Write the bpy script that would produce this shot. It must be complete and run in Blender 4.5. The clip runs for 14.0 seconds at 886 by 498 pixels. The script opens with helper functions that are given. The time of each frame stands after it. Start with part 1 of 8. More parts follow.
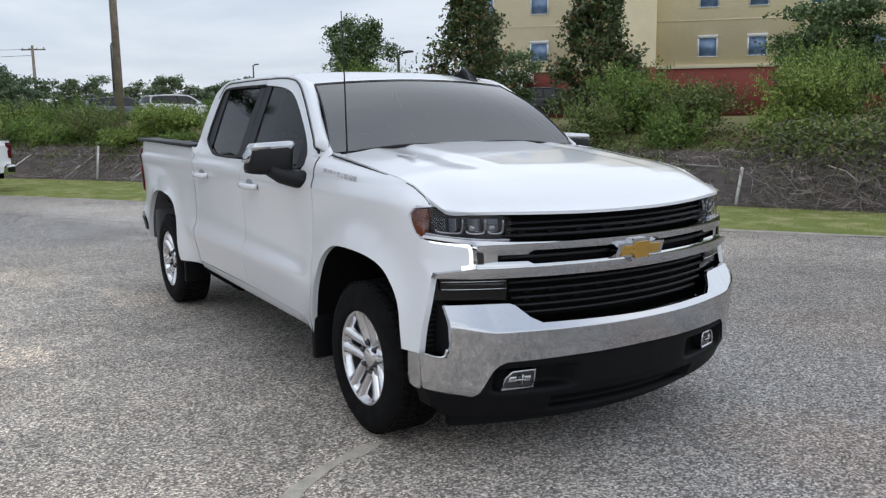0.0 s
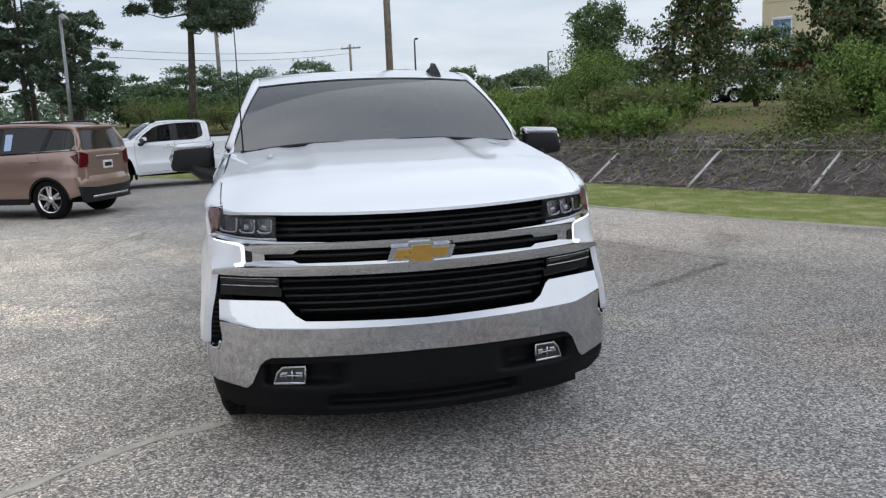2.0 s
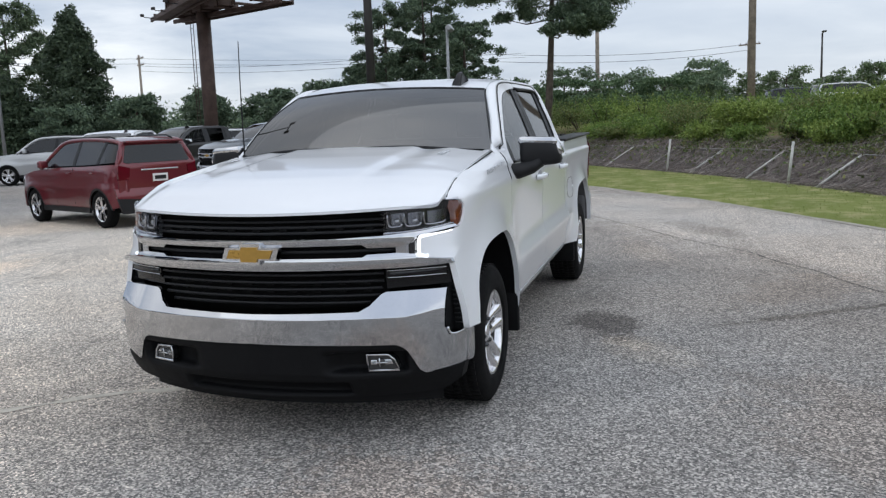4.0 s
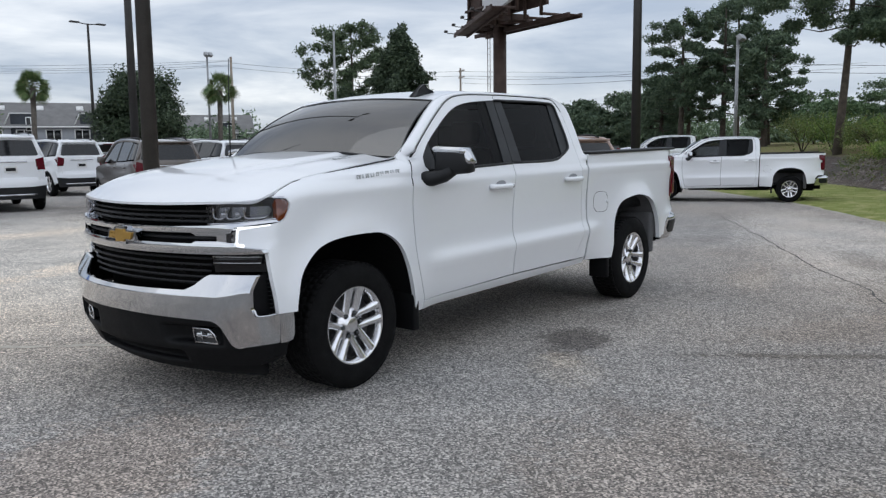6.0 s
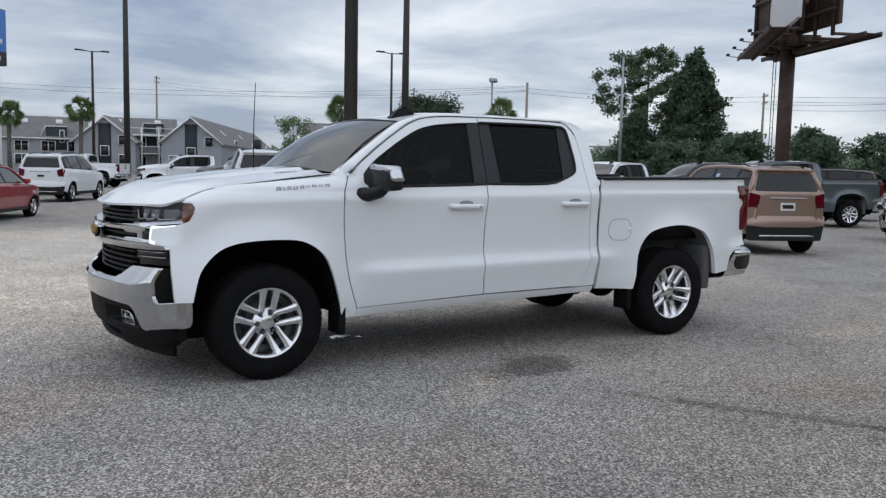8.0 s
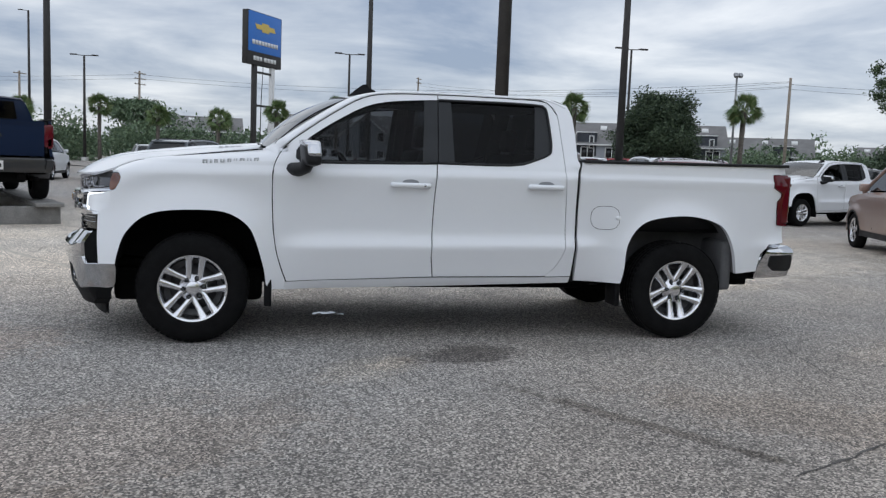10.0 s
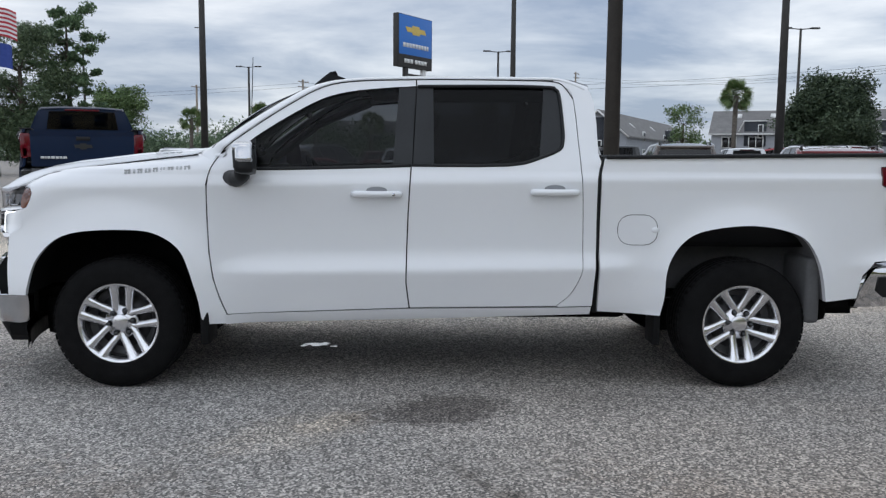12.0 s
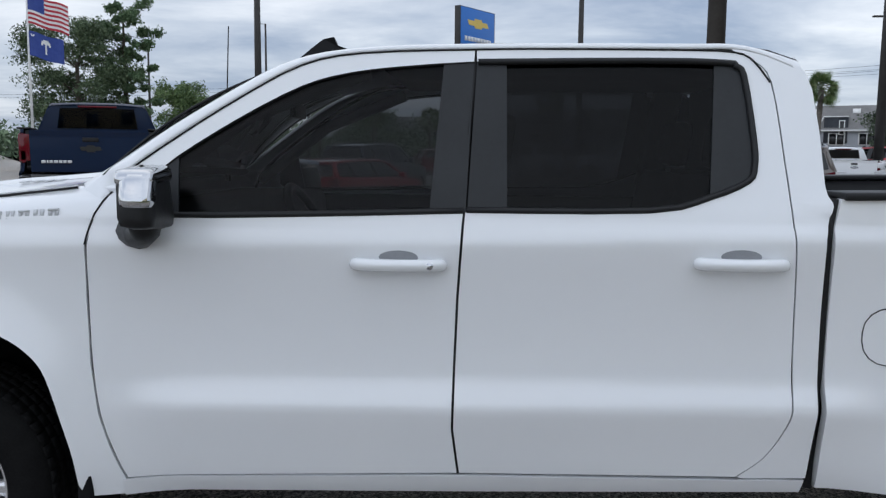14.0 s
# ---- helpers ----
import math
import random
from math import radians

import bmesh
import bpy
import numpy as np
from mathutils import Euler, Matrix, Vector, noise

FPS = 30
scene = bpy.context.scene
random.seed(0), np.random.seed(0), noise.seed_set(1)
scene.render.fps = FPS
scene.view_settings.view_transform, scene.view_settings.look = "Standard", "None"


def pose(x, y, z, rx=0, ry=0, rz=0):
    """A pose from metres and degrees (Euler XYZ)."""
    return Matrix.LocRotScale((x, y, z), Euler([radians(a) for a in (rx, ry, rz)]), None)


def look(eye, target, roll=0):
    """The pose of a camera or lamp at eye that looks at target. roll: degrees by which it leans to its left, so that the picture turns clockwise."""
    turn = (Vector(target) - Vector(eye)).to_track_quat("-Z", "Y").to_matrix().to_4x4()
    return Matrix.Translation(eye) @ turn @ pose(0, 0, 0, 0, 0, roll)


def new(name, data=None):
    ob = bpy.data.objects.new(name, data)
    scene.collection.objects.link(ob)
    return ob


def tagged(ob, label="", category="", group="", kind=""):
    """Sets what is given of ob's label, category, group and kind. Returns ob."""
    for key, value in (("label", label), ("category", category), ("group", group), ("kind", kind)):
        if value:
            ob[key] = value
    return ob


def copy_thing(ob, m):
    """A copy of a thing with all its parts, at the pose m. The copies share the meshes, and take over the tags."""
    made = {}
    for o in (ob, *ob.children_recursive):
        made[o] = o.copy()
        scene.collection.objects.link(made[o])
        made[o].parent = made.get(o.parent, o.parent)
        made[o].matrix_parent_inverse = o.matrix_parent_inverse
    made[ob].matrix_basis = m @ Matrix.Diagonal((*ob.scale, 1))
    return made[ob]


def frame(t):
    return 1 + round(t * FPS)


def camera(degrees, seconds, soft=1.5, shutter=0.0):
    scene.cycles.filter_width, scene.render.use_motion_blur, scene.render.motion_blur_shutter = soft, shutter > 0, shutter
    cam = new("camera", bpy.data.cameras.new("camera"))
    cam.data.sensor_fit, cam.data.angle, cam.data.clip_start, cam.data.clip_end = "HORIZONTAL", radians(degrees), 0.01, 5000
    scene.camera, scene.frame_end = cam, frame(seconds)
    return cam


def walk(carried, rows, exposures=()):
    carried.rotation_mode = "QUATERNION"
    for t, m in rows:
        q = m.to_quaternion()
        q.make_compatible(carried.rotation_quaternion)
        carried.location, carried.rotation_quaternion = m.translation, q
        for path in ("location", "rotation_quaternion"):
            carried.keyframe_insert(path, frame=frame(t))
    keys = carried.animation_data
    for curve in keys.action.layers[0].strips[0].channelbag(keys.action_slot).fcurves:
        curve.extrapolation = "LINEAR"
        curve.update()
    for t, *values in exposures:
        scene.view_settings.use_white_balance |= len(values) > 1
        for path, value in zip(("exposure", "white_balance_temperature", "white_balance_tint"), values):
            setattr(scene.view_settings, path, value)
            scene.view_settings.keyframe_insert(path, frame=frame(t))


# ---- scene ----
cam = camera(56.0, 14.0, 1.3)
PATH = [
    (0, (3.716, -2.789, 1.596), (2.043, -1.739, 1.283), -0.8),
    (0.5, (4.037, -2.383, 1.602), (2.3, -1.446, 1.279), -1.3),
    (1, (4.273, -1.831, 1.627), (2.463, -1.045, 1.3), -1.7),
    (1.5, (4.539, -1.23, 1.637), (2.658, -0.637, 1.304), -2.0),
    (2, (4.611, -0.589, 1.606), (2.673, -0.222, 1.278), -2.3),
    (2.5, (4.718, 0.08, 1.594), (2.747, 0.195, 1.276), -2.9),
    (3, (4.712, 0.714, 1.558), (2.739, 0.579, 1.257), -3.3),
    (3.2, (4.669, 0.973, 1.589), (2.705, 0.744, 1.288), -3.0),
    (5.3, (4.057, 3.706, 1.5), (2.367, 2.668, 1.244), -1.6),
    (5.5, (3.898, 3.924, 1.514), (2.245, 2.826, 1.26), -1.4),
    (6, (3.593, 4.524, 1.476), (2.047, 3.279, 1.231), -0.7),
    (6.5, (3.202, 5.037, 1.436), (1.778, 3.652, 1.203), -0.3),
    (7, (2.809, 5.531, 1.434), (1.516, 4.022, 1.216), 0.2),
    (7.5, (2.36, 5.976, 1.424), (1.207, 4.355, 1.224), 0.7),
    (8, (1.838, 6.331, 1.449), (0.829, 4.615, 1.259), 1.2),
    (10.5, (-0.896, 7.069, 1.347), (-1.209, 5.105, 1.128), 1.9),
    (11, (-1.313, 6.839, 1.354), (-1.515, 4.862, 1.128), 1.3),
    (11.5, (-1.557, 6.39, 1.382), (-1.68, 4.407, 1.157), 0.7),
    (12, (-1.774, 5.902, 1.401), (-1.824, 3.915, 1.179), 0.4),
    (12.5, (-1.845, 5.318, 1.437), (-1.841, 3.331, 1.211), 0.4),
    (13, (-1.872, 4.741, 1.495), (-1.843, 2.757, 1.252), 0.6),
    (13.5, (-1.854, 4.156, 1.518), (-1.78, 2.172, 1.28), 0.6),
    (14, (-1.766, 3.551, 1.527), (-1.672, 1.567, 1.294), 0.5),
]
walk(cam, [(t, look(eye, target, roll)) for t, eye, target, roll in PATH],
     exposures=[(0, 0.42, 6400, 10), (3, 0.42, 6420, 10), (5.5, 0.38, 6420, 10), (8, 0.25, 6420, 10), (11.5, 0.28, 6400, 10), (12.8, 0.42, 6360, 10), (14, 0.35, 6290, 10)])

# ---- world and sun ----
SUN_EL, SUN_AZ = radians(38), radians(35)
world = bpy.data.worlds.new("overcast_sky")
scene.world = world
world.use_nodes = True
wn, wl = world.node_tree.nodes, world.node_tree.links
wn.clear()


def wnode(kind, **sets):
    n = wn.new(kind)
    for k, v in sets.items():
        n.inputs[k].default_value = v
    return n


def wmath(op, a, b=0.0):
    n = wn.new("ShaderNodeMath")
    n.operation = op
    for i, v in enumerate((a, b)):
        if isinstance(v, (int, float)):
            n.inputs[i].default_value = v
        else:
            wl.new(v, n.inputs[i])
    return n.outputs[0]


w_out = wn.new("ShaderNodeOutputWorld")
w_bg = wn.new("ShaderNodeBackground")
w_sky = wn.new("ShaderNodeTexSky")
w_sky.sky_type, w_sky.sun_disc = "NISHITA", False
w_sky.sun_elevation, w_sky.sun_rotation = SUN_EL, SUN_AZ
w_co = wn.new("ShaderNodeTexCoord")
w_sep = wn.new("ShaderNodeSeparateXYZ")
wl.new(w_co.outputs["Generated"], w_sep.inputs[0])
w_up = wmath("MAXIMUM", w_sep.outputs[2], 0.0)
w_den = wmath("ADD", w_up, 0.12)
w_cx, w_cy = wmath("DIVIDE", w_sep.outputs[0], w_den), wmath("DIVIDE", w_sep.outputs[1], w_den)
w_com = wn.new("ShaderNodeCombineXYZ")
wl.new(w_cx, w_com.inputs[0]), wl.new(w_cy, w_com.inputs[1])
w_n1 = wnode("ShaderNodeTexNoise", Scale=0.75, Detail=7.0, Roughness=0.56, Distortion=0.35)
w_n2 = wnode("ShaderNodeTexNoise", Scale=0.28, Detail=3.0, Roughness=0.5)
wl.new(w_com.outputs[0], w_n1.inputs["Vector"]), wl.new(w_com.outputs[0], w_n2.inputs["Vector"])
w_sum = wmath("ADD", wmath("MULTIPLY", w_n1.outputs["Fac"], 0.62), wmath("MULTIPLY", w_n2.outputs["Fac"], 0.38))
w_ramp = wn.new("ShaderNodeValToRGB")
wl.new(w_sum, w_ramp.inputs[0])
w_ramp.color_ramp.elements[0].position, w_ramp.color_ramp.elements[0].color = 0.40, (0.29, 0.35, 0.465, 1)
w_ramp.color_ramp.elements[1].position, w_ramp.color_ramp.elements[1].color = 0.60, (0.84, 0.86, 0.89, 1)
w_mid = w_ramp.color_ramp.elements.new(0.5)
w_mid.color = (0.54, 0.585, 0.66, 1)
# an overcast dome is brighter overhead than at the horizon
w_gain = wmath("ADD", wmath("MULTIPLY", w_up, 0.15), 0.90)
w_mul = wn.new("ShaderNodeVectorMath")
w_mul.operation = "SCALE"
# the cloud deck evens out to the north-west
w_even = wmath("ADD", wmath("MULTIPLY", w_sep.outputs[0], -0.55), wmath("MULTIPLY", w_sep.outputs[1], 0.75))
w_even = wmath("MINIMUM", wmath("MAXIMUM", wmath("MULTIPLY", wmath("ADD", w_even, 0.15), 1.1), 0.0), 0.72)
w_soft = wn.new("ShaderNodeMix")
w_soft.data_type = "RGBA"
wl.new(w_even, w_soft.inputs["Factor"]), wl.new(w_ramp.outputs[0], w_soft.inputs["A"])
w_soft.inputs["B"].default_value = (0.59, 0.645, 0.725, 1)
wl.new(w_soft.outputs["Result"], w_mul.inputs[0]), wl.new(w_gain, w_mul.inputs["Scale"])
w_skys = wn.new("ShaderNodeVectorMath")
w_skys.operation = "SCALE"
w_skys.inputs["Scale"].default_value = 0.10
wl.new(w_sky.outputs[0], w_skys.inputs[0])
w_mix = wn.new("ShaderNodeMix")
w_mix.data_type = "RGBA"
w_mix.inputs["Factor"].default_value = 0.88
wl.new(w_skys.outputs[0], w_mix.inputs["A"]), wl.new(w_mul.outputs[0], w_mix.inputs["B"])
wl.new(w_mix.outputs["Result"], w_bg.inputs["Color"])
w_bg.inputs["Strength"].default_value = 1.0
wl.new(w_bg.outputs[0], w_out.inputs[0])

sun = new("sun", bpy.data.lights.new("sun", "SUN"))
sun.data.energy, sun.data.angle, sun.data.color = 0.95, radians(160), (0.94, 0.97, 1.0)
sun.matrix_basis = look((0, 0, 30), (-30 * math.cos(SUN_EL) * math.sin(SUN_AZ) / math.sin(SUN_EL),
                                     -30 * math.cos(SUN_EL) * math.cos(SUN_AZ) / math.sin(SUN_EL), 0))
scene.view_settings.exposure = 0.0


# ---- materials ----
class Mat:
    """A small builder for node materials."""

    def __init__(self, name):
        self.m = bpy.data.materials.new(name)
        self.m.use_nodes = True
        self.n, self.l = self.m.node_tree.nodes, self.m.node_tree.links
        self.b = self.n["Principled BSDF"]
        self.co = None

    def coord(self, which="Object"):
        if self.co is None:
            self.co = self.n.new("ShaderNodeTexCoord")
        return self.co.outputs[which]

    def put(self, **sets):
        for k, v in sets.items():
            key = k.replace("_", " ")
            sock = self.b.inputs[key]
            if hasattr(v, "is_linked"):
                self.l.new(v, sock)
            elif isinstance(v, tuple):
                sock.default_value = (*v, 1) if len(v) == 3 else v
            else:
                sock.default_value = v
        return self

    def noise(self, scale, detail=4.0, rough=0.55, stretch=(1, 1, 1), which="Object", kind="noise"):
        mp = self.n.new("ShaderNodeMapping")
        mp.inputs["Scale"].default_value = stretch
        self.l.new(self.coord(which), mp.inputs[0])
        if kind == "noise":
            t = self.n.new("ShaderNodeTexNoise")
            t.inputs["Detail"].default_value, t.inputs["Roughness"].default_value = detail, rough
        else:
            t = self.n.new("ShaderNodeTexVoronoi")
        t.inputs["Scale"].default_value = scale
        self.l.new(mp.outputs[0], t.inputs["Vector"])
        return t.outputs["Fac"] if kind == "noise" else t.outputs["Color" if kind == "cells" else "Distance"]

    def ramp(self, fac, *stops):
        r = self.n.new("ShaderNodeValToRGB")
        self.l.new(fac, r.inputs[0])
        e = r.color_ramp.elements
        while len(e) < len(stops):
            e.new(0.5)
        for el, (p, c) in zip(e, stops):
            el.position = p
            el.color = (c, c, c, 1) if isinstance(c, (int, float)) else (*c, 1)
        return r.outputs[0]

    def mix(self, fac, a, b, mode="MIX"):
        x = self.n.new("ShaderNodeMix")
        x.data_type, x.blend_type = "RGBA", mode
        for key, v in (("Factor", fac), ("A", a), ("B", b)):
            if hasattr(v, "is_linked"):
                self.l.new(v, x.inputs[key])
            elif isinstance(v, tuple):
                x.inputs[key].default_value = (*v, 1)
            else:
                x.inputs[key].default_value = v if key == "Factor" else (v, v, v, 1)
        return x.outputs["Result"]

    def math(self, op, a, b=0.0):
        x = self.n.new("ShaderNodeMath")
        x.operation = op
        for i, v in enumerate((a, b)):
            if hasattr(v, "is_linked"):
                self.l.new(v, x.inputs[i])
            else:
                x.inputs[i].default_value = v
        return x.outputs[0]

    def bump(self, height, strength=0.3, distance=0.01):
        x = self.n.new("ShaderNodeBump")
        x.inputs["Strength"].default_value, x.inputs["Distance"].default_value = strength, distance
        self.l.new(height, x.inputs["Height"])
        self.l.new(x.outputs[0], self.b.inputs["Normal"])
        return self

    def island(self):
        g = self.n.new("ShaderNodeNewGeometry")
        return g.outputs["Random Per Island"]

    def random(self):
        return self.n.new("ShaderNodeObjectInfo").outputs["Random"]

    def spot(self, x, y, rx, ry, turn=0.0):
        """0 at a place on the ground, 1 at the rim of an ellipse round it."""
        mp = self.n.new("ShaderNodeMapping")
        mp.vector_type = "TEXTURE"
        mp.inputs["Location"].default_value = (x, y, 0)
        mp.inputs["Rotation"].default_value = (0, 0, radians(turn))
        mp.inputs["Scale"].default_value = (rx, ry, 1e6)
        self.l.new(self.coord(), mp.inputs[0])
        v = self.n.new("ShaderNodeVectorMath")
        v.operation = "LENGTH"
        self.l.new(mp.outputs[0], v.inputs[0])
        return v.outputs["Value"]


def plain(name, color, rough=0.5, metal=0.0, vary=0.08, scale=6.0, coat=0.0, bump=0.0, bscale=200.0, spec=0.5):
    """Paint, plastic, metal: a base colour with slight dirt at two scales."""
    m = Mat(name)
    f = m.math("ADD", m.math("MULTIPLY", m.noise(scale), 0.6), m.math("MULTIPLY", m.noise(scale * 9, 3), 0.4))
    dark = tuple(c * (1 - 2 * vary) for c in color)
    m.put(Base_Color=m.ramp(f, (0.35, dark), (0.65, color)), Metallic=metal, Coat_Weight=coat, Coat_Roughness=0.06, Specular_IOR_Level=spec)
    m.put(Roughness=m.ramp(f, (0.3, rough * 1.15 + 0.01), (0.7, rough * 0.9)))
    if bump:
        m.bump(m.noise(bscale, 2), bump, 0.002)
    return m.m


def car_paint(name, color, metal=0.0, rough=0.28, coat=0.9, spec=0.5):
    m = Mat(name)
    f = m.noise(1.6, 5)
    d = m.noise(14, 4)
    m.put(Base_Color=m.mix(m.math("MULTIPLY", m.math("MULTIPLY", f, d), 0.10), color, tuple(c * 0.6 for c in color)),
          Roughness=m.ramp(d, (0.3, rough + 0.05), (0.7, rough)), Metallic=metal, Coat_Weight=coat, Coat_Roughness=0.05, Specular_IOR_Level=spec)
    m.b.inputs["Coat IOR"].default_value = 1.5
    return m.m


def glass(name, tint, r0=0.035, rim=1.0):
    """Tinted pane: what lies behind is dimmed, and Fresnel drives the shine."""
    m = Mat(name)
    m.n.remove(m.b)
    out = m.n["Material Output"]
    tr, gl = m.n.new("ShaderNodeBsdfTransparent"), m.n.new("ShaderNodeBsdfGlossy")
    tr.inputs[0].default_value = (*tint, 1)
    gl.inputs["Roughness"].default_value = 0.02
    gl.inputs["Color"].default_value = (1, 1, 1, 1)
    lw, mx = m.n.new("ShaderNodeLayerWeight"), m.n.new("ShaderNodeMixShader")
    lw.inputs["Blend"].default_value = 0.5
    shine = m.math("ADD", m.math("MULTIPLY", m.math("POWER", lw.outputs["Facing"], 6.0), rim - r0), r0)
    m.l.new(shine, mx.inputs[0]), m.l.new(tr.outputs[0], mx.inputs[1]), m.l.new(gl.outputs[0], mx.inputs[2])
    m.l.new(mx.outputs[0], out.inputs[0])
    return m.m


def glow(name, color, strength):
    m = Mat(name)
    m.put(Base_Color=color, Emission_Color=color, Emission_Strength=strength, Roughness=0.3)
    return m.m


def asphalt_material():
    m = Mat("weathered_asphalt")
    stone = m.noise(100, kind="cells")
    bw = m.n.new("ShaderNodeRGBToBW")
    m.l.new(stone, bw.inputs[0])
    grain = m.ramp(bw.outputs[0], (0.18, (0.041, 0.039, 0.037)), (0.42, (0.162, 0.152, 0.143)), (0.66, (0.400, 0.377, 0.352)), (0.88, (0.78, 0.74, 0.69)))
    fine = m.noise(320, 2)
    col = m.mix(0.25, grain, m.ramp(fine, (0.35, 0.10), (0.65, 0.46)))
    big = m.noise(0.16, 5, 0.6)
    mid = m.noise(0.9, 5, 0.6)
    col = m.mix(m.ramp(big, (0.40, 0.0), (0.62, 0.55)), col, m.mix(1.0, col, (1.12, 1.0, 0.88), "MULTIPLY"))
    col = m.mix(1.0, col, m.ramp(mid, (0.32, 0.82), (0.50, 1.0), (0.70, 1.10)), "MULTIPLY")
    rag = m.math("ADD", m.math("MULTIPLY", m.math("SUBTRACT", m.noise(2.6, 6, 0.7), 0.5), 2.0), m.math("MULTIPLY", m.math("SUBTRACT", m.noise(14, 5, 0.75), 0.5), 1.7))

    def tone_patch(x, y, rx, ry, turn, tone, amount):
        d = m.math("ADD", m.spot(x, y, rx, ry, turn), rag if rx < 4 else m.math("MULTIPLY", rag, 0.3))
        return m.mix(m.ramp(d, (0.55, amount), (1.05, 0.0)), col, m.mix(1.0, col, tone, "MULTIPLY"))

    for s in TONE_PATCHES:
        col = tone_patch(*s)
    m.put(Base_Color=col, Roughness=m.ramp(fine, (0.3, 0.80), (0.7, 0.95)), Specular_IOR_Level=0.25)
    m.bump(m.math("ADD", bw.outputs[0], m.math("MULTIPLY", fine, 0.5)), 0.55, 0.006)
    return m.m


# x, y, half lengths, turn, tone, strength: oil, damp, sand and tyre marks on the lot, and broad lighter and darker
# zones
TONE_PATCHES = [
    (0.5, -7.5, 15.0, 7.2, 8, (1.98, 1.92, 1.80), 0.92),
    (-1.6, 5.4, 5.0, 3.8, 0, (0.84, 0.81, 0.78), 0.9),
    (-8.0, 2.6, 9.0, 1.9, 29, (1.6, 1.57, 1.52), 0.9),
    (0.5, 3.2, 1.6, 0.7, 30, (1.02, 0.95, 0.90), 0.6),
    (-3.4, 3.0, 1.1, 0.5, -35, (0.93, 0.87, 0.82), 0.55),
    (-8.5, -5.0, 6.0, 2.4, 20, (1.24, 1.20, 1.13), 0.8),
    (-1.84, 1.40, 0.50, 0.34, 10, (0.34, 0.33, 0.33), 0.85),
    (-2.36, 2.92, 1.05, 0.085, 123.8, (0.52, 0.50, 0.48), 0.8),
    (-2.80, 3.58, 0.16, 0.05, 123.8, (0.55, 0.54, 0.52), 0.7),
    (-1.3, 1.62, 0.30, 0.12, 50, (1.30, 1.24, 1.16), 0.7),
    (-1.15, 1.75, 0.5, 0.30, 40, (1.25, 1.20, 1.12), 0.6),
    (-5.8, -1.9, 1.0, 0.45, 10, (1.35, 1.30, 1.22), 0.8),
    (-2.6, -6.0, 2.6, 0.5, 20, (1.35, 1.24, 1.12), 0.7),
    (-3.5, -10.5, 3.5, 0.6, 5, (1.3, 1.22, 1.12), 0.6),
    (-7.6, 2.2, 1.6, 0.35, 25, (0.70, 0.69, 0.68), 0.8),
    (-5.0, 2.9, 1.3, 0.3, 20, (0.72, 0.71, 0.70), 0.7),
    (-5.6, 1.5, 1.2, 0.3, 15, (1.28, 1.22, 1.15), 0.6),
    (0.8, 4.4, 1.2, 0.5, 40, (0.82, 0.78, 0.72), 0.6),
    (-4.2, 4.4, 0.9, 0.25, -30, (0.62, 0.60, 0.58), 0.6),
    (4.5, -6.5, 3.0, 1.0, 15, (1.15, 1.12, 1.06), 0.6),
    (-9.0, -9.0, 4.0, 1.4, -20, (1.2, 1.12, 1.02), 0.5),
    (-2.85, -2.65, 0.9, 0.40, 40, (1.45, 1.38, 1.28), 0.75),
    (-4.1, -1.2, 0.7, 0.30, 15, (1.35, 1.28, 1.20), 0.7),
    (1.7, 0.9, 1.0, 0.7, 30, (1.06, 0.94, 0.86), 0.75),
    (-6.0, -2.2, 4.4, 2.4, 20, (1.26, 1.21, 1.14), 0.8),
]

PAINT = car_paint("white_paint", (0.785, 0.80, 0.825))
PAINT_GREY = car_paint("grey_paint", (0.085, 0.10, 0.115), 0.4)
PAINT_BLUE = car_paint("dark_blue_paint", (0.0012, 0.010, 0.036), 0.0, 0.4, 0.05, 0.2)
PAINT_BLACK = car_paint("black_paint", (0.012, 0.013, 0.015), 0.0, 0.3, 0.5)
PAINT_RED = car_paint("red_paint", (0.32, 0.012, 0.02), 0.2)
PAINT_MAROON = car_paint("maroon_paint", (0.13, 0.008, 0.016), 0.3)
PAINT_TAN = car_paint("tan_paint", (0.33, 0.225, 0.185), 0.5)
PAINT_BROWN = car_paint("brown_paint", (0.115, 0.100, 0.092), 0.4)
PAINT_SILVER = car_paint("silver_paint", (0.42, 0.43, 0.44), 0.5)
CHROME = plain("chrome", (0.56, 0.57, 0.59), 0.06, 1.0, 0.02)
ALLOY = plain("alloy", (0.80, 0.80, 0.82), 0.19, 0.95, 0.05, 20)
# darker copy of the alloy: the shade inside the wheel is put into its colour
SHADED_ALLOY = plain("shaded_alloy", (0.10, 0.10, 0.105), 0.5, 0.6, 0.15, 20)
FASCIA = plain("fascia_plastic", (0.006, 0.0062, 0.007), 0.6, spec=0.15, bump=0.1)
BLACK = plain("black_plastic", (0.010, 0.0105, 0.012), 0.45, bump=0.1, spec=0.30)
GLOSSBLACK = plain("gloss_black", (0.012, 0.012, 0.014), 0.12, coat=0.5)
TRIM = plain("pillar_trim", (0.022, 0.024, 0.027), 0.5, spec=0.3)
LINER = plain("wheel_liner", (0.004, 0.004, 0.0045), 0.9, spec=0.1)
LINERGREY = plain("felt_liner", (0.10, 0.10, 0.104), 0.9)
UNDER = plain("underbody", (0.006, 0.006, 0.006), 0.9, spec=0.1)
RUBBER = plain("tyre_rubber", (0.007, 0.007, 0.0075), 0.85, vary=0.15, scale=14, bump=0.2, spec=0.15)
GOLD = plain("gold_badge", (0.50, 0.30, 0.07), 0.28, 0.6)
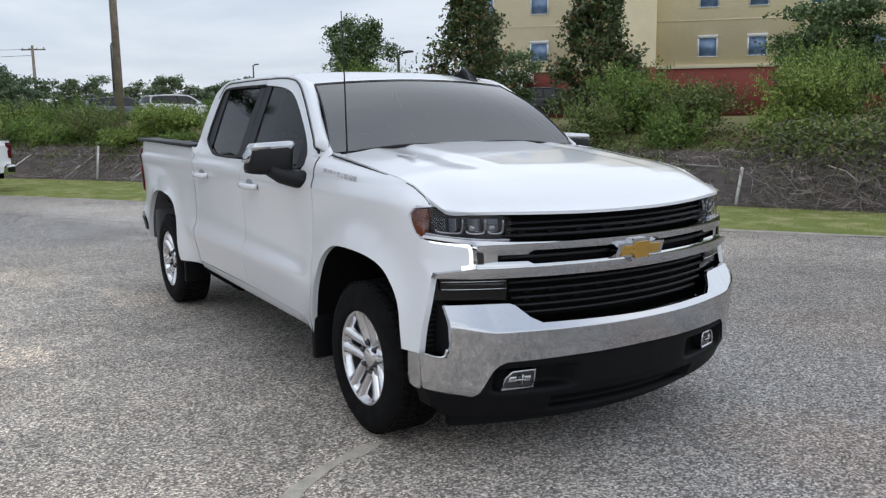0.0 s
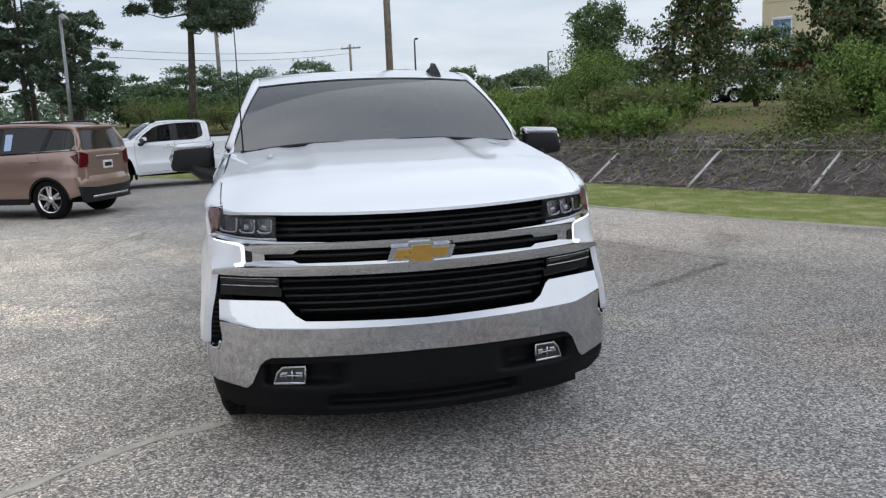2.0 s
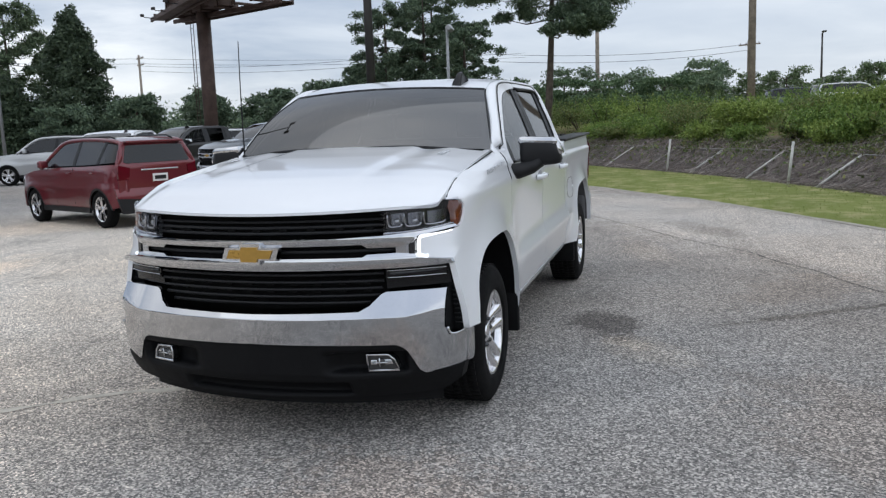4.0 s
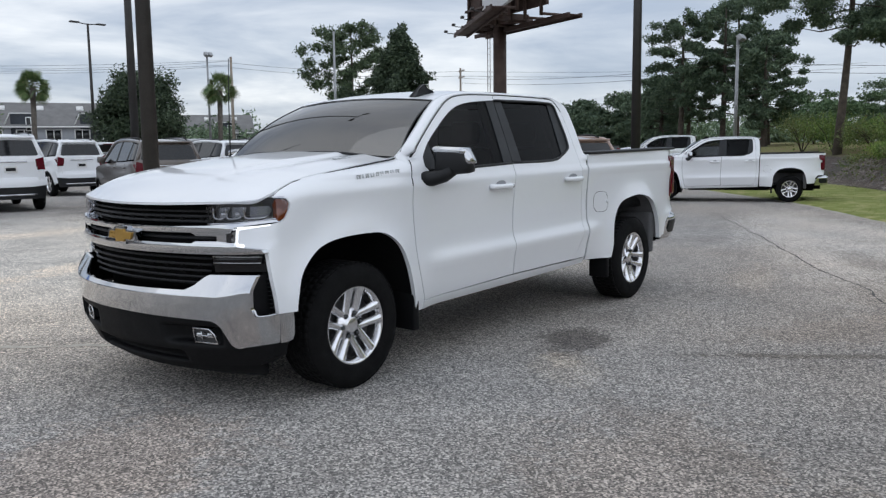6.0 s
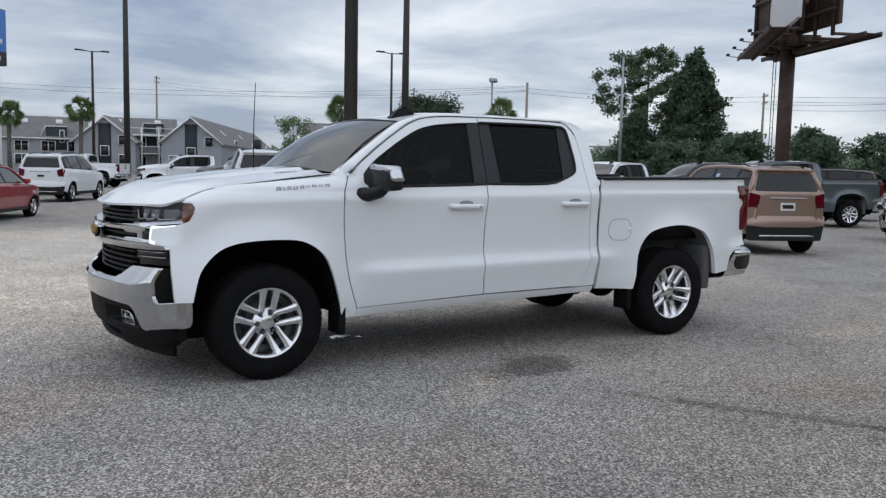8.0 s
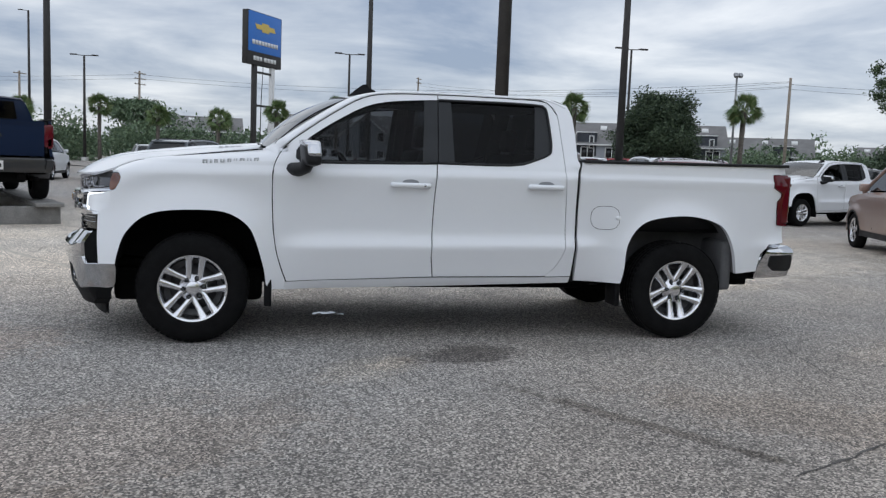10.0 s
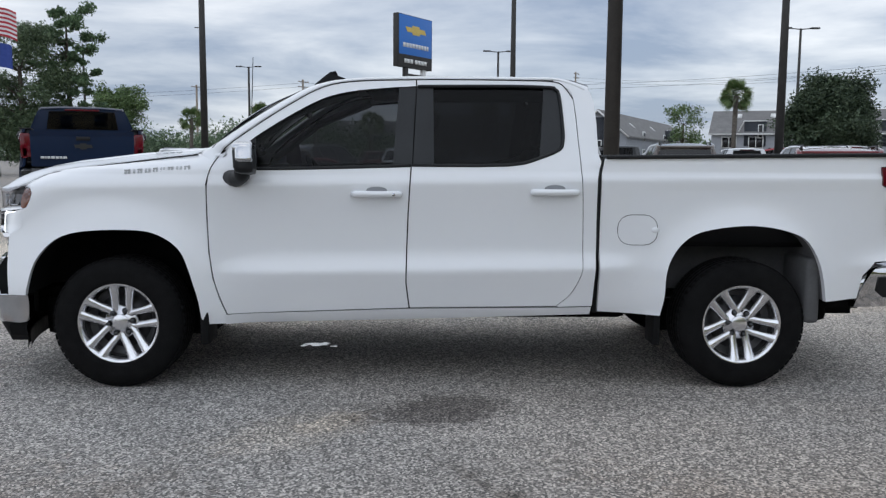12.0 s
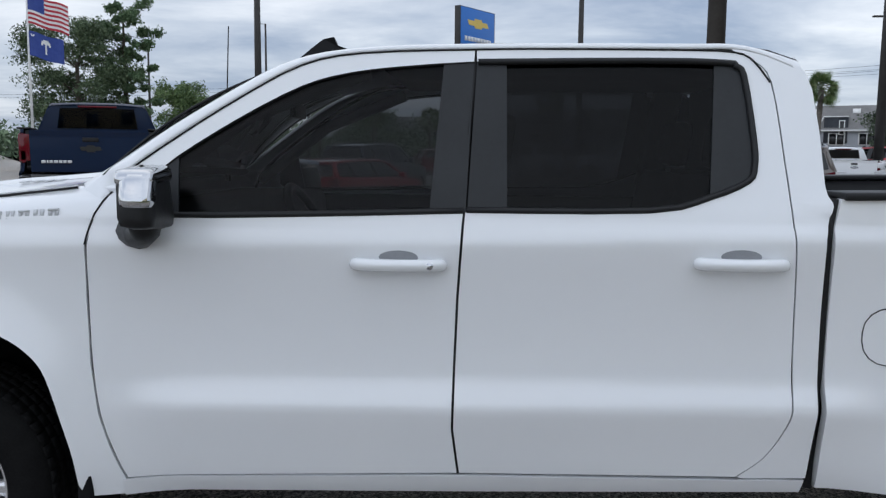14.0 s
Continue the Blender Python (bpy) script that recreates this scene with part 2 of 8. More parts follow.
BADGE = plain("badge_grey", (0.62, 0.635, 0.66), 0.35, 0.0)
GAP = plain("shadow_gap", (0.008, 0.008, 0.009), 0.8)
AMBER = plain("amber_lens", (0.15, 0.034, 0.010), 0.10, coat=1.0)
REDLENS = plain("red_lens", (0.10, 0.002, 0.009), 0.10, coat=0.35, spec=0.3)
LAMPDARK = plain("lamp_housing", (0.075, 0.078, 0.082), 0.2, 0.6)
LAMPSMOKE = plain("smoked_lamp", (0.006, 0.006, 0.007), 0.16, spec=0.35)
REFLECTOR = plain("headlamp_reflector", (0.15, 0.155, 0.165), 0.14, 0.9)
LAMPCLEAR = plain("lamp_reflector", (0.62, 0.64, 0.66), 0.18, 0.8)
DRL = glow("daytime_light", (0.95, 0.97, 1.0), 0.9)
WINDSHIELD = glass("windshield_glass", (0.03, 0.032, 0.034), 0.16, 1.0)
SIDEGLASS = glass("side_glass", (0.30, 0.31, 0.32), 0.011, 1.0)
DARKGLASS = glass("privacy_glass", (0.09, 0.094, 0.10), 0.011, 1.0)
LENS = glass("lamp_lens", (0.80, 0.80, 0.82))
SEAT = plain("seat_cloth", (0.035, 0.035, 0.037), 0.9)
WHITEPLASTIC = plain("white_plastic", (0.72, 0.72, 0.71), 0.5)
POLE_DARK = plain("dark_pole_paint", (0.035, 0.032, 0.030), 0.55, 0.2, 0.15, 3)
GALV = plain("galvanised_steel", (0.36, 0.37, 0.38), 0.45, 0.8, 0.15, 5)
WOODPOLE = plain("pole_wood", (0.36, 0.305, 0.25), 0.85, 0, 0.25, 4, bump=0.4, bscale=40)
RUST = plain("billboard_steel", (0.085, 0.052, 0.042), 0.65, 0.2, 0.25, 2)
CONCRETE = plain("pale_concrete", (0.55, 0.54, 0.52), 0.85, 0, 0.12, 3, bump=0.3, bscale=60)
ASPHALT = asphalt_material()


# ---- mesh tools ----
def part(name, bm, material, parent=None, label="", smooth=True):
    """Links a bmesh as one mesh object under a thing or a part."""
    me = bpy.data.meshes.new(name)
    for f in bm.faces:
        f.smooth = smooth
    bm.to_mesh(me)
    bm.free()
    me.materials.append(material)
    ob = new(name, me)
    if parent is not None:
        ob.parent = parent
    return tagged(ob, label)


def thing(name, m, label, category, group="", kind=""):
    ob = new(name)
    ob.empty_display_size = 0.2
    ob.matrix_basis = m
    return tagged(ob, label, category, group, kind)


def box(bm, lo, hi, bevel=0.0, m=None):
    r = bmesh.ops.create_cube(bm, size=1.0)
    vs = r["verts"]
    for v in vs:
        v.co = Vector([(a + b) / 2 + c * (b - a) for a, b, c in zip(lo, hi, v.co)])
    if bevel:
        es = list({e for v in vs for e in v.link_edges})
        r2 = bmesh.ops.bevel(bm, geom=es, offset=bevel, segments=2, affect="EDGES", profile=0.6)
        vs = list({v for f in r2["faces"] for v in f.verts} | {v for v in vs if v.is_valid})
    if m is not None:
        bmesh.ops.transform(bm, matrix=m, verts=vs)
    return vs


def tube(bm, pts, radii, seg=8, cap=True):
    """A round bar along pts."""
    if isinstance(radii, (int, float)):
        radii = [radii] * len(pts)
    rings = []
    side = None
    pts = [Vector(p) for p in pts]
    for i, (p, r) in enumerate(zip(pts, radii)):
        d = (pts[min(i + 1, len(pts) - 1)] - pts[max(i - 1, 0)]).normalized()
        if side is None:
            side = d.orthogonal().normalized()
        side = (side - d * side.dot(d)).normalized()
        up = d.cross(side)
        rings.append([bm.verts.new(p + (side * math.cos(a) + up * math.sin(a)) * r) for a in [math.tau * k / seg for k in range(seg)]])
    for a, b in zip(rings, rings[1:]):
        for k in range(seg):
            bm.faces.new((a[k], a[(k + 1) % seg], b[(k + 1) % seg], b[k]))
    if cap:
        bm.faces.new(rings[0][::-1]), bm.faces.new(rings[-1])
    return bm


def spin(bm, profile, seg, axis="y", centre=(0, 0, 0)):
    """A turned shape: profile of (radius, offset along the axis)."""
    rings = []
    for r, o in profile:
        ring = []
        for k in range(seg):
            a = math.tau * k / seg
            c, s = r * math.cos(a), r * math.sin(a)
            p = {"y": (c, o, s), "z": (c, s, o), "x": (o, c, s)}[axis]
            ring.append(bm.verts.new(Vector(p) + Vector(centre)))
        rings.append(ring)
    for a, b in zip(rings, rings[1:]):
        for k in range(seg):
            bm.faces.new((a[k], a[(k + 1) % seg], b[(k + 1) % seg], b[k]))
    return rings


def smooth_line(pts, n=4, closed=False):
    """Catmull-Rom through pts."""
    out = []
    m = len(pts)
    for i in range(m if closed else m - 1):
        if closed:
            p = [Vector(pts[(i + k - 1) % m]) for k in range(4)]
        else:
            p = [Vector(pts[min(max(i + k - 1, 0), m - 1)]) for k in range(4)]
        for k in range(n):
            t = k / n
            out.append(0.5 * (2 * p[1] + (p[2] - p[0]) * t + (2 * p[0] - 5 * p[1] + 4 * p[2] - p[3]) * t * t + (3 * p[1] - p[0] - 3 * p[2] + p[3]) * t ** 3))
    if not closed:
        out.append(Vector(pts[-1]))
    return [tuple(v) for v in out]


def sheet(poly, place, us, vs, flange=None, depth=0.015, out=None):
    """A panel: a flat outline in (u, v), cut along a grid and laid onto a curved surface by place(u, v). flange: the way its rim turns in."""
    bm = bmesh.new()
    ring = []
    for p in poly:
        if not ring or (abs(p[0] - ring[-1][0]) + abs(p[1] - ring[-1][1])) > 1e-4:
            ring.append(p)
    bm.faces.new([bm.verts.new((u, v, 0)) for u, v in ring])
    for k, cuts in ((0, us), (1, vs)):
        lo, hi = min(p[k] for p in poly), max(p[k] for p in poly)
        for c in cuts:
            if lo + 1e-3 < c < hi - 1e-3:
                co = (c, 0, 0) if k == 0 else (0, c, 0)
                no = (1, 0, 0) if k == 0 else (0, 1, 0)
                bmesh.ops.bisect_plane(bm, geom=bm.verts[:] + bm.edges[:] + bm.faces[:], plane_co=co, plane_no=no, dist=1e-5)
    for v in bm.verts:
        v.co = Vector(place(v.co.x, v.co.y))
    if out is None and flange is not None:
        out = -Vector(flange)
    if out is not None:
        bm.normal_update()
        if sum((f.normal * f.calc_area()).dot(Vector(out)) for f in bm.faces) < 0:
            bmesh.ops.reverse_faces(bm, faces=bm.faces)
    if flange is not None:
        rim = [e for e in bm.edges if len(e.link_faces) == 1]
        r = bmesh.ops.extrude_edge_only(bm, edges=rim)
        for v in [g for g in r["geom"] if isinstance(g, bmesh.types.BMVert)]:
            f = flange(v.co) if callable(flange) else Vector(flange)
            v.co += f * depth
        for e in rim:
            e.smooth = False
    return bm


def steps(a, b, n):
    return [a + (b - a) * i / n for i in range(n + 1)]


def lerp_table(table, x):
    """Straight interpolation in a table of (x, value)."""
    if x <= table[0][0]:
        return table[0][1]
    for (a, u), (b, v) in zip(table, table[1:]):
        if x <= b:
            return u + (v - u) * (x - a) / (b - a)
    return table[-1][1]


def mirrored(bm):
    bmesh.ops.scale(bm, vec=(1, -1, 1), verts=bm.verts)
    bmesh.ops.reverse_faces(bm, faces=bm.faces)
    return bm


def writing_bars(bm, o, along, up, length, height, widths, out=0.006):
    """Plain raised bars in the place of lettering."""
    along, up, o = Vector(along).normalized(), Vector(up).normalized(), Vector(o)
    nrm = along.cross(up)
    total = sum(widths)
    x = 0.0
    for k, w in enumerate(widths):
        w = w / total * length
        if k % 2 == 0:
            vs = []
            for d in (0, out):
                vs.append([bm.verts.new(o + along * a + up * b + nrm * d) for a, b in ((x, 0), (x + w, 0), (x + w, height), (x, height))])
            bm.faces.new(vs[1])
            for i in range(4):
                bm.faces.new((vs[0][i], vs[0][(i + 1) % 4], vs[1][(i + 1) % 4], vs[1][i]))
        x += w
    return bm

# ---- full-size pickup ----
# local axes: x forward, y to its left, z up; the origin lies on the ground under the front axle
RAKE = 0.0155
SIDE = [(0.36, 0.880), (0.44, 0.935), (0.49, 0.957), (0.60, 0.976), (0.70, 0.999), (0.722, 1.001), (0.742, 0.993), (0.80, 0.969), (0.86, 0.962),
        (1.00, 0.962), (1.12, 0.971), (1.20, 0.980), (1.238, 0.983), (1.255, 0.980), (1.30, 0.962), (1.345, 0.948), (1.60, 0.846), (1.85, 0.738), (1.95, 0.69)]
ARCH_SIDE = [(0.36, 0.955), (0.50, 0.978), (0.70, 0.986), (0.90, 0.984), (1.00, 0.979), (1.12, 0.976), (1.20, 0.980)]
ARCHES = ((0.04, 0.41), (-3.71, 0.42))
FENDER_TOP = [(-0.62, 1.42), (-0.50, 1.412), (-0.405, 1.398), (-0.216, 1.377), (-0.03, 1.353), (0.306, 1.311), (0.436, 1.284), (0.529, 1.245), (0.585, 1.203), (0.70, 1.15)]


def side_y(x, z):
    zr = z - RAKE * (-x - 1.7) if z < 1.3 else z
    y = lerp_table(SIDE, zr)
    y = (y + lerp_table(SIDE, zr - 0.012) + lerp_table(SIDE, zr + 0.012)) / 3
    if x < -2.83:
        # the bedside is upright above the shoulder
        if z > 1.27:
            y = max(y, 0.972 - 0.02 * (z - 1.27) / 0.15)
    # round the wheel arches the side is smooth, with no crease
    for cx, cz in ARCHES:
        w = max(0.0, min(1.0, (0.85 - abs(x - cx)) / 0.30))
        w = w * w * (3 - 2 * w)
        if w and z < 1.2:
            y += w * (lerp_table(ARCH_SIDE, zr) - y)
    if x > 0.30:
        y -= lerp_table([(0.556, -0.08), (0.75, 0.085), (0.93, 0.33), (1.10, 0.36)], z) * (x - 0.30) ** 2
    if x < -4.45:
        y -= 0.9 * (-4.45 - x) ** 2
    for cx, cz in ARCHES:
        r = math.hypot((x - cx) * 1.08, z - cz)
        if z > 0.3 and abs(x - cx) < 0.9:
            y += 0.046 * math.exp(-((r - 0.53) / 0.13) ** 2) * min(1, max(0, (1.28 - z) / 0.2))
    if x > -0.60 and z > 1.0:
        d = max(0.0, lerp_table(FENDER_TOP, x) - z)
        y -= 0.075 * math.exp(-d / 0.035)
    return y


def nose_x(y, z=0.8):
    """The nose in plan: boxy below, swept back round the headlamps."""
    a = abs(y)
    c = lerp_table([(0.95, 0.4), (1.09, 3.0)], z)
    return 0.935 - 0.28 * y * y - c * max(0.0, a - 0.72) ** 2 - 32.0 * max(0.0, a - 0.94) ** 2


BUMPER_OFF = [(0.20, -0.03), (0.30, 0.02), (0.38, 0.065), (0.60, 0.092), (0.672, 0.098), (0.69, 0.085), (0.80, 0.005)]
WELL_F = [(0.546, 0.573), (0.537, 0.624), (0.505, 0.74), (0.458, 0.818), (0.39, 0.885), (0.315, 0.925), (0.202, 0.950), (0.033, 0.960), (-0.136, 0.955), (-0.231, 0.929), (-0.306, 0.884), (-0.363, 0.822), (-0.401, 0.732), (-0.431, 0.634), (-0.457, 0.535), (-0.47, 0.44)]
WELL_R = [(-3.200, 0.458), (-3.222, 0.579), (-3.23, 0.704), (-3.263, 0.807), (-3.335, 0.903), (-3.437, 0.962), (-3.627, 0.996), (-3.798, 0.997), (-3.972, 0.962), (-4.083, 0.901), (-4.158, 0.756), (-4.198, 0.546)]
GAP_A = [(-0.611, 0.455), (-0.573, 0.556), (-0.539, 0.674), (-0.516, 0.832), (-0.506, 1.047), (-0.507, 1.221), (-0.530, 1.318)]
GAP_TOP = [(-0.530, 1.318), (-0.608, 1.437), (-0.777, 1.567), (-0.968, 1.696), (-1.164, 1.806), (-1.364, 1.847), (-1.733, 1.860)]
GAP_TOP2 = [(-1.739, 1.860), (-1.975, 1.863), (-2.400, 1.861), (-2.578, 1.854), (-2.639, 1.824), (-2.685, 1.754), (-2.704, 1.508), (-2.719, 1.266), (-2.730, 1.065), (-2.733, 0.780), (-2.716, 0.678), (-2.660, 0.574), (-2.58, 0.505)]
WIN_F_TOP = [(-0.690, 1.425), (-0.779, 1.506), (-0.970, 1.632), (-1.165, 1.738), (-1.325, 1.784), (-1.526, 1.808), (-1.731, 1.822)]
WIN_R = [(-1.741, 1.822), (-1.851, 1.828), (-2.30, 1.830), (-2.555, 1.825), (-2.588, 1.812), (-2.611, 1.773), (-2.625, 1.567), (-2.620, 1.485), (-2.597, 1.440), (-2.471, 1.388), (-2.284, 1.345), (-1.712, 1.338)]


def setpos(v, x, y, z):
    return Vector((x, y, z))


def wheel_parts(root, x, s, turn):
    """Tyre with tread blocks, a ten-spoke alloy rim, hub, brake disc."""
    W, y0 = 0.262, 0.985
    c = (x, 0, 0.395)
    hub = thing("wheel", Matrix.Identity(4), "", "")
    hub.parent = root
    bm = bmesh.new()
    prof = [(0.240, 0.0), (0.252, 0.010), (0.272, 0.008), (0.300, 0.012), (0.335, 0.010), (0.364, -0.004), (0.382, -0.026), (0.389, -0.05), (0.389, -W + 0.05), (0.380, -W + 0.03), (0.335, -W), (0.222, -W)]
    spin(bm, [(r, s * (y0 + o - 0.012)) for r, o in prof], 72, "y", c)
    part("tyre", bm, RUBBER, hub)
    bm = bmesh.new()
    for k in range(56):
        a = math.tau * k / 56
        for row, (o, l) in enumerate(((-0.045, 0.046), (-0.094, 0.040), (-0.140, 0.040), (-0.186, 0.040), (-0.222, 0.046))):
            aa = a + (0.028 if row % 2 else 0.0)
            m = Matrix.Translation((x, s * (y0 + o - 0.012), 0.395)) @ Matrix.Rotation(aa, 4, "Y") @ Matrix.Translation((0.387, 0, 0))
            box(bm, (-0.006, -l / 2, -0.0190), (0.0032, l / 2, 0.0190), 0, m)
    tread = part("tread", bm, RUBBER, hub)
    tread["kind"] = "stuff"
    rim = bmesh.new()
    ro = s * (y0 - 0.012)
    spin(rim, [(0.235, ro - s * 0.20), (0.215, ro - s * 0.19), (0.210, ro - s * 0.06), (0.222, ro - s * 0.016), (0.230, ro - s * 0.004), (0.248, ro - s * 0.001), (0.254, ro - s * 0.010), (0.240, ro - s * 0.02)], 60, "y", c)
    for k in range(5):
        base = math.tau * k / 5 + turn
        for q in (-1, 1):
            rows = []
            for r, a, w, o in ((0.058, base + q * 0.62, 0.024, -0.046), (0.095, base + q * 0.43, 0.021, -0.040), (0.155, base + q * 0.275, 0.0215, -0.026), (0.205, base + q * 0.222, 0.026, -0.012), (0.232, base + q * 0.205, 0.034, -0.004)):
                ca, sa = math.cos(a), math.sin(a)
                mid = Vector((x + r * ca, 0, 0.395 + r * sa))
                tan = Vector((-sa, 0, ca))
                rows.append([rim.verts.new(mid + tan * t * w + Vector((0, ro + s * (o + d), 0))) for t, d in ((-1.08, -0.040), (-0.82, -0.002), (0, 0.0), (0.82, -0.002), (1.08, -0.040))])
            for u, v in zip(rows, rows[1:]):
                for i in range(4):
                    e = rim.faces.new((u[i], u[i + 1], v[i + 1], v[i]))
    spin(rim, [(0.001, ro - s * 0.030), (0.042, ro - s * 0.031), (0.050, ro - s * 0.036), (0.052, ro - s * 0.045), (0.094, ro - s * 0.047), (0.104, ro - s * 0.085)], 30, "y", c)
    part("rim", rim, ALLOY, hub, "silver ten-spoke alloy rim")
    # barrel and disc carry the painted shade behind the spokes
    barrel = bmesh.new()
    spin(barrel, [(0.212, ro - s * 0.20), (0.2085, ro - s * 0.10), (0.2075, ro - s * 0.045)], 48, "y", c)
    part("barrel", barrel, SHADED_ALLOY, hub)
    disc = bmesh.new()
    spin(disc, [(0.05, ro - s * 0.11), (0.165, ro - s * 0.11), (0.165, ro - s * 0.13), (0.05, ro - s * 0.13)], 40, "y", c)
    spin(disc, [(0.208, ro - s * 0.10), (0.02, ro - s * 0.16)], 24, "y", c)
    part("brake_disc", disc, SHADED_ALLOY, hub)
    for k in range(6):
        a = math.tau * k / 6 + turn + 0.3
        nut = bmesh.new()
        cc = (x + 0.074 * math.cos(a), 0, 0.395 + 0.074 * math.sin(a))
        spin(nut, [(0.0125, ro - s * 0.050), (0.0120, ro - s * 0.032), (0.006, ro - s * 0.027), (0.001, ro - s * 0.026)], 8, "y", cc)
        nut = part("lug_nut", nut, LAMPDARK, hub)
        # flat black disc on the hub: the pocket's shade is painted, no hollow is cut
        pocket = bmesh.new()
        spin(pocket, [(0.0195, ro - s * 0.0445), (0.001, ro - s * 0.0445)], 14, "y", cc)
        part("nut_pocket", pocket, FASCIA, nut)
    return hub


def strip_front(poly, off, us=None, vs=None, depth=0.03):
    """A piece of the nose, given in (y, z)."""
    us = us or steps(-1.0, 1.0, 50)
    vs = vs or steps(0.2, 1.2, 20)
    o = off if callable(off) else (lambda y, z: off)
    return sheet(poly, lambda y, z: (nose_x(y, z) + o(y, z), y, z), us, vs, (-1, 0, 0), depth)


def both(poly):
    """A half outline from the middle outwards, made whole."""
    return [(-y, z) for y, z in reversed(poly) if y > 1e-6] + [p for p in poly]


def pickup(root):
    XS, ZS = steps(-4.8, 0.8, 70), [0.42, 0.46, 0.5, 0.55, 0.6, 0.65, 0.69, 0.71, 0.725, 0.74, 0.755, 0.77, 0.79, 0.81, 0.84, 0.88, 0.92, 0.96, 1.0, 1.05, 1.1, 1.15, 1.18, 1.2, 1.215, 1.23, 1.245, 1.26, 1.275, 1.29, 1.305, 1.32, 1.335, 1.35, 1.365, 1.38, 1.40, 1.45, 1.5, 1.6, 1.7, 1.8]
    for s in (1, -1):
        put = lambda x, z: (x, s * side_y(x, z), z)
        inw = Vector((0, -s, 0))
        # front fender
        poly = [(0.657, 0.573), (0.668, 0.75), (0.668, 0.920), (0.612, 0.955), (0.588, 0.978), (0.588, 1.040), (0.580, 1.060), (0.572, 1.075), (0.551, 1.086), (0.525, 1.132), (0.513, 1.170), (0.530, 1.198)]
        poly += [(0.583, 1.203)] + smooth_line(list(reversed(FENDER_TOP[1:-2])), 3) + [(-0.56, 1.418), (-0.612, 1.408)]
        poly += [(-0.535, 1.300)] + [(x + 0.004, z) for x, z in reversed(GAP_A[:-1])] + [(-0.607, 0.395), (-0.49, 0.400)]
        poly += smooth_line(list(reversed(WELL_F)), 3)
        fender = part("fender", sheet(poly, put, XS + steps(0.3, 0.7, 16), ZS, inw, 0.03), PAINT, root, "white front fender with a flared wheel arch")
        # doors
        door_f = smooth_line([(x - 0.005, z) for x, z in GAP_A], 3) + smooth_line(GAP_TOP, 4)[1:] + smooth_line(list(reversed(WIN_F_TOP)), 3)
        door_f += [(-0.672, 1.400), (-0.668, 1.345), (-0.70, 1.318), (-0.80, 1.312), (-0.902, 1.315), (-1.704, 1.336), (-1.701, 1.305), (-1.686, 1.067), (-1.678, 0.848), (-1.674, 0.646), (-1.693, 0.494)]
        d1 = part("front_door", sheet(door_f, put, XS, ZS, inw, 0.03), PAINT, root)
        door_r = [(-1.701, 0.494), (-1.682, 0.646), (-1.686, 0.848), (-1.694, 1.067), (-1.709, 1.305)]
        door_r += list(reversed(WIN_R)) + smooth_line(GAP_TOP2, 4)
        d2 = part("rear_door", sheet(door_r, put, XS, ZS, inw, 0.03), PAINT, root)
        # cab corner behind the rear door, and rocker
        c = [(x - 0.005, z) for x, z in GAP_TOP2[3:]]
        corner = smooth_line(c, 3) + [(-2.60, 0.500), (-2.800, 0.506), (-2.815, 0.863), (-2.812, 1.268), (-2.835, 1.369), (-2.823, 1.43), (-2.822, 1.60), (-2.814, 1.735), (-2.795, 1.795), (-2.72, 1.843), (-2.64, 1.860), (-2.57, 1.866)]
        part("cab_corner", sheet(corner, put, XS, ZS, inw, 0.04), PAINT, root)
        rock = [(-0.602, 0.392), (-0.602, 0.450), (-1.69, 0.486), (-2.60, 0.494), (-2.795, 0.500), (-2.79, 0.452), (-1.692, 0.418)]
        part("rocker", sheet(rock, lambda x, z: (x, s * (side_y(x, z) + 0.006), z), XS, steps(0.39, 0.5, 6), inw, 0.05), PAINT, root)
        # bedside
        bed = [(-2.835, 0.470), (-2.838, 1.30), (-2.858, 1.392), (-3.60, 1.404), (-4.640, 1.418), (-4.650, 1.360), (-4.517, 1.354), (-4.520, 1.245), (-4.600, 1.205), (-4.610, 1.19), (-4.600, 1.165), (-4.568, 1.135), (-4.585, 0.938), (-4.655, 0.935), (-4.655, 0.795), (-4.50, 0.785), (-4.43, 0.70), (-4.41, 0.560)]
        bed += smooth_line(list(reversed(WELL_R)), 3) + [(-3.166, 0.458)]
        part("bedside", sheet(bed, put, XS, ZS, inw, 0.04), PAINT, root)
        bm = bmesh.new()
        # dark seams behind the panel gaps
        tube(bm, [(x, s * (side_y(x, z) - 0.018), z) for x, z in smooth_line(GAP_A + GAP_TOP[1:] + GAP_TOP2, 2)], 0.008, 5)
        tube(bm, [(x, s * (side_y(x, z) - 0.016), z) for x, z in [(-1.737, 1.86), (-1.717, 1.60), (-1.706, 1.305), (-1.690, 1.067), (-1.682, 0.848), (-1.678, 0.646), (-1.697, 0.49)]], 0.010, 5)
        tube(bm, [(x, s * (side_y(x, z) - 0.03), z) for x, z in [(-2.826, 0.46), (-2.828, 0.86), (-2.826, 1.28), (-2.848, 1.39)]], 0.018, 6)
        part("seam", bm, GAP, root)
        # windows
        glass_y = lambda x, z: (x, s * (side_y(x, z) - 0.014), z)
        gf = [(-0.779, 1.506)] + list(WIN_F_TOP[2:-1]) + [(-1.632, 1.815), (-1.598, 1.334), (-0.902, 1.313), (-0.80, 1.311)]
        part("front_window", sheet(gf, glass_y, steps(-1.7, -0.7, 12), steps(1.3, 1.85, 8), out=(0, s, 0)), SIDEGLASS, d1, "lightly tinted side window")
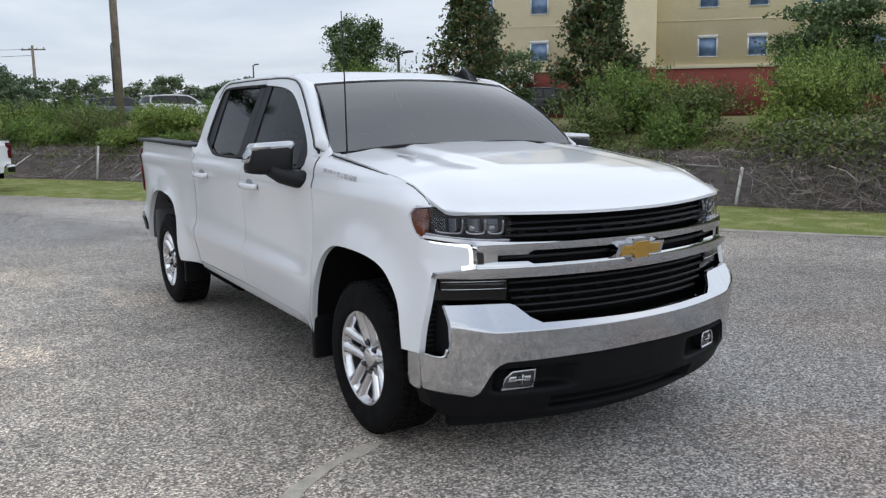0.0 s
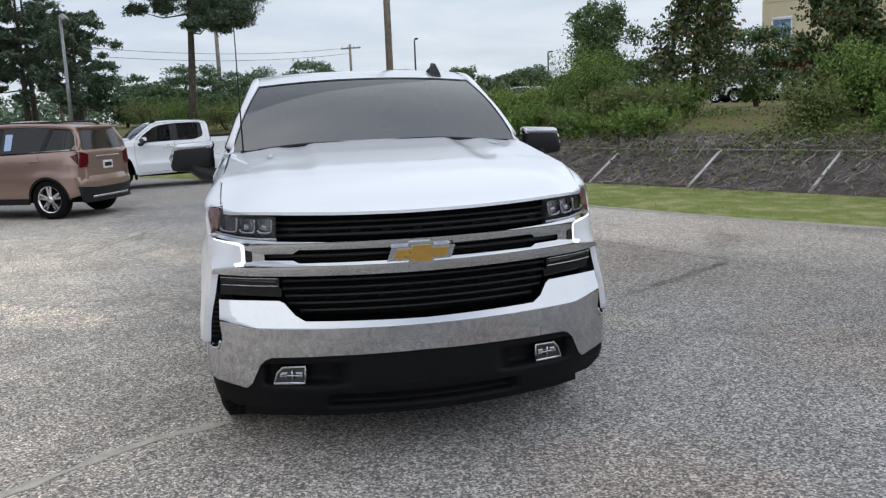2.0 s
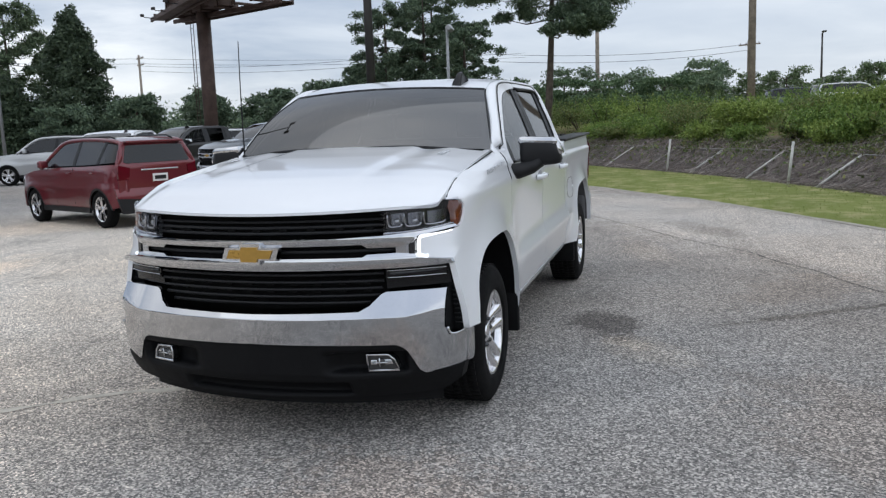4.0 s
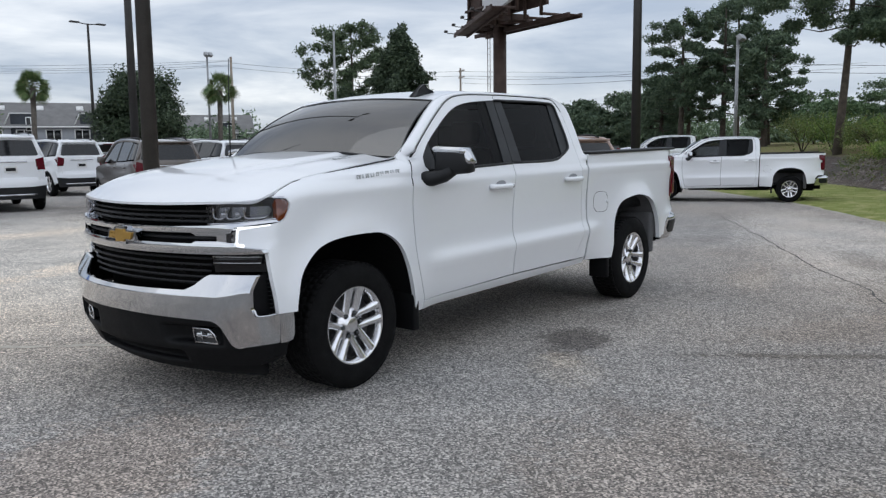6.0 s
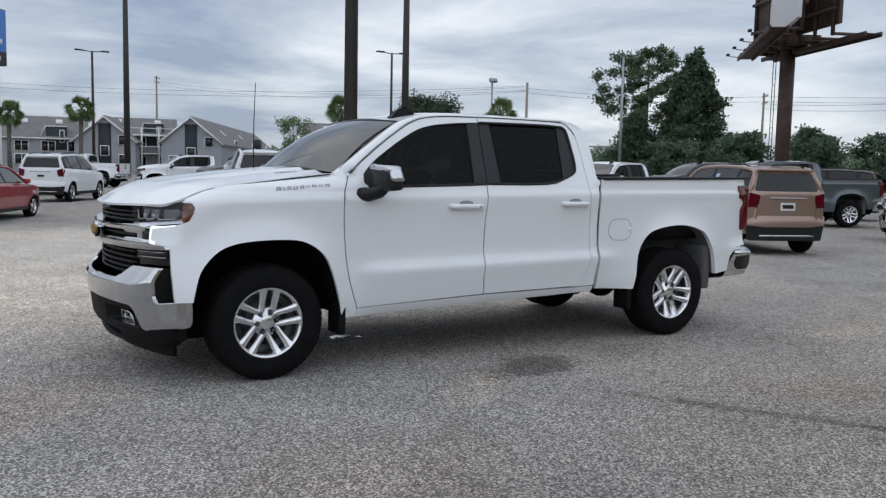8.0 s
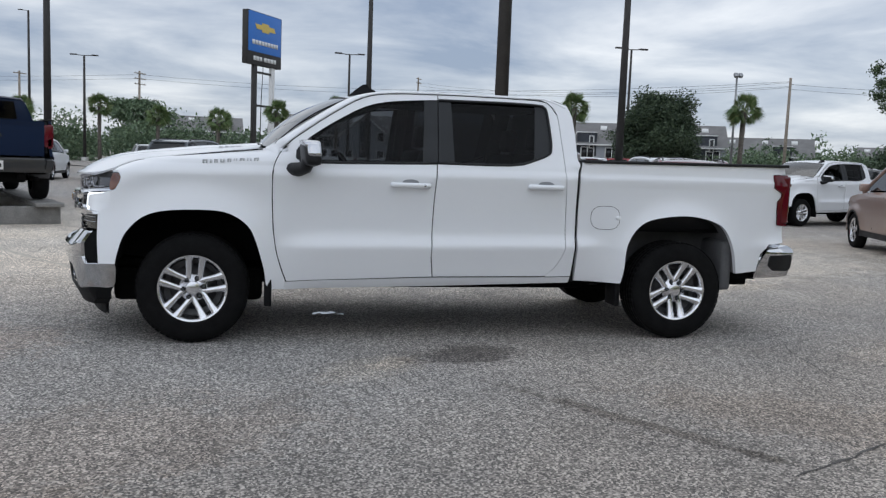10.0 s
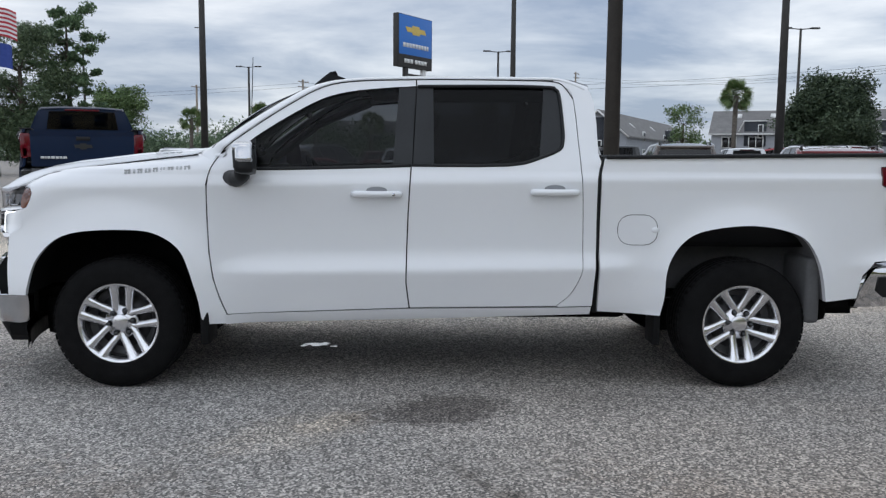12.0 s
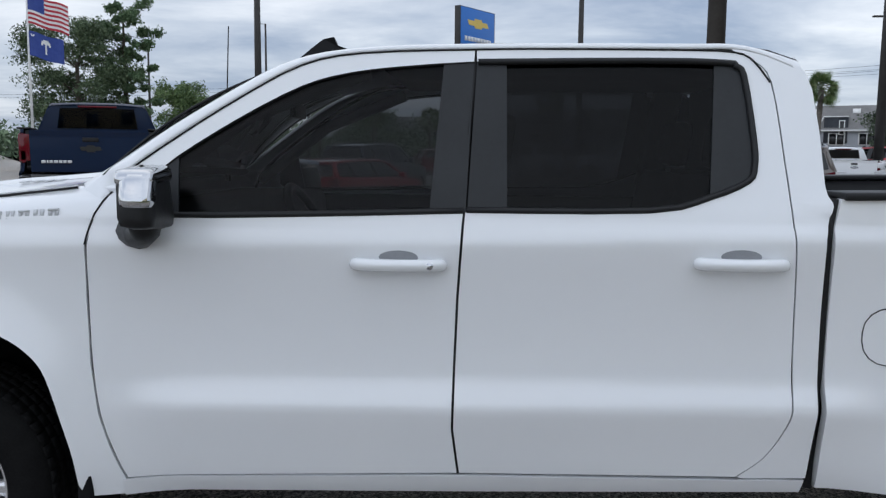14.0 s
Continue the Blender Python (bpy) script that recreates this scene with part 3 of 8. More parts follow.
        gr = [(-1.838, 1.828), (-1.842, 1.340)] + list(reversed(WIN_R[9:11])) + [(-2.471, 1.389), (-2.513, 1.826), (-2.3, 1.830)]
        part("rear_window", sheet(gr, glass_y, steps(-2.6, -1.8, 10), steps(1.3, 1.85, 8), out=(0, s, 0)), DARKGLASS, d2, "dark privacy glass")
        trim_y = lambda x, z: (x, s * (side_y(x, z) - 0.006), z)
        for poly2, owner in (([(-1.632, 1.818), (-1.731, 1.822), (-1.712, 1.337), (-1.598, 1.334)], d1),
                             ([(-1.741, 1.822), (-1.838, 1.828), (-1.842, 1.340), (-1.717, 1.338)], d2),
                             ([(-2.513, 1.826), (-2.555, 1.825), (-2.588, 1.812), (-2.611, 1.773), (-2.625, 1.567), (-2.620, 1.485), (-2.597, 1.440), (-2.471, 1.388)], d2),
                             ([(-0.672, 1.400), (-0.690, 1.425), (-0.779, 1.506), (-0.80, 1.311), (-0.70, 1.318), (-0.668, 1.345)], d1)):
            part("pillar_trim", sheet(poly2, trim_y, [], steps(1.3, 1.85, 8), inw, 0.012), TRIM, owner, "matt black pillar cover")
        # weather strip under and over the glass
        bm = bmesh.new()
        tube(bm, [(x, s * (side_y(x, z) - 0.002), z) for x, z in smooth_line([(-0.70, 1.320), (-0.902, 1.319), (-1.30, 1.329), (-1.704, 1.342)], 3)], 0.011, 6)
        tube(bm, [(x, s * (side_y(x, z) - 0.008), z) for x, z in smooth_line(WIN_F_TOP, 3)], 0.007, 6)
        part("weather_strip", bm, BLACK, d1)
        bm = bmesh.new()
        tube(bm, [(x, s * (side_y(x, z) - 0.002), z) for x, z in smooth_line([(-1.715, 1.344), (-2.284, 1.349), (-2.471, 1.391), (-2.590, 1.441), (-2.614, 1.487), (-2.618, 1.567), (-2.604, 1.773), (-2.580, 1.808), (-2.55, 1.820), (-2.30, 1.826), (-1.745, 1.820)], 3)], 0.011, 6)
        part("weather_strip", bm, BLACK, d2)
        # handles
        for owner, hx0, hx1, hz in ((d1, -1.37, -1.64, 1.175), (d2, -2.43, -2.688, 1.191)):
            bm = bmesh.new()
            ys = lambda x: s * (side_y(x, hz) + 0.032)
            mid = (hx0 + hx1) / 2
            line = [(hx0, s * (side_y(hx0, hz) + 0.004), hz), (hx0 - 0.02, ys(hx0) - s * 0.006, hz), (mid, ys(mid) + s * 0.008, hz), (hx1 + 0.02, ys(hx1) - s * 0.006, hz), (hx1, s * (side_y(hx1, hz) + 0.004), hz)]
            tube(bm, smooth_line(line, 4), 0.020, 8)
            h = part("door_handle", bm, PAINT, owner, "white pull handle")
            # grey oval laid on the door, painted shade in place of a hollow
            cup = []
            for k in range(16):
                a = math.tau * k / 16
                cup.append((mid + 0.062 * math.cos(a), hz + 0.022 + 0.022 * math.sin(a)))
            bm = sheet(cup, lambda x, z: (x, s * (side_y(x, z) + 0.003), z), [], [], inw, 0.004)
            part("handle_recess", bm, RECESS_SHADE, owner)
            if owner is d1:
                bm = bmesh.new()
                spin(bm, [(0.001, s * (side_y(hx1, hz) + 0.05)), (0.011, s * (side_y(hx1, hz) + 0.049)), (0.012, s * (side_y(hx1, hz) + 0.02))], 14, "y", (hx1 + 0.035, 0, hz))
                part("key_lock", bm, CHROME, owner)
        # badge on the fender: plain raised bars
        ax = (-1, 0, 0.07) if s > 0 else (1, 0, -0.07)
        y0 = s * (side_y(-0.2, 1.31) + 0.001)
        o = Vector((-0.025, y0, 1.283) if s > 0 else (-0.405, y0, 1.310))
        dirx = Vector(ax).normalized()
        for k, w in enumerate((5, 2, 4, 5, 4, 4, 5, 5, 5)):
            lx = sum((5, 2, 4, 5, 4, 4, 5, 5, 5)[:k]) + 2.2 * k
            lx, lw = lx / 56.6 * 0.385, w / 56.6 * 0.385
            bm = bmesh.new()
            writing_bars(bm, o + dirx * lx, ax, (0, -s * 0.16, 1), lw, 0.026, [3, 2, 3] if w > 2 else [1], 0.004)
            if w > 2:
                writing_bars(bm, o + dirx * lx + Vector((0, 0, 0.0 if k % 2 else 0.019)), ax, (0, -s * 0.16, 1), lw, 0.007, [1], 0.004)
            part("badge_letter", bm, BADGE, fender, "silver raised letter bar")
        # fuel flap
        if s > 0:
            fl = []
            for cx, cz, a0 in ((-3.02, 0.985, 0), (-3.10, 0.985, 90), (-3.10, 0.955, 180), (-3.02, 0.955, 270)):
                for k in range(5):
                    a = radians(a0 + 90 * k / 4)
                    fl.append((cx + 0.078 * math.cos(a), cz + 0.075 * math.sin(a)))
            flap = part("fuel_flap", sheet(fl, lambda x, z: (x, s * (side_y(x, z) + 0.0015), z), steps(-3.2, -2.9, 5), steps(0.87, 1.07, 4), inw, 0.003), PAINT, root)
            bm = bmesh.new()
            tube(bm, [(x, s * (side_y(x, z) + 0.0006), z) for x, z in fl + fl[:1]], 0.0022, 4)
            part("flap_seam", bm, GAP, flap)
            bm = bmesh.new()
            bmesh.ops.create_uvsphere(bm, u_segments=12, v_segments=8, radius=0.02, matrix=Matrix.Translation((-3.165, s * (side_y(-3.165, 0.97) + 0.002), 0.97)) @ Matrix.Diagonal((1.2, 0.5, 0.9, 1)))
            part("finger_tab", bm, PAINT, flap)
        # A-pillar and roof rail: from the door's edge to the windscreen and roof
        e1 = smooth_line([(-0.527, 1.322), (-0.604, 1.441), (-0.773, 1.571), (-0.965, 1.700), (-1.162, 1.811), (-1.364, 1.851), (-1.733, 1.864), (-2.40, 1.866), (-2.62, 1.860), (-2.79, 1.792)], 4)
        e2 = smooth_line([(-0.455, 0.865, 1.412), (-0.545, 0.850, 1.470), (-0.73, 0.802, 1.602), (-0.95, 0.730, 1.745), (-1.12, 0.700, 1.828), (-1.36, 0.698, 1.868), (-1.73, 0.690, 1.884), (-2.40, 0.690, 1.886), (-2.62, 0.692, 1.880), (-2.79, 0.700, 1.834)], 4)
        bm = bmesh.new()
        rows = []
        for i, ((x1, z1), (x2, y2, z2)) in enumerate(zip(e1, e2)):
            p, q = Vector((x1, s * side_y(x1, z1), z1)), Vector((x2, s * y2, z2))
            bulge = Vector((0.006, s * 0.011, 0.008)) * min(1.0, i / 8)
            rows.append([bm.verts.new(p + Vector((0, -s * 0.02, 0)))] + [bm.verts.new(p.lerp(q, k / 5) + bulge * math.sin(math.pi * k / 5)) for k in range(6)] + [bm.verts.new(q + Vector((0, -s * 0.004, -0.02)))])
        for u, v in zip(rows, rows[1:]):
            for i in range(7):
                bm.faces.new((u[i], u[i + 1], v[i + 1], v[i]))
        part("roof_rail", bm, PAINT, root)
        bm = bmesh.new()
        tube(bm, [(x + 0.002, s * (side_y(x, z) + 0.001), z + 0.002) for x, z in smooth_line(GAP_A[-2:] + GAP_TOP[1:] + GAP_TOP2[1:6], 3)], 0.0032, 5)
        part("door_top_seam", bm, GAP, root)
        # mirror: black shell, chrome cap
        mir = thing("mirror", Matrix.Identity(4), "", "")
        mir.parent = root
        bm = bmesh.new()
        box(bm, (-0.806, 0.992, 1.282), (-0.692, 1.255, 1.466), 0.040)
        swept = lambda v: setpos(v, v.x + 0.10 * (v.z - 1.40) - 0.12 * max(0, v.y - 1.05), v.y - (0.40 * max(0, v.z - 1.37) if v.y > 1.17 else 0), v.z if v.y < 1.2 else 1.40 + (v.z - 1.40) * 0.88)
        for v in bm.verts:
            v.co = swept(v.co)
        if s < 0:
            mirrored(bm)
        part("mirror_shell", bm, BLACK, mir)
        bm = bmesh.new()
        box(bm, (-0.810, 0.986, 1.425), (-0.692, 1.261, 1.478), 0.024)
        box(bm, (-0.809, 1.180, 1.350), (-0.708, 1.266, 1.468), 0.03)
        for v in bm.verts:
            v.co = swept(v.co)
        if s < 0:
            mirrored(bm)
        part("mirror_cap", bm, CHROME, mir, "chrome mirror cap")
        bm = bmesh.new()
        tube(bm, [(-0.640, 0.935, 1.262), (-0.690, 0.99, 1.262), (-0.735, 1.06, 1.285), (-0.750, 1.12, 1.325)], [0.052, 0.050, 0.048, 0.044], 12)
        if s < 0:
            mirrored(bm)
        part("mirror_arm", bm, BLACK, mir)
        # wheel wells, flaps, wheels
        for well, liner in ((WELL_F, LINER), (WELL_R, LINERGREY)):
            line = smooth_line(well, 3)
            bm = bmesh.new()
            a = [bm.verts.new((x, s * (side_y(x, z) - 0.012), z)) for x, z in line]
            b = [bm.verts.new((x, s * 0.60, z + 0.02)) for x, z in line]
            for i in range(len(line) - 1):
                bm.faces.new((a[i], a[i + 1], b[i + 1], b[i]))
            bm.faces.new(b)
            part("wheel_well", bm, liner, root)
        # dark inner shield over the front wheel well, and the frame beyond the rear wheel
        bm = bmesh.new()
        box(bm, (-4.19, s * 0.62 if s > 0 else s * 0.97, 0.40), (-4.10, s * 0.97 if s > 0 else s * 0.62, 0.80), 0.03)
        part("splash_shield", bm, LINERGREY, root)
        bm = bmesh.new()
        lo, hi = sorted((s * 0.80, s * 0.985))
        lo2, hi2 = sorted((s * 0.80, s * 1.012))
        box(bm, (-0.512, lo2, 0.275), (-0.460, hi2, 0.56), 0.012)
        part("mud_flap", bm, FASCIA, root)
        bm = bmesh.new()
        box(bm, (-3.215, lo, 0.27), (-3.17, hi, 0.575), 0.012)
        part("mud_flap", bm, FASCIA, root)
        wheel_parts(root, 0.035, s, radians(95) if s > 0 else 0.4)
        wheel_parts(root, -3.715, s, radians(48) if s > 0 else 1.1)
        # tail lamp
        tl = [(-4.517, 1.350), (-4.660, 1.354), (-4.690, 1.330), (-4.668, 1.20), (-4.690, 1.10), (-4.690, 0.935), (-4.588, 0.940), (-4.570, 1.130), (-4.605, 1.165), (-4.612, 1.192), (-4.602, 1.208), (-4.522, 1.247)]
        part("tail_lamp", sheet(tl, lambda x, z: (max(x, -4.70), s * (side_y(x, z) + 0.012), z), steps(-4.7, -4.5, 8), steps(0.9, 1.4, 8), inw, 0.06), REDLENS, root, "red tail lamp")
        bm = bmesh.new()
        lo, hi = sorted((s * 0.80, s * 0.955))
        box(bm, (-4.690, lo, 0.955), (-4.61, hi, 1.345), 0.02)
        part("tail_lamp", bm, REDLENS, root, "red tail lamp")
        # headlamp
        hl = thing("headlamp", Matrix.Identity(4), "", "")
        hl.parent = root
        sgn = lambda pts: [(s * y, z) for y, z in pts]
        yz = [(0.632, 1.165), (0.75, 1.178), (0.87, 1.200), (0.930, 1.212), (0.948, 1.160), (0.932, 1.085), (0.86, 1.072), (0.74, 1.062), (0.632, 1.058)]
        us, vs = steps(-1, 1, 80), steps(1.0, 1.2, 12)
        part("lamp_housing", strip_front(sgn(yz), -0.05, us, vs), LAMPDARK, hl)
        part("lens", strip_front(sgn(yz), 0.014, us, vs, 0.06), LENS, hl, "clear headlamp lens")
        bm = bmesh.new()
        for a, b in ((0.650, 0.715), (0.725, 0.795), (0.805, 0.885)):
            zt, zb = 1.150 + 0.03 * (a - 0.63), 1.090 + 0.02 * (a - 0.63)
            pts = [(a, zt), (a + 0.004, zb + 0.012), (a + 0.018, zb), (b - 0.01, zb + 0.002), (b, zb + 0.014)]
            tube(bm, [(nose_x(y, z) - 0.012, s * y, z) for y, z in smooth_line(pts, 3)], 0.0052, 6)
        tube(bm, [(nose_x(y, z), s * y, z) for y, z in smooth_line([(0.632, 1.062), (0.74, 1.066), (0.86, 1.077), (0.925, 1.09)], 4)], 0.007, 6)
        part("chrome_bezel", bm, CHROME, hl)
        for a, b in ((0.652, 0.712), (0.727, 0.792), (0.807, 0.882)):
            zt, zb = 1.150 + 0.03 * (a - 0.63), 1.094 + 0.02 * (a - 0.63)
            cup = [(a + 0.004, zt), (a + 0.007, zb + 0.008), (a + 0.018, zb), (b - 0.008, zb + 0.002), (b - 0.003, zb + 0.012), (b + 0.006, zt + 0.004)]
            mid = (a + b) / 2
            part("reflector", strip_front(sgn(cup), lambda y, z: -0.034 - 9.0 * ((abs(y) - mid) ** 2) + 0.18 * (1.12 - z), steps(-1, 1, 200), steps(1.05, 1.2, 16), 0.006), REFLECTOR, hl, "bright headlamp reflector")
        for a, b in ((0.655, 0.712), (0.732, 0.792)):
            bm = bmesh.new()
            yc = (a + b) / 2
            bmesh.ops.create_uvsphere(bm, u_segments=14, v_segments=8, radius=0.018, matrix=Matrix.Translation((nose_x(yc, 1.12) - 0.042, s * yc, 1.114)))
            part("projector", bm, LAMPCLEAR, hl)
        am = [(0.532, 1.194), (0.572, 1.196), (0.585, 1.16), (0.592, 1.10), (0.588, 1.076), (0.553, 1.089), (0.528, 1.132), (0.516, 1.170)]
        part("amber_marker", sheet(am, lambda x, z: (x, s * (side_y(x, z) - 0.010), z), steps(0.5, 0.66, 8), steps(1.05, 1.2, 8), inw, 0.03), AMBER, hl, "amber side marker")
        # daytime light, a bracket of light round a white cheek
        def corner(u, z):
            """The rounded white corner between the grille and the fender."""
            slope = (nose_x(0.80, z) - nose_x(0.78, z)) / 0.02
            e = lerp_table([(0.915, 0.650), (0.972, 0.575)], z)
            p, q = Vector((nose_x(0.792, z) + 0.003, 0.792)), Vector((e, side_y(e, z) + 0.0012))
            b = (p.x - q.x + slope * (q.y - p.y)) / (1.0 + 0.25 * slope)
            c = Vector((q.x + b, q.y - 0.25 * b))
            w = p * (1 - u) ** 2 + c * 2 * u * (1 - u) + q * u * u
            return Vector((w.x, s * w.y, z))
        bm = bmesh.new()
        rows = [[bm.verts.new(corner(u, 0.946 - 0.045 * u + v * (0.094 + 0.079 * u))) for u in steps(0, 1, 18)] for v in steps(0, 1, 8)]
        for p, q in zip(rows, rows[1:]):
            for i in range(18):
                bm.faces.new((p[i], p[i + 1], q[i + 1], q[i]))
        bm.normal_update()
        if sum(f.normal.x for f in bm.faces) < 0:
            bmesh.ops.reverse_faces(bm, faces=bm.faces)
        part("cheek", bm, PAINT, root)
        bm = bmesh.new()
        arm = [corner(u, 1.040 + 0.028 * u) for u in steps(0.62, 0.06, 8)]
        post = [(nose_x(y, z) - 0.002, s * y, z) for y, z in ((0.789, 1.030), (0.787, 0.97), (0.791, 0.954))]
        foot = [corner(u, 0.947) for u in (0.05, 0.14)]
        path = smooth_line([tuple(p) for p in arm + post + foot], 3)
        tube(bm, path, [0.0090 if abs(p[1]) < 0.80 else max(0.0035, 0.0085 - 0.06 * (abs(p[1]) - 0.80)) for p in path], 6)
        part("daytime_light", bm, DRL, hl, "lit white daytime running light")
        pil = [(0.752, 0.965), (0.752, 1.022), (0.778, 1.034), (0.778, 0.955)]
        part("lamp_pillar", strip_front(sgn(pil), 0.026, [], [], 0.05), GLOSSBLACK, hl)
        # lower lamp, duct, fog lamp
        ll = [(0.625, 0.893), (0.74, 0.896), (0.93, 0.900), (0.945, 0.90), (0.945, 0.80), (0.93, 0.800), (0.72, 0.795), (0.628, 0.79)]
        part("lamp_bezel", strip_front(sgn(ll), -0.03, us, steps(0.7, 0.9, 8)), LAMPSMOKE, root)
        ll = [(0.635, 0.884), (0.74, 0.888), (0.905, 0.892), (0.90, 0.845), (0.74, 0.838), (0.635, 0.83)]
        tl2 = part("turn_lamp", strip_front(sgn(ll), -0.012, us, steps(0.7, 0.9, 8)), LAMPSMOKE, root, "smoked lower turn lamp")
        bm = bmesh.new()
        tube(bm, [(nose_x(y) - 0.014, s * y, 0.866 + 0.03 * (y - 0.63)) for y in steps(0.65, 0.88, 6)], [0.009, 0.009, 0.007, 0.006, 0.005, 0.004, 0.003], 6)
        part("reflector", bm, LAMPDARK, tl2)
        for z0 in (0.880, 0.846):
            bm = bmesh.new()
            tube(bm, [(nose_x(y) - 0.008, s * y, z0 + 0.014 * (y - 0.63)) for y in steps(0.64, 0.90, 8)], 0.0032, 5)
            part("lamp_line", bm, CHROME, tl2)
        du = [(0.86, 0.93), (0.926, 0.935), (0.946, 0.80), (0.962, 0.70), (0.978, 0.566), (0.915, 0.562), (0.86, 0.60), (0.86, 0.79)]
        part("air_duct", sheet(sgn(du), lambda y, z: (0.652 - 0.02 * abs(z - 0.75), y, z), [], steps(0.5, 0.9, 10), (-1, 0, 0), 0.10), FASCIA, root)
        bm = bmesh.new()
        zs = steps(0.566, 0.786, 8)
        a = [bm.verts.new((nose_x(0.905) + lerp_table(BUMPER_OFF, z - 0.035) - 0.012, s * 0.905, z)) for z in zs]
        b = [bm.verts.new((0.60, s * 0.925, z)) for z in zs]
        for i in range(8):
            bm.faces.new((a[i], a[i + 1], b[i + 1], b[i]))
        part("duct_wall", bm, FASCIA, root)
        bm = bmesh.new()
        for z in steps(0.60, 0.76, 7):
            tube(bm, [(0.664, s * (0.915 + 0.10 * (0.76 - z)), z), (0.652, s * (0.955 + 0.12 * (0.76 - z)), z)], 0.004, 4)
        part("duct_rib", bm, BLACK, root)
        fg = [(0.548, 0.400), (0.546, 0.482), (0.645, 0.478), (0.672, 0.45), (0.690, 0.396)]
        fo = lambda y, z: lerp_table(BUMPER_OFF, z) - 0.035
        fogl = part("fog_lamp", strip_front(sgn(fg), fo, steps(-1, 1, 80), steps(0.3, 0.6, 12), 0.05), LAMPDARK, root, "fog lamp in a bright bezel")
        bm = bmesh.new()
        on = lambda y, z, d=0.0: (nose_x(y) + fo(y, z) + d, s * y, z)
        tube(bm, [on(y, z, 0.004) for y, z in fg + fg[:1]], 0.0075, 6)
        part("fog_bezel", bm, CHROME, fogl, "bright chrome bezel")
        inner = [(0.562, 0.412), (0.560, 0.470), (0.638, 0.467), (0.658, 0.445), (0.670, 0.409)]
        part("fog_reflector", strip_front(sgn(inner), lambda y, z: fo(y, z) + 0.006 - 0.5 * abs(z - 0.44), steps(-1, 1, 160), steps(0.4, 0.48, 6), 0.01), LAMPCLEAR, fogl)
        bm = bmesh.new()
        bmesh.ops.create_uvsphere(bm, u_segments=14, v_segments=8, radius=0.021, matrix=Matrix.Translation(on(0.606, 0.441, 0.002)) @ Matrix.Diagonal((0.6, 1.15, 1, 1)))
        part("fog_lens", bm, GLOSSBLACK, fogl)
        bm = bmesh.new()
        tube(bm, [on(y, 0.441, 0.016) for y in (0.57, 0.61, 0.65)], 0.004, 5)
        tube(bm, [on(0.606, z, 0.016) for z in (0.415, 0.441, 0.466)], 0.004, 5)
        part("fog_rib", bm, CHROME, fogl)
        # the end of the front bumper, wrapped back to the wheel arch
        bend = [(0.642, 0.570), (0.60, 0.572), (0.549, 0.568), (0.543, 0.52), (0.546, 0.44), (0.560, 0.412), (0.60, 0.404), (0.642, 0.406)]
        part("bumper_end", sheet(bend, lambda x, z: (x, s * (0.989 + 0.24 * max(0.0, 0.64 - x) - 2.0 * max(0.0, 0.64 - x) ** 2), z), steps(0.54, 0.66, 5), steps(0.4, 0.58, 8), inw, 0.03), CHROME, root, "chrome bumper end")
        bm = bmesh.new()
        lip = [(nose_x(0.918) + 0.075, 0.918, 0.600), (nose_x(0.93) + 0.080, 0.930, 0.570), (nose_x(0.955) + 0.084, 0.957, 0.565), (0.655, 0.979, 0.568), (0.60, 0.988, 0.571), (0.552, 0.984, 0.568)]
        tube(bm, [(x, s * y, z) for x, y, z in smooth_line(lip, 3)], 0.0070, 7)
        part("bumper_lip", bm, CHROME, root, "bright chrome lip under the duct")
        # rear bumper corner
        bm = bmesh.new()
        pts = smooth_line([(-4.425, 0.955), (-4.52, 0.972), (-4.62, 0.958), (-4.72, 0.90), (-4.78, 0.72), (-4.80, 0.0)], 4)
        rows = []
        for x, y in pts:
            drop = 0.12 * max(0, (x + 4.52)) / 0.1
            sec = ((0.515, 0.055), (0.53, 0.030), (0.57, 0.010), (0.64, 0.0), (0.70, 0.008), (0.75, 0.030), (0.768, 0.060))
            rows.append([bm.verts.new((x, s * max(0, y - 0.012 - i), z - drop * (z > 0.72))) for z, i in sec])
        for u, v in zip(rows, rows[1:]):
            for i in range(6):
                bm.faces.new((u[i], u[i + 1], v[i + 1], v[i]))
        part("rear_bumper", bm, CHROME, root, "chrome rear bumper")
        bm = bmesh.new()
        end = smooth_line([(-4.418, 0.497), (-4.442, 0.60), (-4.475, 0.69), (-4.515, 0.738), (-4.60, 0.756), (-4.74, 0.768)], 3) + [(-4.772, 0.745), (-4.775, 0.60), (-4.755, 0.512), (-4.60, 0.503)]
        part("bumper_corner", sheet(end, lambda x, z: (x, s * (0.978 - 0.30 * max(0, -x - 4.64) - 2.2 * max(0, z - 0.725) ** 1.2 - 0.26 * max(0, 0.70 - z)), z), steps(-4.78, -4.4, 9), steps(0.5, 0.77, 12), inw, 0.10), CHROME, root, "chrome rear bumper corner")
        bm.free()
        stp = [(-4.535, 0.688), (-4.745, 0.698), (-4.765, 0.64), (-4.765, 0.585), (-4.735, 0.560), (-4.58, 0.563), (-4.535, 0.60)]
        part("bumper_step", sheet(stp, lambda x, z: (x, s * (0.984 - 0.30 * max(0, -x - 4.64) - 0.20 * max(0, 0.70 - z)), z), steps(-4.78, -4.4, 9), [], inw, 0.12), BLACK, root)
    # hood
    HOOD_EDGE = FENDER_TOP[:-2] + [(0.585, 1.221), (0.640, 1.200), (0.70, 1.180)]

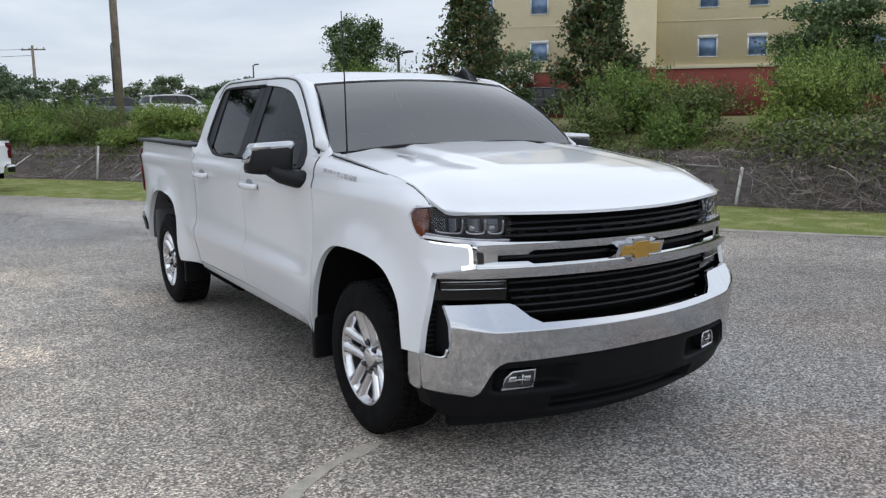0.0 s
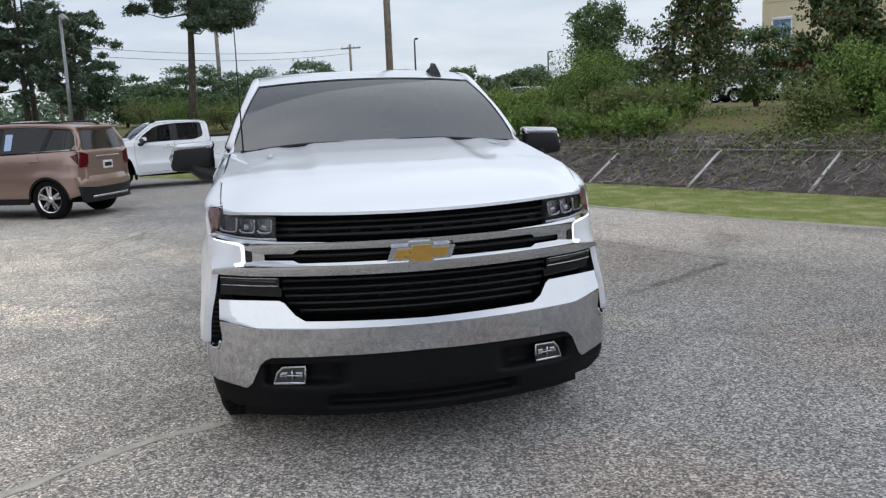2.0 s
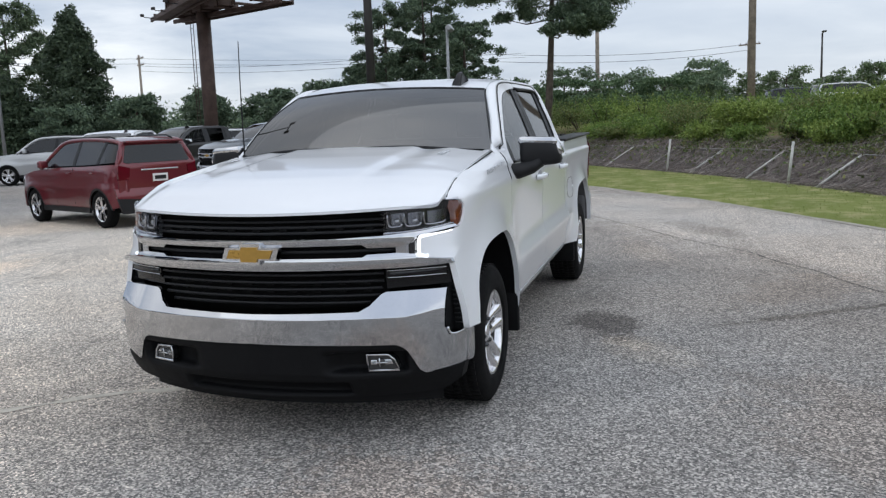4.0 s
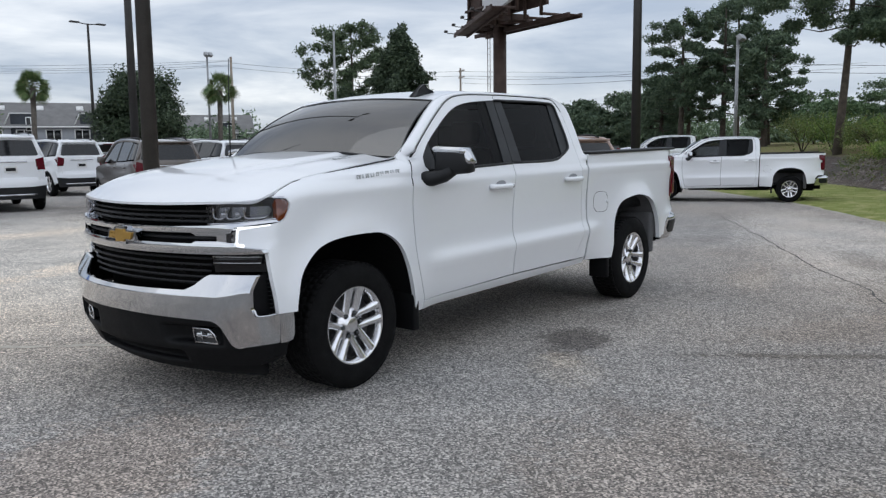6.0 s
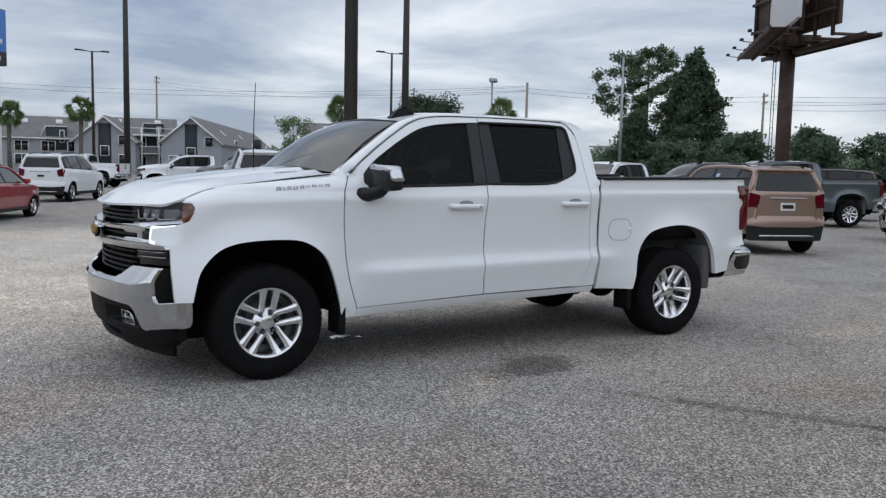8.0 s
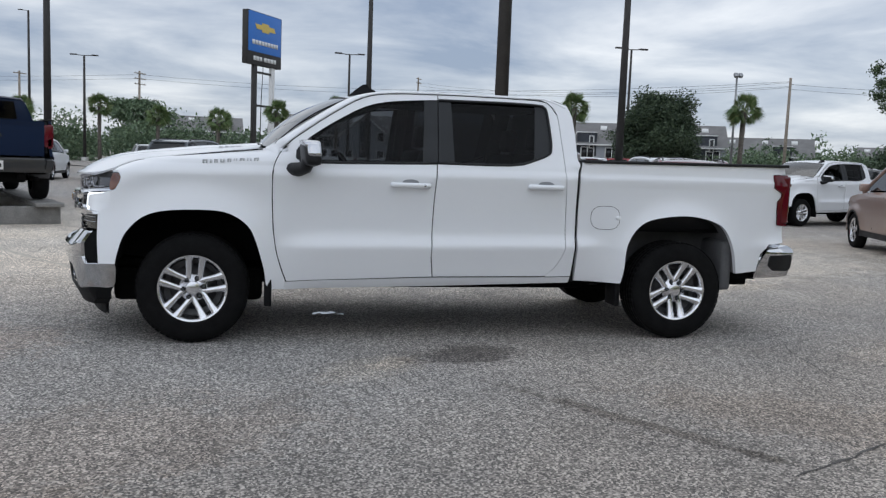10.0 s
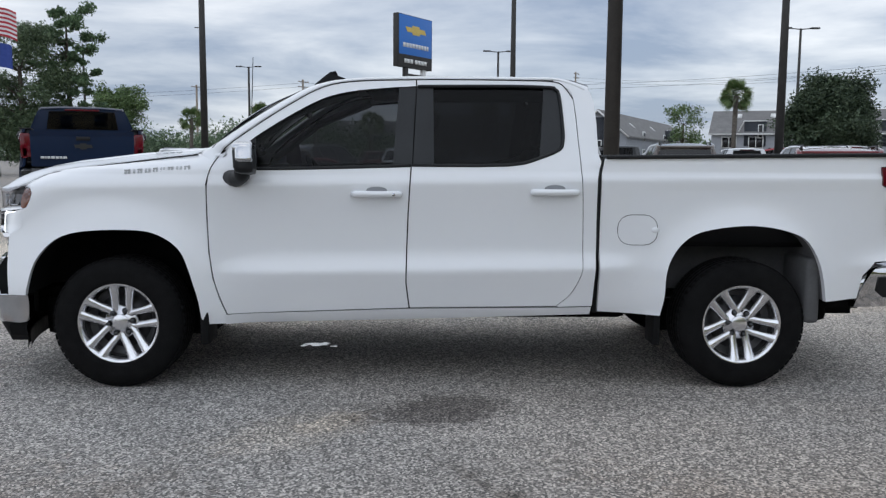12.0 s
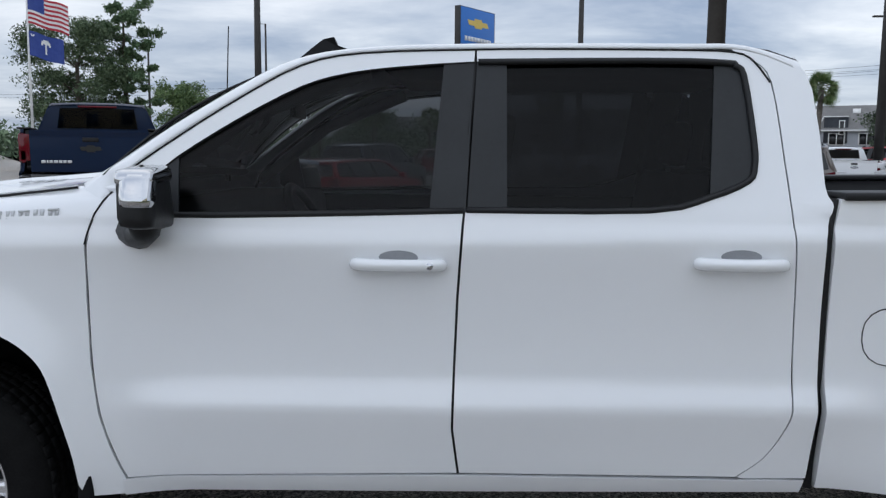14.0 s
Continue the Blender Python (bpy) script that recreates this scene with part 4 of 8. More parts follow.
    def hood_z(x, y):
        a = abs(y)
        edge = lerp_table(HOOD_EDGE, x) + 0.004
        mid = lerp_table([(-0.50, 1.462), (-0.393, 1.449), (-0.128, 1.424), (0.075, 1.407), (0.477, 1.357), (0.65, 1.325), (0.76, 1.286), (0.84, 1.246), (0.89, 1.212), (0.935, 1.176)], x + 0.28 * y * y + 2.2 * max(0, a - 0.72) ** 2)
        k = max(0.0, min(1.0, (a - 0.40) / 0.07))
        k = k * k * (3 - 2 * k)
        back = max(0.0, min(1.0, (0.75 - x) / 0.55))
        front = max(0.0, min(1.0, (x + 0.28 * y * y - 0.66) / 0.24))
        ridge = 0.008 * math.exp(-((a - 0.62) / 0.07) ** 2) * max(0, min(1, (0.5 - x) / 0.4))
        base = mid - 0.020 * k * back + ridge + 0.022 * front * (a / 0.87) ** 2
        t = max(0.0, min(1.0, (a - 0.60) / 0.275)) ** 2.2
        return base + (edge - base) * t
    outline = [(nose_x(y, 1.16) + 0.012, y) for y in steps(-0.865, 0.865, 40)]
    side_edge = [(x, 0.872 + 0.004 * math.sin(3 * x)) for x in steps(0.52, -0.44, 14)]
    outline = [(max(x, 0.60), y) for x, y in outline]
    back = [(-0.40 - 0.05 * (1 - (y / 0.86) ** 2), y) for y in steps(0.84, -0.84, 16)]
    poly = outline + side_edge + back + [(x, -y) for x, y in reversed(side_edge)]
    bm = sheet(poly, lambda x, y: (x, y, hood_z(x, y)), steps(-0.5, 0.95, 44), steps(-0.9, 0.9, 60), (0, 0, -1), 0.014)
    hood = part("hood", bm, PAINT, root, "white hood with raised middle and creases")
    for s in (1, -1):
        bm = bmesh.new()
        writing_bars(bm, (-0.12, s * 0.66 if s > 0 else s * 0.66, hood_z(-0.15, 0.66) + 0.002), (-1, 0, 0.06) if s > 0 else (1, 0, -0.06), (0, -s, 0.1), 0.16 if s > 0 else 0.16, 0.03, [3, 1, 3, 1, 3, 1, 3], 0.004)
        part("hood_badge", bm, BADGE, hood, "small raised badge of plain bars")
    for s in (1, -1):
        bm = bmesh.new()
        tube(bm, [(x, s * 0.880, lerp_table(FENDER_TOP, x) - 0.004) for x in steps(0.57, -0.44, 20)], 0.0045, 5)
        part("hood_seam", bm, GAP, root)
    # windscreen, cowl, wipers, roof
    ws0 = lambda t: Vector((-0.40 - 0.09 * abs(t) ** 2, 0.868 * t, 1.440 - 0.030 * t * t))
    ws1 = lambda t: Vector((-0.985 - 0.075 * t * t, 0.692 * t, 1.832 - 0.030 * t * t))
    bm = bmesh.new()
    rows = []
    for j in range(13):
        v = j / 12
        rows.append([bm.verts.new(ws0(t).lerp(ws1(t), v) + Vector((0.03, 0, 0.045)) * math.sin(math.pi * v) * (1 - 0.25 * t * t)) for t in steps(-1, 1, 20)])
    for u, v in zip(rows, rows[1:]):
        for i in range(20):
            bm.faces.new((u[i], u[i + 1], v[i + 1], v[i]))
    bm.normal_update()
    if sum(f.normal.z for f in bm.faces) < 0:
        bmesh.ops.reverse_faces(bm, faces=bm.faces)
    part("windscreen", bm, WINDSHIELD, root, "wide tinted windscreen")
    bm = bmesh.new()
    tube(bm, [ws1(t) + Vector((0.006, 0, 0.002)) for t in steps(-1, 1, 20)], 0.003, 6)
    for t0 in (-1, 1):
        tube(bm, [ws0(t0).lerp(ws1(t0), v) + Vector((0.03, 0, 0.045)) * math.sin(math.pi * v) * 0.75 for v in steps(0, 1, 12)], 0.005, 6)
    part("windscreen_seal", bm, BLACK, root)
    bm = bmesh.new()
    rows = [[bm.verts.new((x0 - 0.07 * abs(t) ** 2, 0.86 * t, z0 - 0.03 * t * t)) for t in steps(-1, 1, 16)] for x0, z0 in ((-0.39, 1.418), (-0.435, 1.425), (-0.46, 1.45))]
    for u, v in zip(rows, rows[1:]):
        for i in range(16):
            bm.faces.new((u[i], u[i + 1], v[i + 1], v[i]))
    part("cowl", bm, BLACK, root)
    for y0, y1 in ((0.62, -0.02), (-0.10, -0.70)):
        bm = bmesh.new()
        f = lambda y: ws0(y / 0.85).lerp(ws1(y / 0.85), 0.0) + Vector((0.015, 0, -0.004))
        tube(bm, [f(y) + Vector((0, 0, 0.012 * math.sin(math.pi * k / 8))) for k, y in enumerate(steps(y0, y1, 8))], 0.009, 6)
        part("wiper", bm, BLACK, root)
    bm = bmesh.new()
    rows = []
    for x in steps(-0.985, -2.80, 36):
        zc = lerp_table([(-2.80, 1.858), (-2.70, 1.893), (-2.60, 1.906), (-2.41, 1.914), (-1.99, 1.922), (-1.70, 1.918), (-1.50, 1.910), (-1.38, 1.901), (-1.24, 1.883), (-1.10, 1.857), (-1.03, 1.842), (-0.985, 1.831)], x)
        ze = lerp_table([(-2.80, 1.832), (-2.70, 1.866), (-2.60, 1.880), (-2.40, 1.884), (-1.73, 1.884), (-1.50, 1.880), (-1.38, 1.870), (-1.24, 1.852), (-1.10, 1.826), (-0.985, 1.800)], x)
        row = []
        for t in steps(-1, 1, 20):
            xx = x - 0.075 * t * t * max(0.0, min(1.0, (x + 1.60) / 0.61))
            row.append(bm.verts.new((xx, 0.698 * t, zc + (ze - zc) * abs(t) ** 2.6)))
        rows.append(row)
    for u, v in zip(rows, rows[1:]):
        for i in range(20):
            bm.faces.new((u[i], u[i + 1], v[i + 1], v[i]))
    roof = part("roof", bm, PAINT, root, "white roof")
    for s in (1, -1):
        bm = bmesh.new()
        tube(bm, [(x, s * 0.696, lerp_table([(-2.80, 1.834), (-2.70, 1.868), (-2.60, 1.883), (-2.40, 1.888), (-1.73, 1.888), (-1.40, 1.874), (-1.30, 1.858)], x) - 0.006) for x in steps(-1.30, -2.79, 16)], 0.006, 5)
        part("roof_channel", bm, BLACK, roof)
    # back of the cab with its window and brake light
    bm = bmesh.new()
    rows = []
    for z, hw, x in ((1.30, 0.93, -2.82), (1.42, 0.915, -2.825), (1.60, 0.845, -2.815), (1.74, 0.78, -2.805), (1.80, 0.735, -2.79), (1.848, 0.69, -2.785)):
        rows.append([bm.verts.new((x - 0.03 * (1 - t * t), hw * t, z)) for t in steps(-1, 1, 12)])
    for u, v in zip(rows, rows[1:]):
        for i in range(12):
            bm.faces.new((u[i], u[i + 1], v[i + 1], v[i]))
    part("cab_back", bm, PAINT, root)
    bm = sheet([(-0.62, 1.47), (0.62, 1.47), (0.57, 1.80), (-0.57, 1.80)], lambda y, z: (-2.858 + 0.06 * max(0, z - 1.5), y, z), [], [], (1, 0, 0), 0.01)
    part("back_window", bm, DARKGLASS, root)
    bm = bmesh.new()
    box(bm, (-2.865, -0.30, 1.808), (-2.79, 0.30, 1.845), 0.012)
    part("high_brake_light", bm, REDLENS, root)
    bm = bmesh.new()
    for s in (1, -1):
        tube(bm, [(-2.80, s * 0.62, 1.840), (-2.82, s * 0.50, 1.848), (-2.85, s * 0.3, 1.856)], 0.010, 6)
    tube(bm, [(-2.85, 0.3, 1.856), (-2.85, -0.3, 1.856)], 0.010, 6)
    part("roof_lip", bm, PAINT, roof)
    # fin and mast
    bm = bmesh.new()
    prof = [(-1.075, -0.016), (-1.10, 0.004), (-1.14, 0.034), (-1.185, 0.060), (-1.22, 0.063), (-1.235, 0.03), (-1.28, 0.006), (-1.295, -0.016)]
    ys = (0.035, 0.006)
    left = [[bm.verts.new((x, FIN_Y + q * (0.032 if h < 0.02 else 0.008 if h > 0.06 else 0.018), 1.848 + 0.16 * (-1.08 - x) + h)) for x, h in prof] for q in (1, -1)]
    for i in range(len(prof) - 1):
        bm.faces.new((left[0][i], left[0][i + 1], left[1][i + 1], left[1][i]))
    bm.faces.new(left[0]), bm.faces.new(left[1][::-1])
    part("roof_fin", bm, BLACK, roof, "black shark-fin aerial")
    bm = bmesh.new()
    tube(bm, [(-0.42, -0.80, 1.36), (-0.42, -0.80, 1.42)], 0.014, 8)
    tube(bm, [(-0.42, -0.80, 1.40), (-0.425, -0.80, 1.80), (-0.44, -0.80, 2.16)], [0.005, 0.004, 0.003], 6)
    part("aerial_mast", bm, BLACK, root, "thin black whip aerial")
    # nose: grilles, bars, emblem, bumper
    us, vs = steps(-1, 1, 60), steps(0.2, 1.2, 40)
    part("radiator_panel", strip_front(both([(0, 1.15), (0.86, 1.15), (0.88, 0.95), (0.86, 0.45), (0, 0.45)]), -0.15, steps(-1, 1, 20), steps(0.4, 1.2, 6), 0.02), UNDER, root)
    part("upper_grille", strip_front(both([(0, 1.165), (0.635, 1.165), (0.635, 1.045), (0, 1.04)]), -0.075, us, vs), UNDER, root)
    bm = bmesh.new()
    for z in (1.128, 1.100, 1.072):
        tube(bm, [(nose_x(y, z) - 0.030, y, z + 0.006 * abs(y)) for y in steps(-0.63, 0.63, 24)], 0.0085 if z < 1.12 else 0.006, 6)
    part("grille_slats", bm, BLACK, root)
    bm = bmesh.new()
    for k in range(9):
        y = -0.56 + 0.14 * k
        box(bm, (nose_x(y) - 0.05, y - 0.022, 1.078), (nose_x(y) - 0.026, y + 0.022, 1.098), 0.004)
    part("grille_ribs", bm, UNDER, root)["kind"] = "stuff"
    for name, half in (("chrome_bar", [(0, 1.047), (0.40, 1.048), (0.632, 1.056), (0.80, 1.068), (0.93, 1.084), (0.94, 1.072), (0.80, 1.050), (0.780, 1.040), (0.775, 1.018), (0.70, 0.998), (0.565, 0.998), (0.540, 1.016), (0, 1.012)]),
                       ("chrome_bar", [(0, 0.955), (0.540, 0.955), (0.565, 0.968), (0.70, 0.970), (0.778, 0.962), (0.785, 0.945), (0.93, 0.926), (0.94, 0.905), (0.80, 0.899), (0.62, 0.896), (0, 0.894)])):
        mid = sum(p[1] for p in half) / len(half)
        part(name, strip_front(both(half), lambda y, z: 0.022 + 0.010 * math.cos((z - mid) * 40), us + steps(-1, 1, 37), vs + steps(0.88, 1.1, 30), 0.07), CHROME, root, "chrome grille bar")
    for s in (1, -1):
        blk = [(s * 0.692, 0.966), (s * 0.692, 1.002), (s * 0.776, 1.022), (s * 0.776, 0.958)]
        part("bar_block", strip_front(blk, 0.020, [], [], 0.05), CHROME, root)
    part("slot_back", strip_front(both([(0, 1.02), (0.72, 1.01), (0.72, 0.955), (0, 0.95)]), -0.03, us, []), UNDER, root)
    bm = bmesh.new()
    tube(bm, [(nose_x(y) - 0.012, y, 0.984) for y in steps(-0.69, 0.69, 20)], 0.010, 6)
    part("slot_slat", bm, BLACK, root)
    em = [(-0.156, 0.955), (-0.134, 1.014), (-0.055, 1.014), (-0.050, 1.034), (0.054, 1.034), (0.058, 1.014), (0.156, 1.012), (0.134, 0.953), (0.055, 0.953), (0.050, 0.930), (-0.055, 0.930), (-0.060, 0.953)]
    emb = part("emblem", strip_front(em, 0.055, [], [], 0.04), CHROME, root, "chrome-edged gold emblem on the grille")
    em2 = [(y * 0.80, 0.983 + (z - 0.983) * 0.70) for y, z in em]
    part("emblem_face", strip_front(em2, 0.063, [], [], 0.01), GOLD, emb, "gold emblem face")
    part("lower_grille", strip_front(both([(0, 0.90), (0.625, 0.90), (0.625, 0.775), (0.545, 0.70), (0, 0.69)]), -0.07, us, vs), UNDER, root)
    bm = bmesh.new()
    for z, hw in ((0.868, 0.62), (0.832, 0.62), (0.797, 0.61), (0.762, 0.60), (0.728, 0.55)):
        tube(bm, [(nose_x(y) - 0.022, y, z) for y in steps(-hw, hw, 24)], 0.0075, 6)
    part("grille_slats", bm, BLACK, root)
    bm = bmesh.new()
    for z in (0.832, 0.797):
        for k in range(10):
            y = -0.54 + 0.12 * k
            box(bm, (nose_x(y) - 0.04, y - 0.02, z - 0.016), (nose_x(y) - 0.020, y + 0.02, z - 0.002), 0.003)
    part("grille_ribs", bm, UNDER, root)["kind"] = "stuff"
    bump = [(0, 0.694), (0.53, 0.700), (0.575, 0.725), (0.618, 0.772), (0.64, 0.782), (0.80, 0.785), (0.912, 0.788), (0.914, 0.70), (0.908, 0.61), (0.925, 0.562), (0.96, 0.560), (0.988, 0.570), (0.990, 0.48), (0.985, 0.41), (0.90, 0.386), (0.815, 0.378), (0.79, 0.40), (0.745, 0.495), (0.72, 0.52), (0.69, 0.533), (0.40, 0.541), (0, 0.547)]
    part("front_bumper", strip_front(both(bump), lambda y, z: lerp_table(BUMPER_OFF, z - 0.045 * max(0, abs(y) - 0.75) / 0.2), steps(-1, 1, 120), vs + [0.665, 0.672, 0.68, 0.69], 0.022), CHROME, root, "chrome front bumper")
    low = [(0, 0.552), (0.40, 0.546), (0.695, 0.538), (0.725, 0.525), (0.75, 0.50), (0.795, 0.405), (0.82, 0.383), (0.90, 0.391), (0.975, 0.405), (0.955, 0.325), (0.88, 0.275), (0.60, 0.255), (0, 0.248)]

    def pocket(y, z):
        a = abs(y)
        o = lerp_table(BUMPER_OFF, z) - 0.010
        if 0.34 < a < 0.74 and 0.385 < z < 0.50:
            o -= 0.075 * min(1, (a - 0.34) / 0.08) * min(1, (0.74 - a) / 0.03) * min(1, (z - 0.385) / 0.02) * min(1, (0.50 - z) / 0.015)
        if a < 0.46 and 0.265 < z < 0.345:
            o -= 0.06 * min(1, (0.46 - a) / 0.04) * min(1, (z - 0.265) / 0.012) * min(1, (0.345 - z) / 0.012)
        return o
    part("lower_fascia", strip_front(both(low), pocket, steps(-1, 1, 100), vs + [0.265, 0.277, 0.333, 0.345, 0.388, 0.395, 0.405, 0.485, 0.492, 0.5], 0.10), FASCIA, root, "black plastic lower fascia")
    bm = bmesh.new()
    for a, b in zip(steps(-0.84, 0.84, 16), steps(-0.84, 0.84, 16)[1:]):
        p = [Vector((nose_x(y) - 0.10, y, z)) for y, z in ((a, 0.29), (b, 0.29), (b, 0.195), (a, 0.195))]
        bm.faces.new([bm.verts.new(q) for q in p])
        bm.faces.new([bm.verts.new(q + Vector((-0.02, 0, 0))) for q in p])
    part("air_dam", bm, FASCIA, root)
    # chassis, floor, exhaust
    def under(name, *boxes, bevel=0.0):
        for lo, hi in boxes:
            bm = bmesh.new()
            box(bm, lo, hi, bevel)
            part(name, bm, UNDER, root)
    under("underfloor", ((-4.5, -0.60, 0.505), (0.70, 0.60, 0.56)), ((-2.80, -0.80, 0.565), (-0.60, 0.80, 0.60)))
    for s in (1, -1):
        lo, hi = sorted((s * 0.40, s * 0.52))
        under("frame_rail", ((-4.62, lo, 0.38), (0.72, hi, 0.50)), bevel=0.01)
        lo, hi = sorted((s * 0.605, s * 0.86))
        under("bed_bracket", ((-4.48, lo, 0.48), (-4.20, hi, 0.56)))
    under("fuel_tank", ((-2.25, -0.70, 0.32), (-0.65, 0.40, 0.50)), bevel=0.05)
    under("spare_wheel_carrier", ((-3.15, -0.60, 0.32), (-2.15, 0.40, 0.49)), ((-4.45, -0.55, 0.33), (-4.0, 0.55, 0.50)), bevel=0.05)
    under("engine_shield", ((-0.45, -0.62, 0.25), (0.62, 0.62, 0.50)), bevel=0.05)
    for x in (0.03, -3.72):
        bm = bmesh.new()
        tube(bm, [(x, -0.8, 0.39), (x, 0.8, 0.39)], 0.055, 10)
        part("axle", bm, UNDER, root)
    bm = bmesh.new()
    tube(bm, [(-2.3, -0.80, 0.36), (-3.2, -0.80, 0.38), (-4.2, -0.66, 0.40), (-4.6, -0.70, 0.40)], 0.04, 8)
    part("exhaust_pipe", bm, UNDER, root)
    bm = bmesh.new()
    bmesh.ops.create_uvsphere(bm, u_segments=14, v_segments=10, radius=0.16, matrix=Matrix.Translation((-3.72, 0, 0.38)))
    part("differential", bm, UNDER, root)
    # bed: floor, inner walls, rail caps, tailgate
    bm = bmesh.new()
    box(bm, (-4.66, -0.86, 0.86), (-2.86, 0.86, 0.89))
    for s in (1, -1):
        lo, hi = sorted((s * 0.80, s * 0.86))
        box(bm, (-4.64, lo, 0.86), (-2.86, hi, 1.395))
        lo, hi = sorted((s * 0.62, s * 0.82))
        box(bm, (-4.15, lo, 0.86), (-3.25, hi, 1.10), 0.05)
    box(bm, (-2.885, -0.86, 0.86), (-2.855, 0.86, 1.40))
    part("bed_liner", bm, BLACK, root)
    for s in (1, -1):
        bm = bmesh.new()
        lo, hi = sorted((s * 0.79, s * 0.972))
        box(bm, (-4.65, lo, 1.388), (-2.865, hi, 1.412), 0.008)
        for v in bm.verts:
            v.co.z += 0.0145 * (-2.865 - v.co.x)
        part("bed_rail_cap", bm, BLACK, root)
    bm = sheet([(-0.80, 0.80), (0.80, 0.80), (0.81, 1.36), (0.80, 1.40), (-0.80, 1.40), (-0.81, 1.36)], lambda y, z: (-4.700 - 0.012 * math.sin((z - 0.8) * 5) + 0.02 * (y / 0.8) ** 2 - (0.03 if z > 1.35 else 0), y, z), steps(-0.8, 0.8, 10), steps(0.8, 1.42, 14), (1, 0, 0), 0.06)
    gate = part("tailgate", bm, PAINT, root, "tailgate with a latch handle and emblem")
    bm = bmesh.new()
    box(bm, (-4.735, -0.11, 1.24), (-4.70, 0.11, 1.30), 0.012)
    part("gate_handle", bm, BLACK, gate)
    em3 = [(y * 0.95, 1.14 + (z - 0.983) * 0.95) for y, z in em]
    part("gate_emblem", sheet(em3, lambda y, z: (-4.73, y, z), [], [], (1, 0, 0), 0.02), CHROME, gate)
    bm = bmesh.new()
    writing_bars(bm, (-4.722, 0.66, 0.93), (0, -1, 0), (0, 0, 1), 0.40, 0.04, [5, 1, 2, 1, 4, 1, 5, 1, 4, 1, 4, 1, 5], 0.006)
    part("gate_badge", bm, BADGE, gate, "raised badge of plain bars")
    bm = bmesh.new()
    box(bm, (-4.80, -0.80, 0.52), (-4.70, 0.80, 0.76), 0.02)
    part("rear_bumper", bm, CHROME, root, "chrome rear bumper")
    bm = bmesh.new()
    box(bm, (-4.812, -0.15, 0.56), (-4.795, 0.15, 0.71), 0.004)
    plate = part("plate", bm, WHITEPLASTIC, root)
    bm = bmesh.new()
    writing_bars(bm, (-4.812, 0.12, 0.60), (0, -1, 0), (0, 0, 1), 0.24, 0.06, [3, 1, 3, 1, 3, 2, 3, 1, 3], 0.003)
    part("plate_mark", bm, BLACK, plate)
    cabin(root)


FIN_Y = 0.49
# grey that stands for the shade in the white handle hollows
RECESS_SHADE = plain("recess_shade_grey", (0.30, 0.31, 0.33), 0.5)


def cabin(root):
    """What shows through the glass: dash, wheel, seats, lining."""
    bm = bmesh.new()
    box(bm, (-0.95, -0.82, 1.00), (-0.45, 0.82, 1.33), 0.06)
    part("dashboard", bm, SEAT, root)
    bm = bmesh.new()
    c = Vector((-1.12, 0.40, 1.22))
    ax = Vector((0.88, 0, -0.47)).normalized()
    u = Vector((0, 1, 0))
    w = ax.cross(u)
    tube(bm, [c + (u * math.cos(a) + w * math.sin(a)) * 0.19 for a in steps(0, math.tau, 28)], 0.017, 8)
    tube(bm, [c - u * 0.18, c, c + u * 0.18], 0.022, 6)
    tube(bm, [c, c + ax * 0.3], 0.04, 8)
    part("steering_wheel", bm, BLACK, root)
    for y in (0.40, -0.40):
        for x, h in ((-1.62, 1.30), (-2.45, 1.34)):
            st = thing("seat", Matrix.Identity(4), "", "")
            st.parent = root
            bm = bmesh.new()
            box(bm, (x - 0.05, y - 0.26, 0.72), (x + 0.50, y + 0.26, 0.92), 0.06)
            part("cushion", bm, SEAT, st)
            bm = bmesh.new()
            box(bm, (-0.08, y - 0.25, 0), (0.08, y + 0.25, 0.62), 0.06, Matrix.Translation((x - 0.02, 0, 0.84)) @ Matrix.Rotation(radians(-14), 4, "Y"))
            part("backrest", bm, SEAT, st)
            bm = bmesh.new()
            box(bm, (-0.05, y - 0.13, 0), (0.05, y + 0.13, 0.20), 0.04, Matrix.Translation((x - 0.19, 0, 1.47)) @ Matrix.Rotation(radians(-8), 4, "Y"))
            part("headrest", bm, SEAT, st)
    bm = bmesh.new()
    box(bm, (-2.78, -0.63, 1.82), (-1.40, 0.63, 1.84))
    box(bm, (-2.77, -0.86, 0.50), (-2.74, 0.86, 1.45))
    for s in (1, -1):
        lo, hi = sorted((s * 0.86, s * 0.90))
        box(bm, (-2.72, lo, 0.55), (-0.62, hi, 1.30), 0.015)
        lo, hi = sorted((s * 0.70, s * 0.84))
        tube(bm, [(-1.69, s * 0.86, 1.30), (-1.71, s * 0.655, 1.82)], 0.05, 6)
        tube(bm, [(-2.62, s * 0.84, 1.36), (-2.66, s * 0.62, 1.82)], 0.07, 6)
        tube(bm, [(-0.60, s * 0.80, 1.37), (-0.97, s * 0.715, 1.645), (-1.37, s * 0.65, 1.80)], 0.032, 6)
    box(bm, (-2.75, -0.88, 0.50), (-0.60, 0.88, 0.54))
    part("cabin_lining", bm, SEAT, root)
    bm = bmesh.new()
    box(bm, (-0.99, -0.11, 1.66), (-0.965, 0.11, 1.72), 0.010)
    tube(bm, [(-0.97, 0, 1.76), (-0.975, 0, 1.72)], 0.012, 6)
    part("inner_mirror", bm, BLACK, root)


truck = thing("pickup_truck", pose(0, 0, 0), "white crew-cab pickup with chrome bumpers parked on the asphalt", "pickup truck")
pickup(truck)

